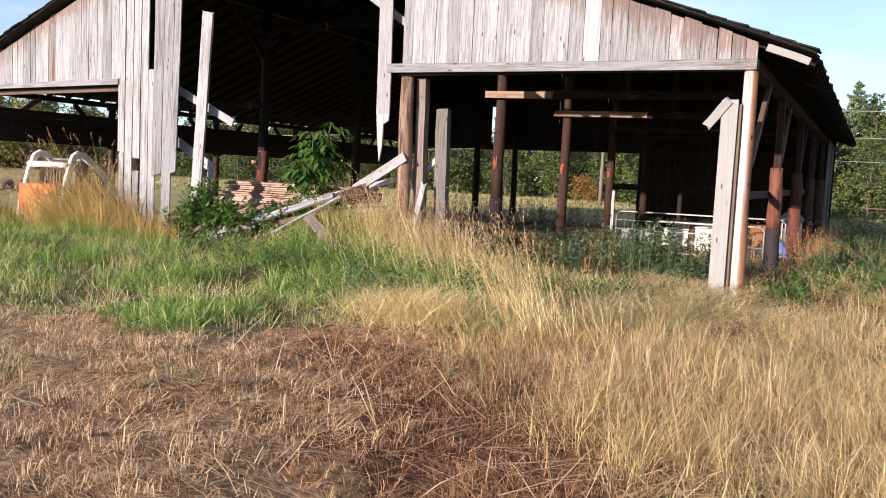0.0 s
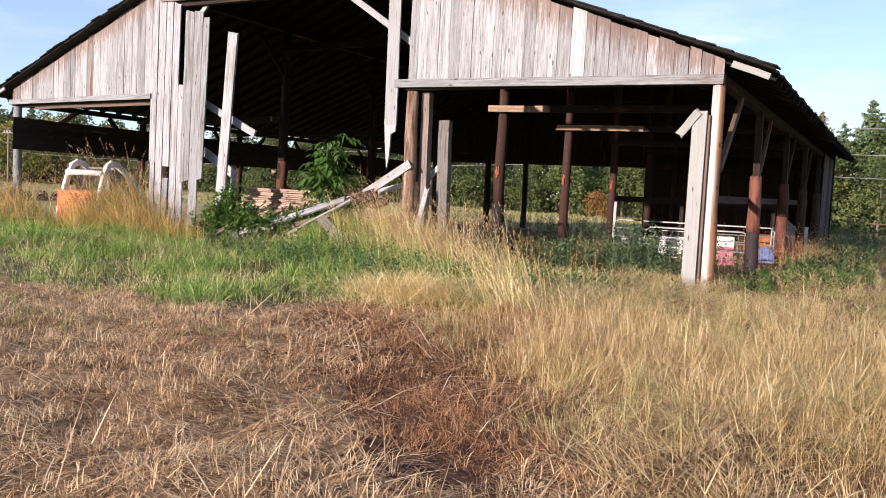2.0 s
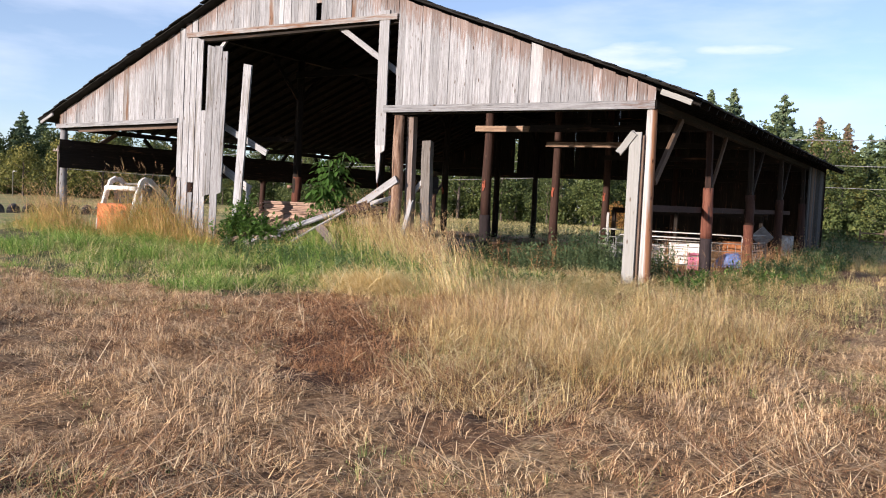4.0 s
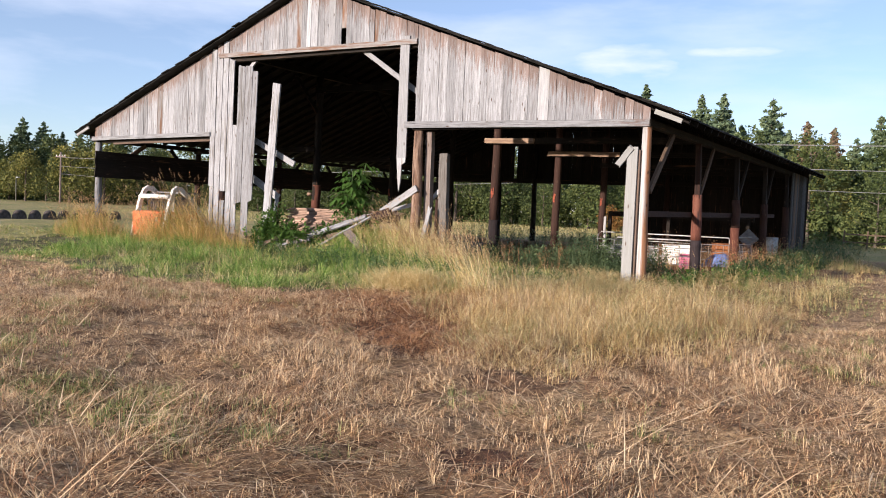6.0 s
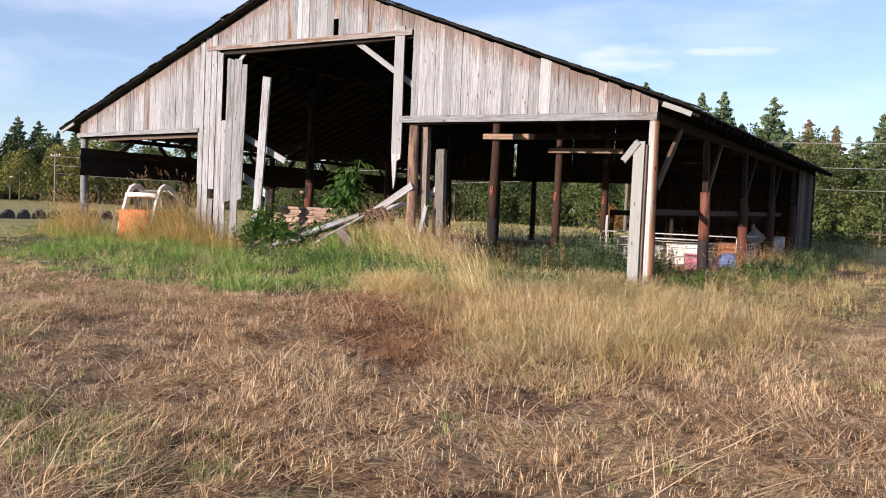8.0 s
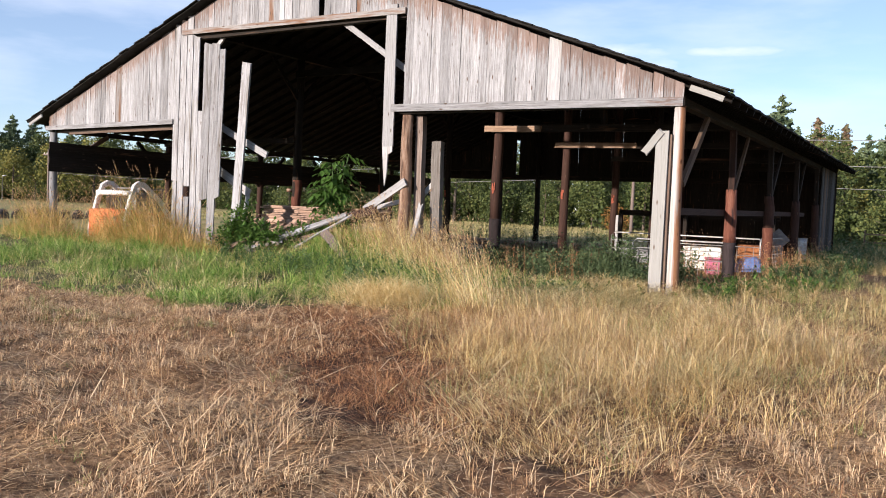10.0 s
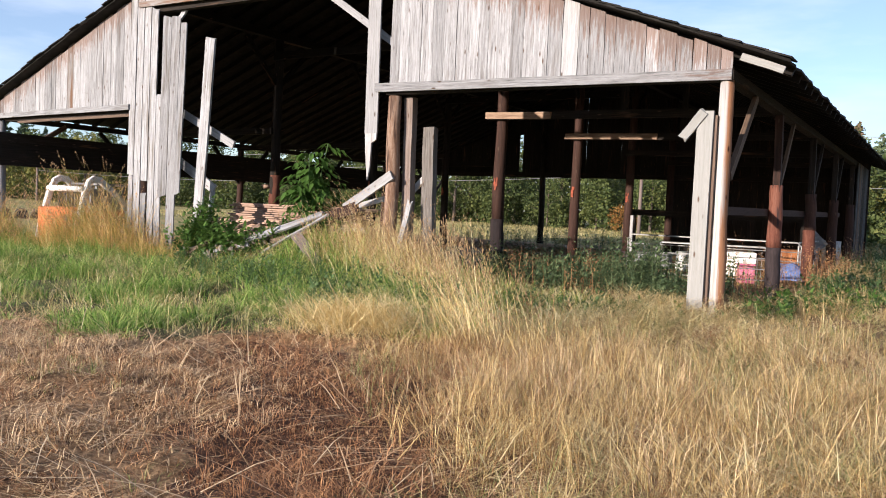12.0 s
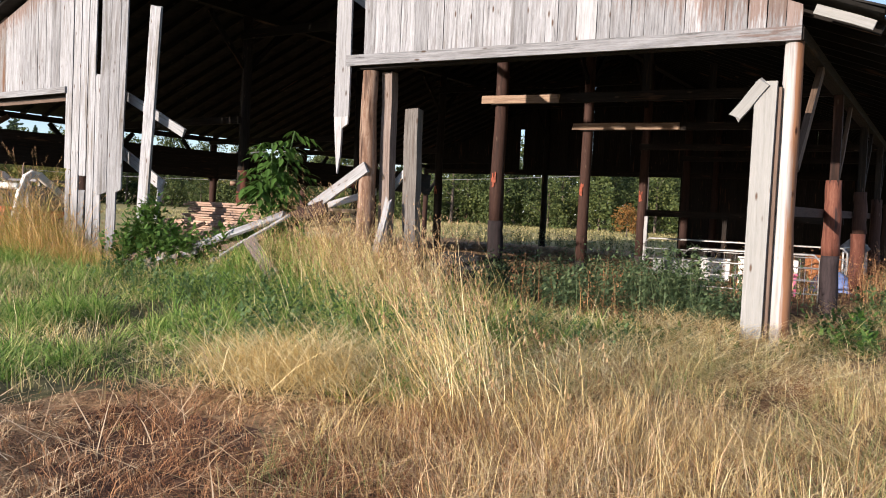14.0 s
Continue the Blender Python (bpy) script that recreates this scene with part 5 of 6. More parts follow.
def rubble(x, y, r, n, label):
    bm = bmesh.new()
    for k in range(n):
        a, d = rnd.uniform(0, math.tau), r * rnd.random() ** 0.6
        s = rnd.uniform(0.04, 0.1)
        px, py = x + d * math.cos(a), y + 0.6 * d * math.sin(a)
        m = pose(px, py, gz(px, py) + 0.1 + 0.35 * (1 - d / r), rnd.uniform(0, 90), rnd.uniform(0, 90), rnd.uniform(0, 90)) @ Matrix.Diagonal((s * rnd.uniform(0.8, 1.8), s, s * rnd.uniform(0.4, 0.9), 1))
        bmesh.ops.create_icosphere(bm, subdivisions=1, radius=0.7, matrix=m)
    for f in bm.faces:
        f.smooth = False
    for v in bm.verts:
        v.co += Vector((rnd.uniform(-1, 1), rnd.uniform(-1, 1), rnd.uniform(-1, 1))) * 0.012
    ob = part("debris_heap", bm, M_CLAY, None)
    tagged(ob, label, "debris", kind="stuff")


rubble(-9.4, -0.35, 1.1, 90, "heap of grey rubble and broken boards in the doorway")
rubble(-11.3, 0.2, 0.7, 30, "heap of grey rubble at the foot of the boards")


def gate_panel(a, b, h, label):
    a, b = Vector(a), Vector(b)
    g = thing("gate_panel", label, "gate", "livestock panels", at=a)
    up = Vector((0, 0, 1))
    r = 0.1
    loop = [a, a + up * (h - r), a + up * h + (b - a).normalized() * r, b + up * h - (b - a).normalized() * r, b + up * (h - r), b]
    part("frame_tube", tube_bm(loop, 0.02, 8), M_GALV, g)
    for f in (0.25, 0.5, 0.75):
        part("rail_tube", tube_bm([a + up * h * f, b + up * h * f], 0.013, 6), M_GALV, g)
    n = int((b - a).length / 0.22)
    wires = bmesh.new()
    for i in range(1, n):
        p = a.lerp(b, i / n)
        limb(wires, p + up * 0.05, p + up * h * 0.72, 0.005, 0.005, 4)
    part("wire_mesh", wires, M_GALV, g)


gate_panel((-4.5, 8.9, 0.0), (-0.3, 9.4, 0.0), 0.95, "galvanised livestock gate panel inside the barn")
gate_panel((-2.56, 5.2, 0.0), (-0.35, 5.6, 0.0), 0.9, "white-painted livestock gate panel with wire mesh")
gate_panel((-0.4, 9.6, 0.0), (-0.35, 12.8, 0.0), 0.95, "long galvanised livestock panel along the open side")


def crate(name, x, y, sx, sy, sz, mat, label, cat, lid=None, turn=0, z=0.0):
    o = thing(name, label, cat, at=(x, y, z))
    base = Matrix.Translation((x, y, z)) @ Matrix.Rotation(radians(turn), 4, "Z")
    body = part("body", block_bm(sx, sy, sz, 0.03), mat, o, "", base @ pose(0, 0, sz / 2))
    part("rim", block_bm(sx * 1.04, sy * 1.04, 0.05, 0.015), lid or mat, o, "", base @ pose(0, 0, sz))
    return o


tote = crate("feed_tub", -1.2, 7.6, 0.36, 0.36, 0.42, M_PINK, "pink and white plastic feed tub in the barn", "tub", M_PINK, 20)
part("label_panel", block_bm(0.38, 0.38, 0.26, 0.03), M_TOTE, tote, "white upper half", Matrix.Translation((-1.2, 7.6, 0.58)) @ Matrix.Rotation(radians(20), 4, "Z"))
crate("storage_box", -2.1, 9.9, 0.8, 0.6, 0.6, M_TOTE, "white plastic box among stored junk", "box", None, -15)
crate("storage_box", -3.2, 10.2, 0.7, 0.5, 0.5, M_TOTE, "white plastic box among stored junk", "box", None, 12)
crate("storage_box", -4.3, 10.6, 0.9, 0.6, 0.4, M_CABGREY, "grey plastic box among stored junk", "box", None, 5)
crate("storage_box", -1.0, 11.4, 0.6, 0.6, 0.7, M_RUST, "rusty orange metal box among stored junk", "box", None, 30)


def tarpaulin(x, y, sx, sy, h, mat, label):
    bm = bmesh.new()
    bmesh.ops.create_grid(bm, x_segments=16, y_segments=12, size=0.5)
    for v in bm.verts:
        r = max(abs(v.co.x), abs(v.co.y)) * 2
        hh = h * (1 - r ** 3) + 0.07 * noise.noise((v.co.x * 6, v.co.y * 6, x)) * (1 - r * 0.6)
        v.co = Vector((x + v.co.x * sx, y + v.co.y * sy, gz(x, y) + max(0.02, hh)))
    bmesh.ops.solidify(bm, geom=bm.faces[:], thickness=0.01)
    ob = part("tarpaulin", bm, mat, None)
    tagged(ob, label, "tarpaulin")


tarpaulin(-0.5, 9.0, 1.0, 0.9, 0.42, M_BLUE, "crumpled blue tarpaulin on the barn floor")
tarpaulin(-6.9, 4.6, 2.2, 1.4, 0.55, M_BLACK, "black plastic sheet heaped over straw")

dia = part("sheet_metal", block_bm(0.5, 0.02, 0.5, 0.004, 1), M_CABGREY, None, "", pose(-0.45, 12.6, 0.9, 8, 45, 10))
tagged(dia, "square sheet of grey metal standing on its corner", "sheet metal")
dr = thing("oil_drum", "pale steel drum standing by the closed side wall", "drum", at=(-0.5, 17.0, 0))
part("body", log_bm(0.28, 0.28, 0.88, 20, 6, 0), M_GALV, dr, "", Matrix.Translation((-0.5, 17.0, 0)))
part("lid", log_bm(0.29, 0.29, 0.03, 20, 1, 0), M_GALV, dr, "", Matrix.Translation((-0.5, 17.0, 0.88)))
# ---- grass and weeds ----
def blades(x, y, h, w, lean, bend, rng, z=None, face=None):
    """Tapered, bent blades of three faces each, as arrays of places and faces."""
    n = len(x)
    z = gh(x, y) if z is None else z
    az = rng.uniform(0, math.tau, n) if face is None else face
    d = np.stack([np.cos(az), np.sin(az), 0 * az], 1)
    s = np.stack([-np.sin(az), np.cos(az), 0 * az], 1) * (w * 0.5)[:, None]
    base = np.stack([x, y, z - 0.01], 1)
    mid = base + d * (np.sin(lean) * h * 0.5)[:, None] + np.array([0, 0, 1.0]) * (np.cos(lean) * h * 0.55)[:, None]
    l2 = np.minimum(lean + bend, 1.62)
    tip = mid + d * (np.sin(l2) * h * 0.5)[:, None] + np.array([0, 0, 1.0]) * (np.cos(l2) * h * 0.5)[:, None]
    co = np.stack([base - s, base + s, mid + s * 0.75, mid - s * 0.75, tip], 1).reshape(-1, 3)
    i = np.arange(n)[:, None] * 5
    tri = np.concatenate([i + [0, 1, 2], i + [0, 2, 3], i + [3, 2, 4]], 1).reshape(-1, 3)
    return co, tri


def long_blades(x, y, h, w, lean, bend, rng, face=None, z=None):
    """Slender blades of three lengths that droop towards their tips, five faces each."""
    n = len(x)
    z = gh(x, y) if z is None else z
    az = rng.uniform(0, math.tau, n) if face is None else face
    d = np.stack([np.cos(az), np.sin(az), 0 * az], 1)
    tw = az + rng.uniform(-1.2, 1.2, n)
    s = np.stack([-np.sin(tw), np.cos(tw), 0 * az], 1) * (w * 0.5)[:, None]
    up = np.array([0, 0, 1.0])
    p0 = np.stack([x, y, z - 0.01], 1)
    rows = [p0]
    for f in (0.0, 0.45, 1.0):
        a = np.minimum(lean + bend * f, 2.1)
        rows.append(rows[-1] + d * (np.sin(a) * h / 3)[:, None] + up * (np.cos(a) * h / 3)[:, None])
    a, b, c, t = rows
    co = np.stack([a - s, a + s, b + s * 0.9, b - s * 0.9, c + s * 0.6, c - s * 0.6, t], 1).reshape(-1, 3)
    i = np.arange(n)[:, None] * 7
    tri = np.concatenate([i + q for q in ([0, 1, 2], [0, 2, 3], [3, 2, 4], [3, 4, 5], [5, 4, 6])], 1).reshape(-1, 3)
    return co, tri


def stand_of(name, groups, mat, label, category):
    co, faces, base = [], [], 0
    for c, t in groups:
        co.append(c)
        faces.append(t + base)
        base += len(c)
    me = raw_mesh(name, np.concatenate(co), np.concatenate(faces), 3)
    me.materials.append(mat)
    return tagged(new(name, me), label, category, kind="stuff")


def scatter(rng, n, x0, x1, y0, y1, keep):
    x, y = rng.uniform(x0, x1, n), rng.uniform(y0, y1, n)
    ok = rng.uniform(0, 1, n) < np.clip(keep(x, y), 0, 1)
    return x[ok], y[ok]


def under_roof(x, y):
    return (x > -19.0) & (x < -0.1) & (y > 1.2) & (y < 21)


def tussocks(g, x, y, per, radius, h, w, lean=(0.1, 0.9), bend=(0.2, 1.0), make=blades):
    """Clumps of blades that spread from their middles; per blades each."""
    n = len(x)
    d = np.abs(g.normal(0, 1, (n, per))) * np.asarray(radius)[:, None]
    a = g.uniform(0, math.tau, (n, per))
    bx, by = x[:, None] + d * np.cos(a), y[:, None] + d * np.sin(a)
    f = np.clip(d / (2.2 * np.asarray(radius)[:, None]), 0, 1)
    ln = lean[0] + (lean[1] - lean[0]) * f + g.normal(0, 0.16, f.shape)
    hh = np.asarray(h)[:, None] * g.uniform(0.5, 1.15, f.shape)
    m = n * per
    return make(bx.ravel(), by.ravel(), hh.ravel(), w * g.uniform(0.6, 1.4, m), np.clip(ln, 0.02, 1.5).ravel(), g.uniform(*bend, m), g, face=(a + g.normal(0, 0.5, a.shape)).ravel())


def swath(g, x, y, h, w, lift=0.05):
    """Straws laid down, their lie swirling slowly over the field."""
    m = len(x)
    lie = 9.0 * (vnoise(x, y, 0.9, 66) - 0.5) + g.normal(0, 1.0, m)
    return blades(x, y, h, w, g.uniform(1.15, 1.52, m), g.uniform(0.0, 0.2, m), g, gh(x, y) + 0.012 + lift * g.uniform(0, 1, m), face=lie)


def field(x, y):
    """How much of the mown dry field shows at a place."""
    return (1 - greenness(x, y)) * (1 - 0.8 * goldness(x, y)) * ~under_roof(x, y)


def domes(g, x, y, per, radius, h, w, comb=None, droop=(0.5, 1.9), make=long_blades):
    """Mounded clumps: tall in the middle, blades arching outwards, combed one way by wind and rain."""
    n = len(x)
    radius, h = np.asarray(radius)[:, None], np.asarray(h)[:, None]
    d = np.sqrt(g.uniform(0, 1, (n, per))) * radius
    a = g.uniform(0, math.tau, (n, per))
    bx, by = x[:, None] + d * np.cos(a), y[:, None] + d * np.sin(a)
    f = d / radius
    lean = 0.05 + 0.75 * f + g.normal(0, 0.15, f.shape)
    hh = h * (1.0 - 0.35 * f) * g.uniform(0.6, 1.2, f.shape)
    c = np.full((n, 1), 1.0) * (g.uniform(0, math.tau, (n, 1)) if comb is None else comb)
    face = np.arctan2(np.sin(a) * f + 0.55 * np.sin(c), np.cos(a) * f + 0.55 * np.cos(c)) + g.normal(0, 0.3, f.shape)
    m = n * per
    return make(bx.ravel(), by.ravel(), hh.ravel(), w * g.uniform(0.6, 1.4, m), np.clip(lean, 0.02, 1.4).ravel(), g.uniform(*droop, m), g, face=face.ravel())


def seed_stems(g, x, y, h, lean, bend, az, w=0.004, heads=9, size=1.0):
    """Single tall stems and the seed heads that nod from their tips."""
    k = len(x)
    c, t = long_blades(x, y, h, np.full(k, w), lean, bend, g, face=az)
    rows = c.reshape(-1, 7, 3)
    tip, below = rows[:, 6], (rows[:, 4] + rows[:, 5]) * 0.5
    d = tip - below
    d /= np.linalg.norm(d, axis=1, keepdims=True)
    grains = []
    for j in range(heads):
        q = tip - d * (0.014 * size * j) + g.normal(0, 0.006 * size, (k, 3))
        grains.append(blades(q[:, 0], q[:, 1], g.uniform(0.02, 0.04, k) * size, g.uniform(0.005, 0.009, k) * size, g.uniform(0.1, 1.3, k), g.uniform(0, 0.6, k), g, z=q[:, 2]))
    return (c, t), grains


def plant_grass():
    g = np.random.default_rng(77)
    stub, straw = [], []
    near, left, right, far = (-6.5, 7, -14.6, -3.5), (-24, -6.5, -13, -3), (3.5, 14, -13, 26), (-70, -22, -8, 34)
    # mown stubble: fine and short, leaning every way, in low tufts
    for n, box, per, h, w in ((12000, near, 11, 0.085, 0.0046), (6500, left, 9, 0.09, 0.01), (5200, right, 8, 0.09, 0.0055), (1500, far, 7, 0.16, 0.03)):
        x, y = scatter(g, n, *box, lambda x, y: field(x, y) * (0.12 + 1.0 * smooth(0.25, 0.65, vnoise(x, y, 0.5, 62))) * (1 - 0.8 * bare(x, y)))
        k = len(x)
        stub.append(tussocks(g, x, y, per, np.full(k, 0.06) * g.uniform(0.6, 1.6, k), h * (0.5 + vnoise(x, y, 0.8, 63)) * g.uniform(0.6, 1.4, k), w, (0.1, 1.1), (0.2, 1.2)))
    stand_of("grass_stubble", stub, G_STUBBLE, "short dry stubble of the mown field", "grass")
    # cut straw lying in swaths
    for n, box, h, w in ((138000, near, 0.13, 0.0052), (34000, left, 0.17, 0.009), (28000, right, 0.2, 0.008), (9000, far, 0.4, 0.02)):
        x, y = scatter(g, n, *box, lambda x, y: field(x, y) * (0.16 + 1.0 * smooth(0.4, 0.6, 0.5 * vnoise(x, y, 0.75, 67) + 0.5 * vnoise(x, y, 0.28, 70))) * (1 - 0.93 * bare(x, y)))
        k = len(x)
        straw.append(swath(g, x, y, h * g.uniform(0.35, 1.5, k), w * g.uniform(0.6, 1.5, k)))
    stand_of("straw_litter", straw, G_STRAW, "flattened straw lying over the field", "straw")
    # russet dead grass matted in the hollows
    x, y = scatter(g, 80000, *near, lambda x, y: field(x, y) * np.clip(0.75 * bare(x, y) + 0.6 * smooth(0.54, 0.72, vnoise(x, y, 0.9, 68)), 0, 1))
    k = len(x)
    mats = [swath(g, x, y, g.uniform(0.05, 0.3, k), g.uniform(0.003, 0.006, k), 0.05)]
    x, y = scatter(g, 1500, -3.2, 1.4, -9.6, -4.9, lambda x, y: 0.1 + bare(x, y))
    k = len(x)
    mats.append(domes(g, x, y, 26, g.uniform(0.1, 0.26, k), g.uniform(0.08, 0.26, k), 0.0042, droop=(0.6, 2.2)))
    stand_of("matted_grass", mats, G_RUSSET, "russet dead grass matted in the field's hollows", "grass")
    # loose dry tufts and long straws catching the light
    x, y = scatter(g, 5600, *near, lambda x, y: field(x, y) * smooth(0.35, 0.6, vnoise(x, y, 0.7, 64)) * (1 - 0.8 * bare(x, y)))
    k = len(x)
    tufts = [tussocks(g, x, y, 20, np.full(k, 0.07) * g.uniform(0.6, 1.6, k), g.uniform(0.06, 0.19, k) * (0.6 + 0.8 * vnoise(x, y, 1.5, 73)), 0.0042, (0.25, 1.35), (0.4, 1.6))]
    x, y = scatter(g, 3500, -7, 7, -14.5, -3, lambda x, y: field(x, y))
    k = len(x)
    tufts.append(swath(g, x, y, g.uniform(0.3, 0.85, k), g.uniform(0.004, 0.009, k), 0.12))
    x, y = scatter(g, 700, -8, 7, -14, -3, lambda x, y: field(x, y) * smooth(0.4, 0.8, vnoise(x, y, 0.8, 65)))
    k = len(x)
    tufts.append(long_blades(x, y, g.uniform(0.14, 0.4, k), g.uniform(0.0025, 0.004, k), g.uniform(0.1, 0.9, k), g.uniform(0.2, 1.2, k), g))
    stand_of("dry_tufts", tufts, G_STUBBLE, "bleached tufts and long straws in the field", "grass")
    # small green tufts come through the dry field
    x, y = scatter(g, 900, -16, 9, -14, -3, lambda x, y: field(x, y) * smooth(0.5, 0.72, vnoise(x, y, 1.9, 69)) * (0.5 + 0.5 * smooth(-3, -8, x)))
    x, y = np.append(x, [0.04, -0.25, 0.3, -5.9, -5.6, -5.75, 4.2, 4.0, 4.4]), np.append(y, [-11.4, -11.3, -11.5, -8.2, -8.1, -8.35, -7.0, -8.3, -5.5])
    k = len(x)
    for cx, cy, n in ((-0.3, -12.8, 90), (0.8, -13.1, 70), (1.6, -12.8, 40), (0.6, -12.4, 40), (-3.1, -11.3, 40), (-2.2, -12.2, 34), (4.4, -6.5, 40), (4.6, -8.0, 24), (2.6, -10.9, 10), (-4.6, -8.6, 30), (-6.5, -9.0, 40), (-2.9, -8.0, 14), (-2.6, -12.6, 40), (-3.6, -12.0, 50), (-1.5, -12.9, 40), (-4.3, -10.6, 50)):
        x, y = np.append(x, g.normal(cx, 0.45, n)), np.append(y, g.normal(cy, 0.22, n))
    k = len(x)
    stand_of("green_tufts", [tussocks(g, x, y, 26, np.full(k, 0.09) * g.uniform(0.5, 1.6, k), g.uniform(0.05, 0.15, k), 0.005, (0.2, 1.2), (0.2, 1.2))], G_OLIVE, "small green tufts coming through the dry field", "grass")
    # tall golden grass: fine, tangled, of uneven height, leaning about
    gold, tan = [], []
    for n, box, per, w, make in ((2600, (-2.9, 4.4, -10.4, -2.0), 16, 0.0036, blades), (2500, (-2.9, 4.4, -10.4, -2.0), 16, 0.004, blades), (3600, (-2.9, 4.4, -10.4, -2.0), 12, 0.003, long_blades), (2600, (-1.2, 5.5, -2.0, 16), 12, 0.0045, blades)):
        x, y = scatter(g, n, *box, lambda x, y: goldness(x, y) * (0.05 + 1.3 * smooth(0.45, 0.68, 0.5 * vnoise(x, y, 0.5, 71) + 0.5 * vnoise(x, y, 1.5, 75))) * ~under_roof(x, y) * (1 - 0.8 * bare(x, y)))
        k = len(x)
        h = g.uniform(0.15, 0.62, k) * (0.25 + 1.15 * vnoise(x, y, 1.5, 75)) * (0.4 + 0.6 * goldness(x, y)) * (0.5 + 0.5 * smooth(-0.9, 0.8, x))
        (tan if n == 2500 else gold).append(tussocks(g, x, y, per, np.full(k, 0.11) * g.uniform(0.6, 1.8, k), h, w, (0.15, 1.25), (0.3, 2.0), make))
    # mounded clumps of fine arching grass, with dark hollows between them
    x, y = scatter(g, 900, -2.6, 4.4, -9.8, -1.6, lambda x, y: goldness(x, y) * (0.1 + 0.9 * smooth(0.42, 0.62, vnoise(x, y, 1.1, 78))) * ~under_roof(x, y) * (1 - 0.8 * bare(x, y)))
    k = len(x)
    pick = vnoise(x, y, 1.6, 79) + g.uniform(-0.15, 0.15, k)
    tint = np.where((pick < 0.55) & (x < 1.0), 1, np.where((pick > 0.5) & (x > 0.6), 2, 0))
    heaps = {1: [], 2: []}
    for q, to in ((0, gold), (1, heaps[1]), (2, heaps[2])):
        xx, yy = x[tint == q], y[tint == q]
        m = len(xx)
        to.append(domes(g, xx, yy, 64, g.uniform(0.14, 0.34, m), g.uniform(0.28, 0.62, m) * (0.5 + 0.7 * vnoise(xx, yy, 1.5, 75)), 0.0034, droop=(0.4, 2.2)))
    stand_of("russet_clumps", heaps[1], G_FOX, "fox-brown clumps of dead grass in the golden stand", "grass")
    stand_of("olive_clumps", heaps[2], G_OLIVE, "yellow-green clumps of grass in the golden stand", "grass")
    for cx, cy, sx, sy, n, hh in ((1.7, -6.1, 0.7, 0.6, 230, 0.5), (2.4, -7.6, 0.6, 0.6, 150, 0.45), (0.6, -7.3, 0.3, 0.3, 90, 0.55), (1.0, -4.6, 0.8, 0.6, 120, 0.45)):
        x, y = g.normal(cx, sx, n), g.normal(cy, sy, n)
        gold.append(tussocks(g, x, y, 16, np.full(n, 0.12), hh * g.uniform(0.5, 1.25, n), 0.003, (0.1, 1.0), (0.4, 1.8), long_blades))
    x, y = scatter(g, 44000, -3.2, 5.0, -10, 4, lambda x, y: goldness(x, y) * (0.08 + 0.95 * smooth(0.35, 0.6, vnoise(x, y, 0.9, 76))) * ~under_roof(x, y) * (1 - 0.8 * bare(x, y)))
    k = len(x)
    gold.append(swath(g, x, y, g.uniform(0.12, 0.45, k), g.uniform(0.004, 0.007, k), 0.26))
    stand_of("tan_grass", tan, G_STUBBLE, "tan dead grass mixed through the golden stand", "grass")
    stand_of("golden_grass", gold, G_GOLD, "tall tangled golden grass before the barn", "grass")
    x, y = scatter(g, 2600, -3.2, 5.5, -9.6, 16, lambda x, y: goldness(x, y) * smooth(0.42, 0.65, vnoise(x, y, 1.1, 74)) * ~under_roof(x, y))
    k = len(x)
    stand_of("yellow_green_grass", [tussocks(g, x, y, 16, np.full(k, 0.09), g.uniform(0.2, 0.5, k), 0.003, (0.05, 0.8), (0.3, 1.6), long_blades)], G_OLIVE, "yellow-green grass among the golden stand", "grass")
    # green bank: mounded clumps with shaded hollows between them
    x, y = scatter(g, 3000, -13.5, -1.4, -7.4, 0.2, lambda x, y: greenness(x, y) * (0.05 + 1.15 * smooth(0.4, 0.62, vnoise(x, y, 0.7, 81))) * smooth(0.4, -0.6, y) * (1 - 0.9 * goldness(x, y)) * (1 - 0.5 * smooth(-3.2, -1.8, x)))
    k = len(x)
    h = g.uniform(0.3, 0.62, k) * (0.45 + 0.9 * vnoise(x, y, 1.2, 82)) * (0.75 + 0.35 * smooth(-7.0, -3.0, y))
    stand_of("green_grass", [domes(g, x, y, 32, g.uniform(0.12, 0.25, k), h, 0.009)], G_GREEN, "lush green grass in clumps on the bank before the barn", "grass")
    out = []
    for n, box, w in ((3400, (-13, 0.5, -8.5, 1.0), 0.006), (2800, (-32, -12, -9.5, 1.5), 0.013)):
        x, y = scatter(g, n, *box, lambda x, y: np.maximum(greenness(x, y), 0.3 * (x < -4) * smooth(-9.5, -6, y)) * (0.15 + 1.0 * vnoise(x, y, 0.8, 91)) * ~under_roof(x, y))
        k = len(x)
        h = g.uniform(0.12, 0.4, k) * (0.35 + 0.9 * vnoise(x, y, 1.3, 92)) * np.where(x < -12.5, 0.5, 0.9)
        out.append(tussocks(g, x, y, 16, np.full(k, 0.1) * g.uniform(0.6, 1.6, k), h, w, (0.08, 1.0), (0.3, 1.2)))
    x, y = scatter(g, 2600, 2.5, 13, -9, 24, lambda x, y: smooth(0.35, 0.65, vnoise(x, y, 1.6, 93)) * smooth(2.5, 4.5, x) * (1 - 0.6 * goldness(x, y)))
    k = len(x)
    out.append(tussocks(g, x, y, 14, np.full(k, 0.1), g.uniform(0.06, 0.17, k), 0.007, (0.2, 1.3), (0.3, 1.2)))
    stand_of("meadow_grass", out, G_OLIVE, "mixed green and dry meadow grass", "grass")
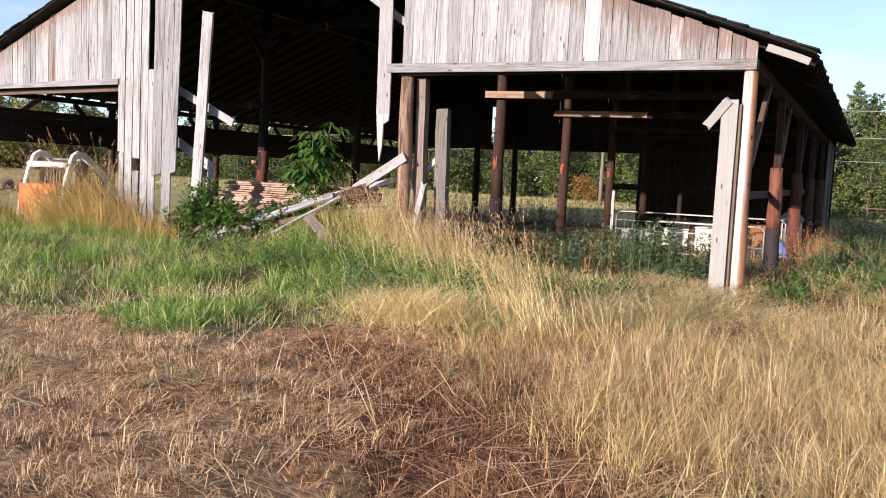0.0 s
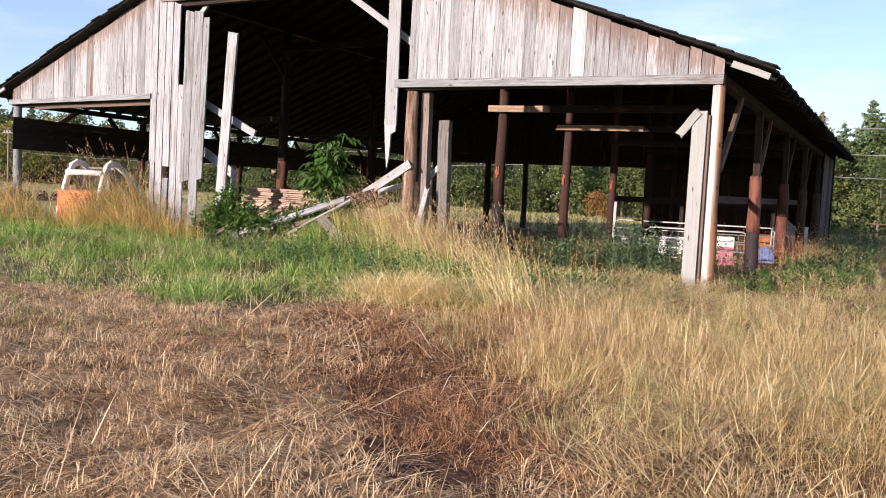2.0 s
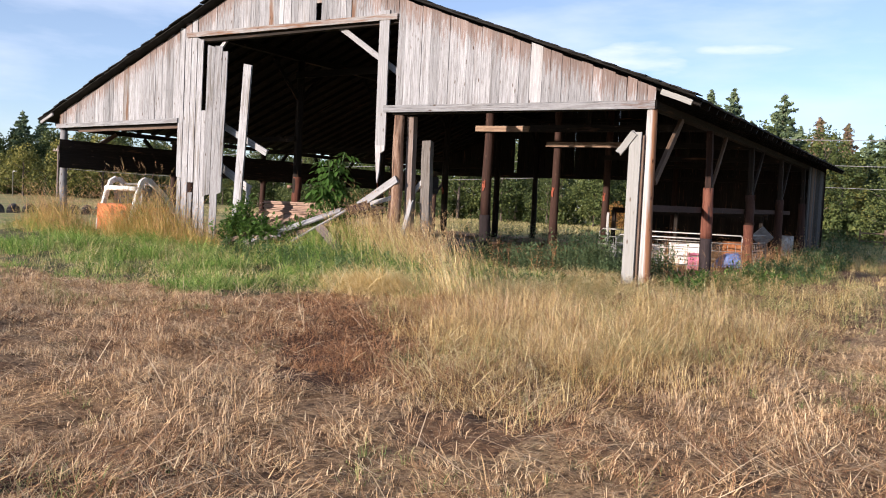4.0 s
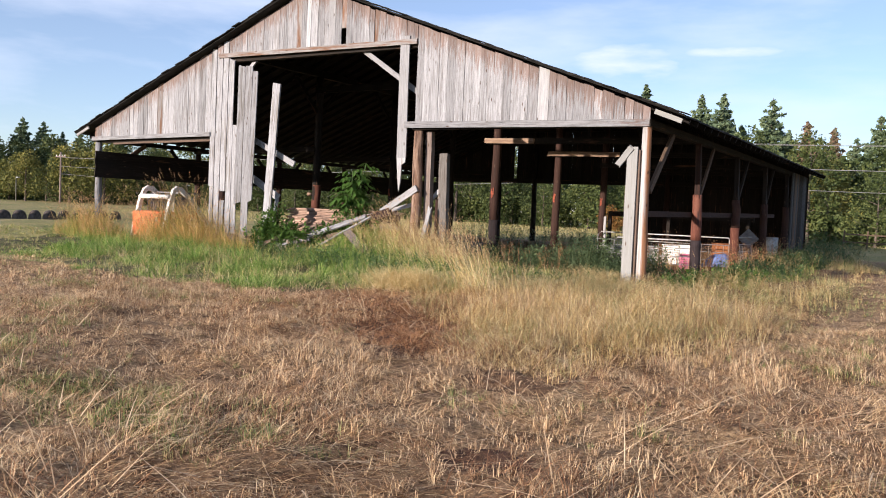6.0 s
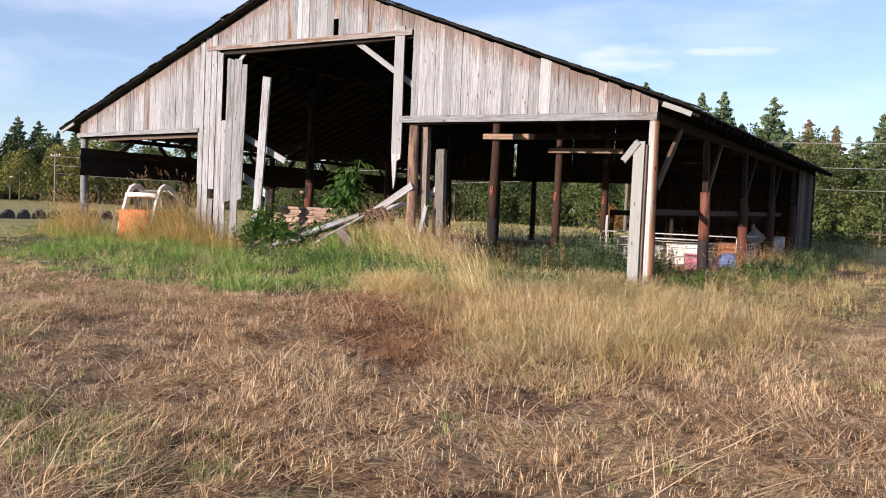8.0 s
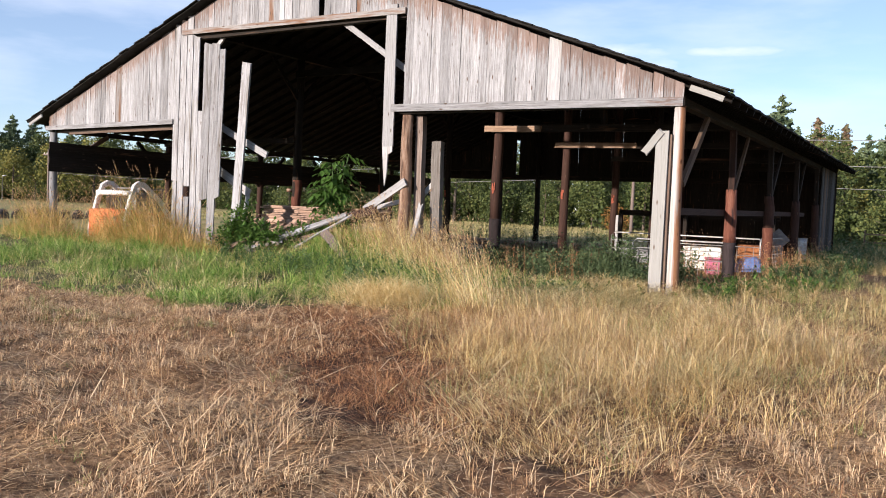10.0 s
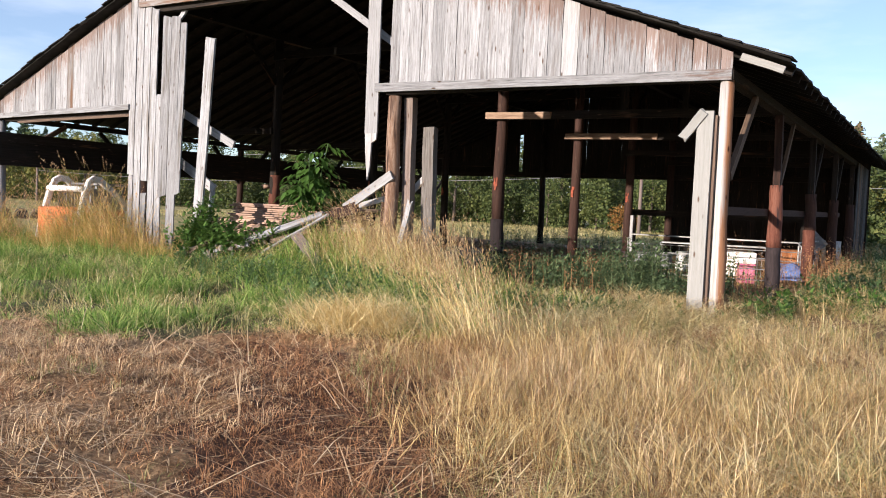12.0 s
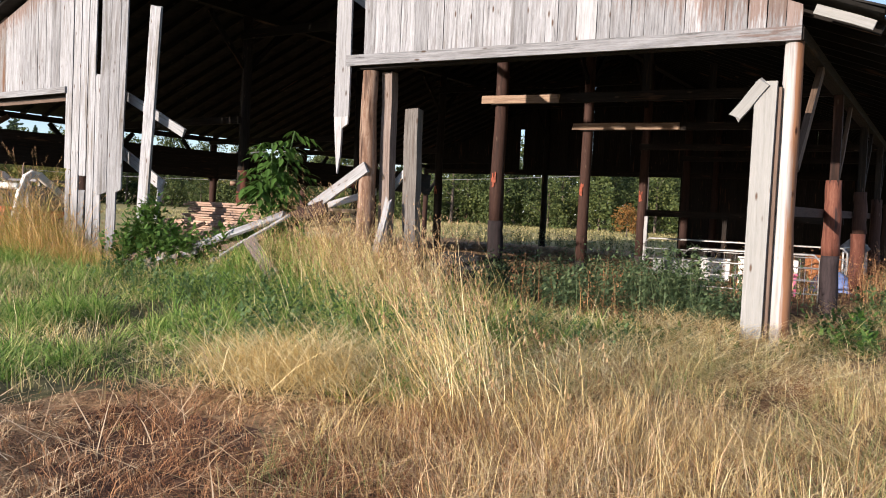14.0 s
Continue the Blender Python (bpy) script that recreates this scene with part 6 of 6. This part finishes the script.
    # sunlit hay meadow beyond the barn
    x, y = scatter(g, 5200, -62, 2, 23, 68, lambda x, y: 0.35 + 0.65 * vnoise(x, y, 3.0, 98))
    k = len(x)
    stand_of("hay_meadow", [tussocks(g, x, y, 8, np.full(k, 0.6), g.uniform(0.16, 0.32, k), 0.05, (0.1, 0.9), (0.2, 1.2))], G_HAY, "pale sunlit hay meadow beyond the barn", "grass")
    # rank green growth at the barn's foot
    out = []
    for cx, cy, sx, sy, n, hh in ((-12.5, -1.1, 1.8, 0.5, 60, 0.7), (-9.5, -1.5, 1.6, 0.4, 50, 0.42), (-5.2, -1.4, 1.2, 0.8, 80, 0.95), (-7.4, -1.8, 1.2, 0.5, 50, 0.5), (-4.2, -3.0, 1.0, 0.7, 60, 0.8), (-3.0, -2.2, 0.8, 0.8, 40, 0.65), (-15.5, -1.5, 2.0, 0.5, 80, 0.45), (-17.6, -0.9, 1.4, 0.5, 70, 0.8), (-13.8, -0.8, 0.8, 0.4, 40, 0.9), (1.5, 8.0, 0.7, 4.0, 60, 0.5), (1.7, 16.0, 0.9, 4.0, 60, 0.7)):
        x, y = g.normal(cx, sx * 0.6, n), g.normal(cy, sy * 0.6, n)
        out.append(domes(g, x, y, 40, g.uniform(0.12, 0.24, n), hh * g.uniform(0.5, 1.2, n), 0.006))
    stand_of("rank_grass", out, G_GREEN, "rank green grass at the barn's foot", "grass")
    # hay-coloured grass lodged down the bank, and dry stems nodding over the green
    n = 2400
    x, y = g.normal(-2.65, 0.42, n), g.normal(-4.95, 0.26, n)
    out = [long_blades(x, y, g.uniform(0.25, 0.65, n), g.uniform(0.004, 0.007, n), g.uniform(0.5, 1.4, n), g.uniform(0.2, 1.0, n), g, face=g.normal(-1.1, 1.0, n), z=gh(x, y) + g.uniform(0, 0.24, n))]
    x, y = scatter(g, 11000, -5.2, -0.2, -5.2, -0.5, lambda x, y: smooth(0.5, 0.66, vnoise(x, y, 1.1, 95)) * greenness(x, y) * smooth(-5.2, -3.4, x))
    k = len(x)
    out.append(swath(g, x, y, g.uniform(0.15, 0.5, k), g.uniform(0.003, 0.006, k), 0.25))
    x, y = scatter(g, 4200, -13.5, 0.3, -6.5, 0.3, lambda x, y: greenness(x, y) * (0.15 + 0.85 * smooth(0.42, 0.66, vnoise(x, y, 1.0, 96))) * (0.4 + 0.6 * smooth(-9, -4, x)))
    k = len(x)
    out.append(tussocks(g, x, y, 6, np.full(k, 0.12), g.uniform(0.25, 0.65, k), 0.0042, (0.25, 1.2), (0.4, 1.9), long_blades))
    x, y = scatter(g, 9000, -1.9, 1.3, -3.0, 0.1, lambda x, y: smooth(-1.9, -0.8, x) * (0.25 + 0.75 * smooth(0.35, 0.6, vnoise(x, y, 0.7, 99))))
    k = len(x)
    out.append(swath(g, x, y, g.uniform(0.15, 0.5, k), g.uniform(0.003, 0.006, k), 0.25))
    stand_of("lodged_grass", out, G_PALE, "bleached grass lodged on the bank", "grass")
    # brown grass lodged in the hollow before the right bay
    x, y = scatter(g, 16000, -3.2, 0.4, -3.2, 1.2, lambda x, y: smooth(0.3, 0.6, vnoise(x, y, 0.8, 97)) * smooth(-3.4, -2.2, x) * (1 - 0.9 * smooth(-2.0, -1.1, x) * smooth(0.2, -0.4, y)))
    k = len(x)
    stand_of("brown_grass", [swath(g, x, y, g.uniform(0.15, 0.45, k), g.uniform(0.003, 0.006, k), 0.2)], G_RUSSET, "brown dead grass lodged before the right bay", "grass")
    # tall seeding grass along the barn's foot, round the loader and on the heap
    spots = ((-18.6, -0.5, 1.0, 0.5, 2600, 1.0), (-17.6, -0.9, 0.8, 0.4, 2400, 0.9), (-16.4, -1.3, 1.0, 0.3, 1200, 0.45), (-14.6, -0.6, 0.9, 0.4, 4400, 1.25), (-13.7, -0.5, 0.5, 0.35, 3400, 1.45), (-12.9, -0.5, 0.6, 0.3, 2600, 1.0), (-11.9, -0.6, 0.6, 0.3, 1400, 0.65), (-11.0, -0.7, 0.7, 0.3, 900, 0.5), (-6.3, -0.6, 1.0, 0.6, 2800, 0.5), (-5.1, -0.7, 0.9, 0.7, 3200, 0.95), (-3.3, -1.7, 0.6, 0.5, 400, 0.65), (-4.2, -1.2, 0.8, 0.6, 800, 0.7), (1.2, 4.5, 0.6, 3.0, 1700, 0.5), (0.9, 10.5, 0.8, 3.0, 1900, 0.75), (1.6, 17.0, 1.0, 4.0, 2000, 0.85), (-1.2, 7.0, 0.8, 0.8, 300, 0.9), (-8.8, -1.2, 1.2, 0.4, 700, 0.35))
    out, red, seeds = [], [], []
    for cx, cy, sx, sy, n, hh in spots:
        n0 = n // (22 if cx < -10.5 else 12)
        x, y = g.normal(cx, sx * 0.6, n0), g.normal(cy, sy * 0.6, n0)
        to = red if cx < -10.5 else out
        to.append(tussocks(g, x, y, 12, np.full(n0, 0.07), hh * g.uniform(0.45, 1.1, n0), 0.0055 if cx < -10.5 else 0.004, (0.04, 0.6), (0.2, 1.7), long_blades))
        k = n // (14 if cx < -10.5 else 22)
        xs, ys = g.normal(cx, sx * 0.6, k), g.normal(cy, sy * 0.6, k)
        st, hd = seed_stems(g, xs, ys, hh * g.uniform(0.95, 1.75, k), g.uniform(0.03, 0.3, k), g.uniform(0.3, 1.7, k), g.normal(3.4, 1.5, k), 0.0095 if cx < -10.5 else 0.004, 9, 1.5 if cx < -10.5 else 1.0)
        to.append(st)
        seeds += hd
    for cx, cy, sx, sy, n, hh in ((-14.5, -0.5, 0.6, 0.3, 26, 1.25), (-13.6, -0.6, 0.5, 0.3, 26, 1.1), (-16.2, -1.3, 0.8, 0.25, 14, 0.4), (-18.3, -0.6, 0.8, 0.4, 26, 0.95), (-12.6, -0.7, 0.5, 0.25, 16, 0.8)):
        x, y = g.normal(cx, sx, n), g.normal(cy, sy, n)
        red.append(domes(g, x, y, 34, g.uniform(0.12, 0.25, n), hh * g.uniform(0.6, 1.15, n), 0.009, droop=(0.4, 1.5)))
    stand_of("red_gold_grass", red, G_REDGOLD, "tall reddish-gold grass round the loader and board feet", "grass")
    # ranks of long pale stems leaning over before the right bay
    pale = []
    for cx, cy, sx, sy, n, lo, hi in ((-1.75, -4.0, 0.14, 0.18, 60, 0.85, 1.5), (-1.4, -4.5, 0.18, 0.15, 50, 0.75, 1.35), (-2.2, -3.4, 0.4, 0.4, 36, 0.5, 1.0), (-3.0, -2.6, 0.6, 0.5, 40, 0.5, 0.9), (-0.9, -4.9, 0.4, 0.3, 60, 0.4, 0.9), (-4.9, -0.9, 0.8, 0.5, 120, 0.8, 1.4), (-6.1, -0.6, 0.7, 0.4, 56, 0.6, 1.15), (-3.7, -2.2, 0.6, 0.5, 110, 0.7, 1.25)):
        x, y = g.normal(cx, sx, n), g.normal(cy, sy, n)
        st, hd = seed_stems(g, x, y, g.uniform(lo, hi, n), np.abs(g.normal(0.3, 0.14, n)), g.uniform(0.0, 0.6, n), g.normal(3.5, 0.55, n), 0.0055, 10, 1.3)
        pale.append(st)
        seeds += hd
        x, y = g.normal(cx, sx, n), g.normal(cy, sy, n)
        pale.append(long_blades(x, y, g.uniform(0.3, 0.8, n) * hi, g.uniform(0.004, 0.008, n), np.abs(g.normal(0.35, 0.2, n)), g.uniform(0.3, 1.6, n), g, face=g.normal(3.5, 0.9, n)))
    stand_of("pale_leaning_grass", pale, G_PALE, "long pale grass stems leaning over before the right bay", "grass")
    stand_of("tall_seeding_grass", out, G_GOLD, "tall ripe grass along the foot of the barn", "grass")
    stand_of("seed_heads", seeds, G_SEED, "drooping ripe seed heads of the tall grass", "grass")
    # long broken stalks lying across the dark hollows
    x, y = scatter(g, 420, -3.2, 1.5, -8.6, -5.2, lambda x, y: 0.3 + 0.7 * bare(x, y))
    k = len(x)
    stand_of("fallen_stalks", [blades(x, y, g.uniform(0.4, 1.2, k), g.uniform(0.004, 0.008, k), g.uniform(1.3, 1.5, k), g.uniform(0, 0.12, k), g, gh(x, y) + g.uniform(0.02, 0.1, k), face=g.normal(-0.5, 0.9, k))], G_STRAW, "long broken stalks lying across the dark hollows", "straw")


plant_grass()


def leaf_bm(l, w):
    """One pointed leaf with a folded midrib, lying along y."""
    bm = bmesh.new()
    mid = [bm.verts.new((0, l * f, -0.06 * l * f * f)) for f in (0, 0.3, 0.65, 1.0)]
    le = [bm.verts.new((-w * k, l * f, 0.03 * l - 0.06 * l * f * f)) for f, k in ((0.3, 0.5), (0.65, 0.38))]
    ri = [bm.verts.new((w * k, l * f, 0.03 * l - 0.06 * l * f * f)) for f, k in ((0.3, 0.5), (0.65, 0.38))]
    for s in (le, ri):
        fs = ((mid[0], mid[1], s[0]), (mid[1], mid[2], s[1], s[0]), (mid[2], mid[3], s[1]))
        for f in fs:
            bm.faces.new(f)
    bmesh.ops.recalc_face_normals(bm, faces=bm.faces)
    return bm


def elder_shrub(x, y, z, h, label, seed=3):
    """A young elder: bent stems carrying drooping stalks of five to seven leaflets."""
    r = random.Random(seed)
    sh = thing("elder_shrub", label, "shrub", at=(x, y, z))
    src = leaf_bm(0.23, 0.1)
    me = bpy.data.meshes.new("leaf")
    src.to_mesh(me)
    src.free()
    me.materials.append(G_ELDER)
    stems = ((0.55, 0.1, 1.0), (0.3, -0.25, 0.9), (0.05, 0.15, 0.84), (-0.25, -0.1, 0.72), (-0.5, 0.1, 0.6), (0.4, 0.3, 0.7), (0.1, -0.35, 0.62))
    for sx, sy, f in stems:
        top = Vector((x + 0.75 * sx, y + sy, z + h * f))
        pts = [Vector((x, y, z)).lerp(top, q) + Vector((0, 0, 0.18 * math.sin(q * math.pi))) for q in (0, 0.25, 0.5, 0.75, 1.0)]
        part("stem", tube_bm(pts, 0.014, 5), G_WEED, sh)
        for k in range(10):
            q = 0.52 + 0.48 * k / 9
            p = Vector((x, y, z)).lerp(top, q) + Vector((0, 0, 0.18 * math.sin(q * math.pi)))
            b = k * 2.4 + r.uniform(-0.6, 0.6)
            st = Vector((math.cos(b), math.sin(b), 0.2))
            for n in range(4):
                c = p + st * (0.1 + 0.1 * n) + Vector((0, 0, -0.02 * n * n))
                for w in ((-1, 1) if n < 3 else (0,)):
                    m = Matrix.Translation(c) @ Matrix.Rotation(b - math.pi / 2 + w * 1.0, 4, "Z") @ Matrix.Rotation(radians(r.uniform(-55, -15)), 4, "X") @ Matrix.Scale(r.uniform(0.75, 1.15), 4)
                    placed("leaf", me, sh, "", m)


elder_shrub(-8.75, 1.0, gz(-8.75, 1.0), 2.42, "young elder shrub with drooping green leaves in the doorway")


def weed_patch(name, spots, mat, label, leaf, seed):
    rng = np.random.default_rng(seed)
    groups, stems = [], []
    for cx, cy, sx, sy, n, h in spots:
        x, y = rng.normal(cx, sx * 0.5, n), rng.normal(cy, sy * 0.5, n)
        hh = h * rng.uniform(0.5, 1.1, n)
        stems.append(blades(x, y, hh, np.full(n, 0.008), rng.uniform(0.0, 0.3, n), rng.uniform(0, 0.3, n), rng))
        for f in np.linspace(0.2, 1.0, 9):
            m = len(x)
            for k in range(2):
                groups.append(blades(x + rng.normal(0, 0.03, m), y + rng.normal(0, 0.03, m), leaf * rng.uniform(0.6, 1.3, m), leaf * 0.4 * rng.uniform(0.7, 1.2, m), rng.uniform(0.7, 1.5, m), rng.uniform(0, 0.6, m), rng, z=gh(x, y) + hh * f))
    stand_of(name, groups + stems, mat, label, "weeds")


weed_patch("nettles", ((-5.0, 3.4, 0.9, 0.6, 90, 0.75), (-3.6, 4.6, 1.2, 0.7, 110, 0.75), (-2.7, 0.9, 0.7, 0.7, 90, 0.6), (-1.5, 1.3, 0.8, 0.8, 190, 1.0), (-3.4, 1.9, 0.8, 0.9, 80, 0.6), (-0.9, 0.8, 0.5, 0.6, 60, 0.5), (-2.2, 3.2, 1.1, 0.9, 110, 0.7), (-4.3, 1.0, 0.6, 0.6, 50, 0.45), (-4.8, 6.5, 1.5, 1.5, 110, 0.6), (-0.9, 3.8, 0.5, 0.6, 60, 0.8), (-9.5, 18.5, 3.0, 1.5, 140, 0.8), (-14, 19, 3.0, 1.5, 120, 0.8)), G_BLUEWEED, "grey-green nettles crowding the barn's right bay", 0.085, 5)
weed_patch("bank_weeds", ((-3.9, -3.9, 0.8, 0.7, 50, 0.5), (-4.6, -2.6, 1.0, 0.8, 70, 0.55), (-2.9, -2.9, 0.8, 0.7, 50, 0.5), (-6.5, -2.4, 1.2, 0.8, 90, 0.45), (-2.0, -1.6, 0.8, 0.7, 60, 0.35), (-8.8, -1.8, 1.5, 0.6, 70, 0.4)), G_WEED, "leafy green weeds standing through the bank's grass", 0.075, 15)
weed_patch("dry_docks", ((-1.1, 5.0, 0.7, 0.5, 60, 1.1), (-0.4, 6.6, 0.4, 0.5, 40, 0.9), (0.3, 7.5, 0.4, 0.7, 50, 0.85), (0.5, 11.5, 0.5, 0.8, 40, 1.0), (-3.0, 2.4, 0.5, 0.5, 12, 0.9), (0.6, 8.6, 0.4, 0.5, 30, 0.8), (-2.2, 0.3, 0.25, 0.2, 14, 0.9), (-3.6, 0.8, 0.5, 0.4, 16, 0.8), (-7.4, 0.5, 0.6, 0.3, 16, 0.9)), G_RUSSET, "brown seeding dock stalks in the open side", 0.045, 9)
weed_patch("dock_leaves", ((0.45, 0.5, 0.5, 0.4, 26, 0.3), (0.6, 1.6, 0.6, 0.7, 34, 0.4), (1.3, 3.3, 0.7, 1.2, 40, 0.35), (-0.9, -0.6, 0.9, 0.6, 20, 0.2)), G_ELDER, "bright green low weeds at the corner post", 0.11, 6)
weed_patch("bramble", ((-10.55, -0.2, 0.5, 0.35, 90, 1.15), (-10.1, -0.4, 0.8, 0.35, 110, 0.75), (-9.4, -0.5, 0.9, 0.3, 100, 0.5), (-8.3, 0.0, 0.7, 0.3, 60, 0.5), (-7.6, -0.2, 0.6, 0.3, 40, 0.4)), G_ELDER, "dark green bramble climbing over the debris", 0.15, 7)
weed_patch("side_weeds", ((1.2, 6.0, 0.8, 2.0, 160, 0.45), (1.3, 12.0, 0.9, 3.0, 220, 0.6), (1.4, 18.0, 1.0, 3.0, 200, 0.8), (0.4, 22.3, 1.0, 0.8, 90, 1.1)), G_WEED, "rank weeds along the barn's open side", 0.1, 8)


def russet_patches():
    """Low reddish-brown grass laid over in the gaps of the golden stand."""
    g = np.random.default_rng(101)
    x, y = scatter(g, 42000, -3.0, 4.2, -9.8, -2.5, lambda x, y: goldness(x, y) * np.maximum(smooth(0.56, 0.36, 0.5 * vnoise(x, y, 0.5, 71) + 0.5 * vnoise(x, y, 1.5, 75)), 0.6 * smooth(0.4, -0.8, x)))
    k = len(x)
    stand_of("russet_grass", [swath(g, x, y, g.uniform(0.1, 0.4, k), g.uniform(0.0025, 0.0045, k), 0.12)], G_RUSSET, "reddish-brown grass laid over between the golden clumps", "grass")


russet_patches()
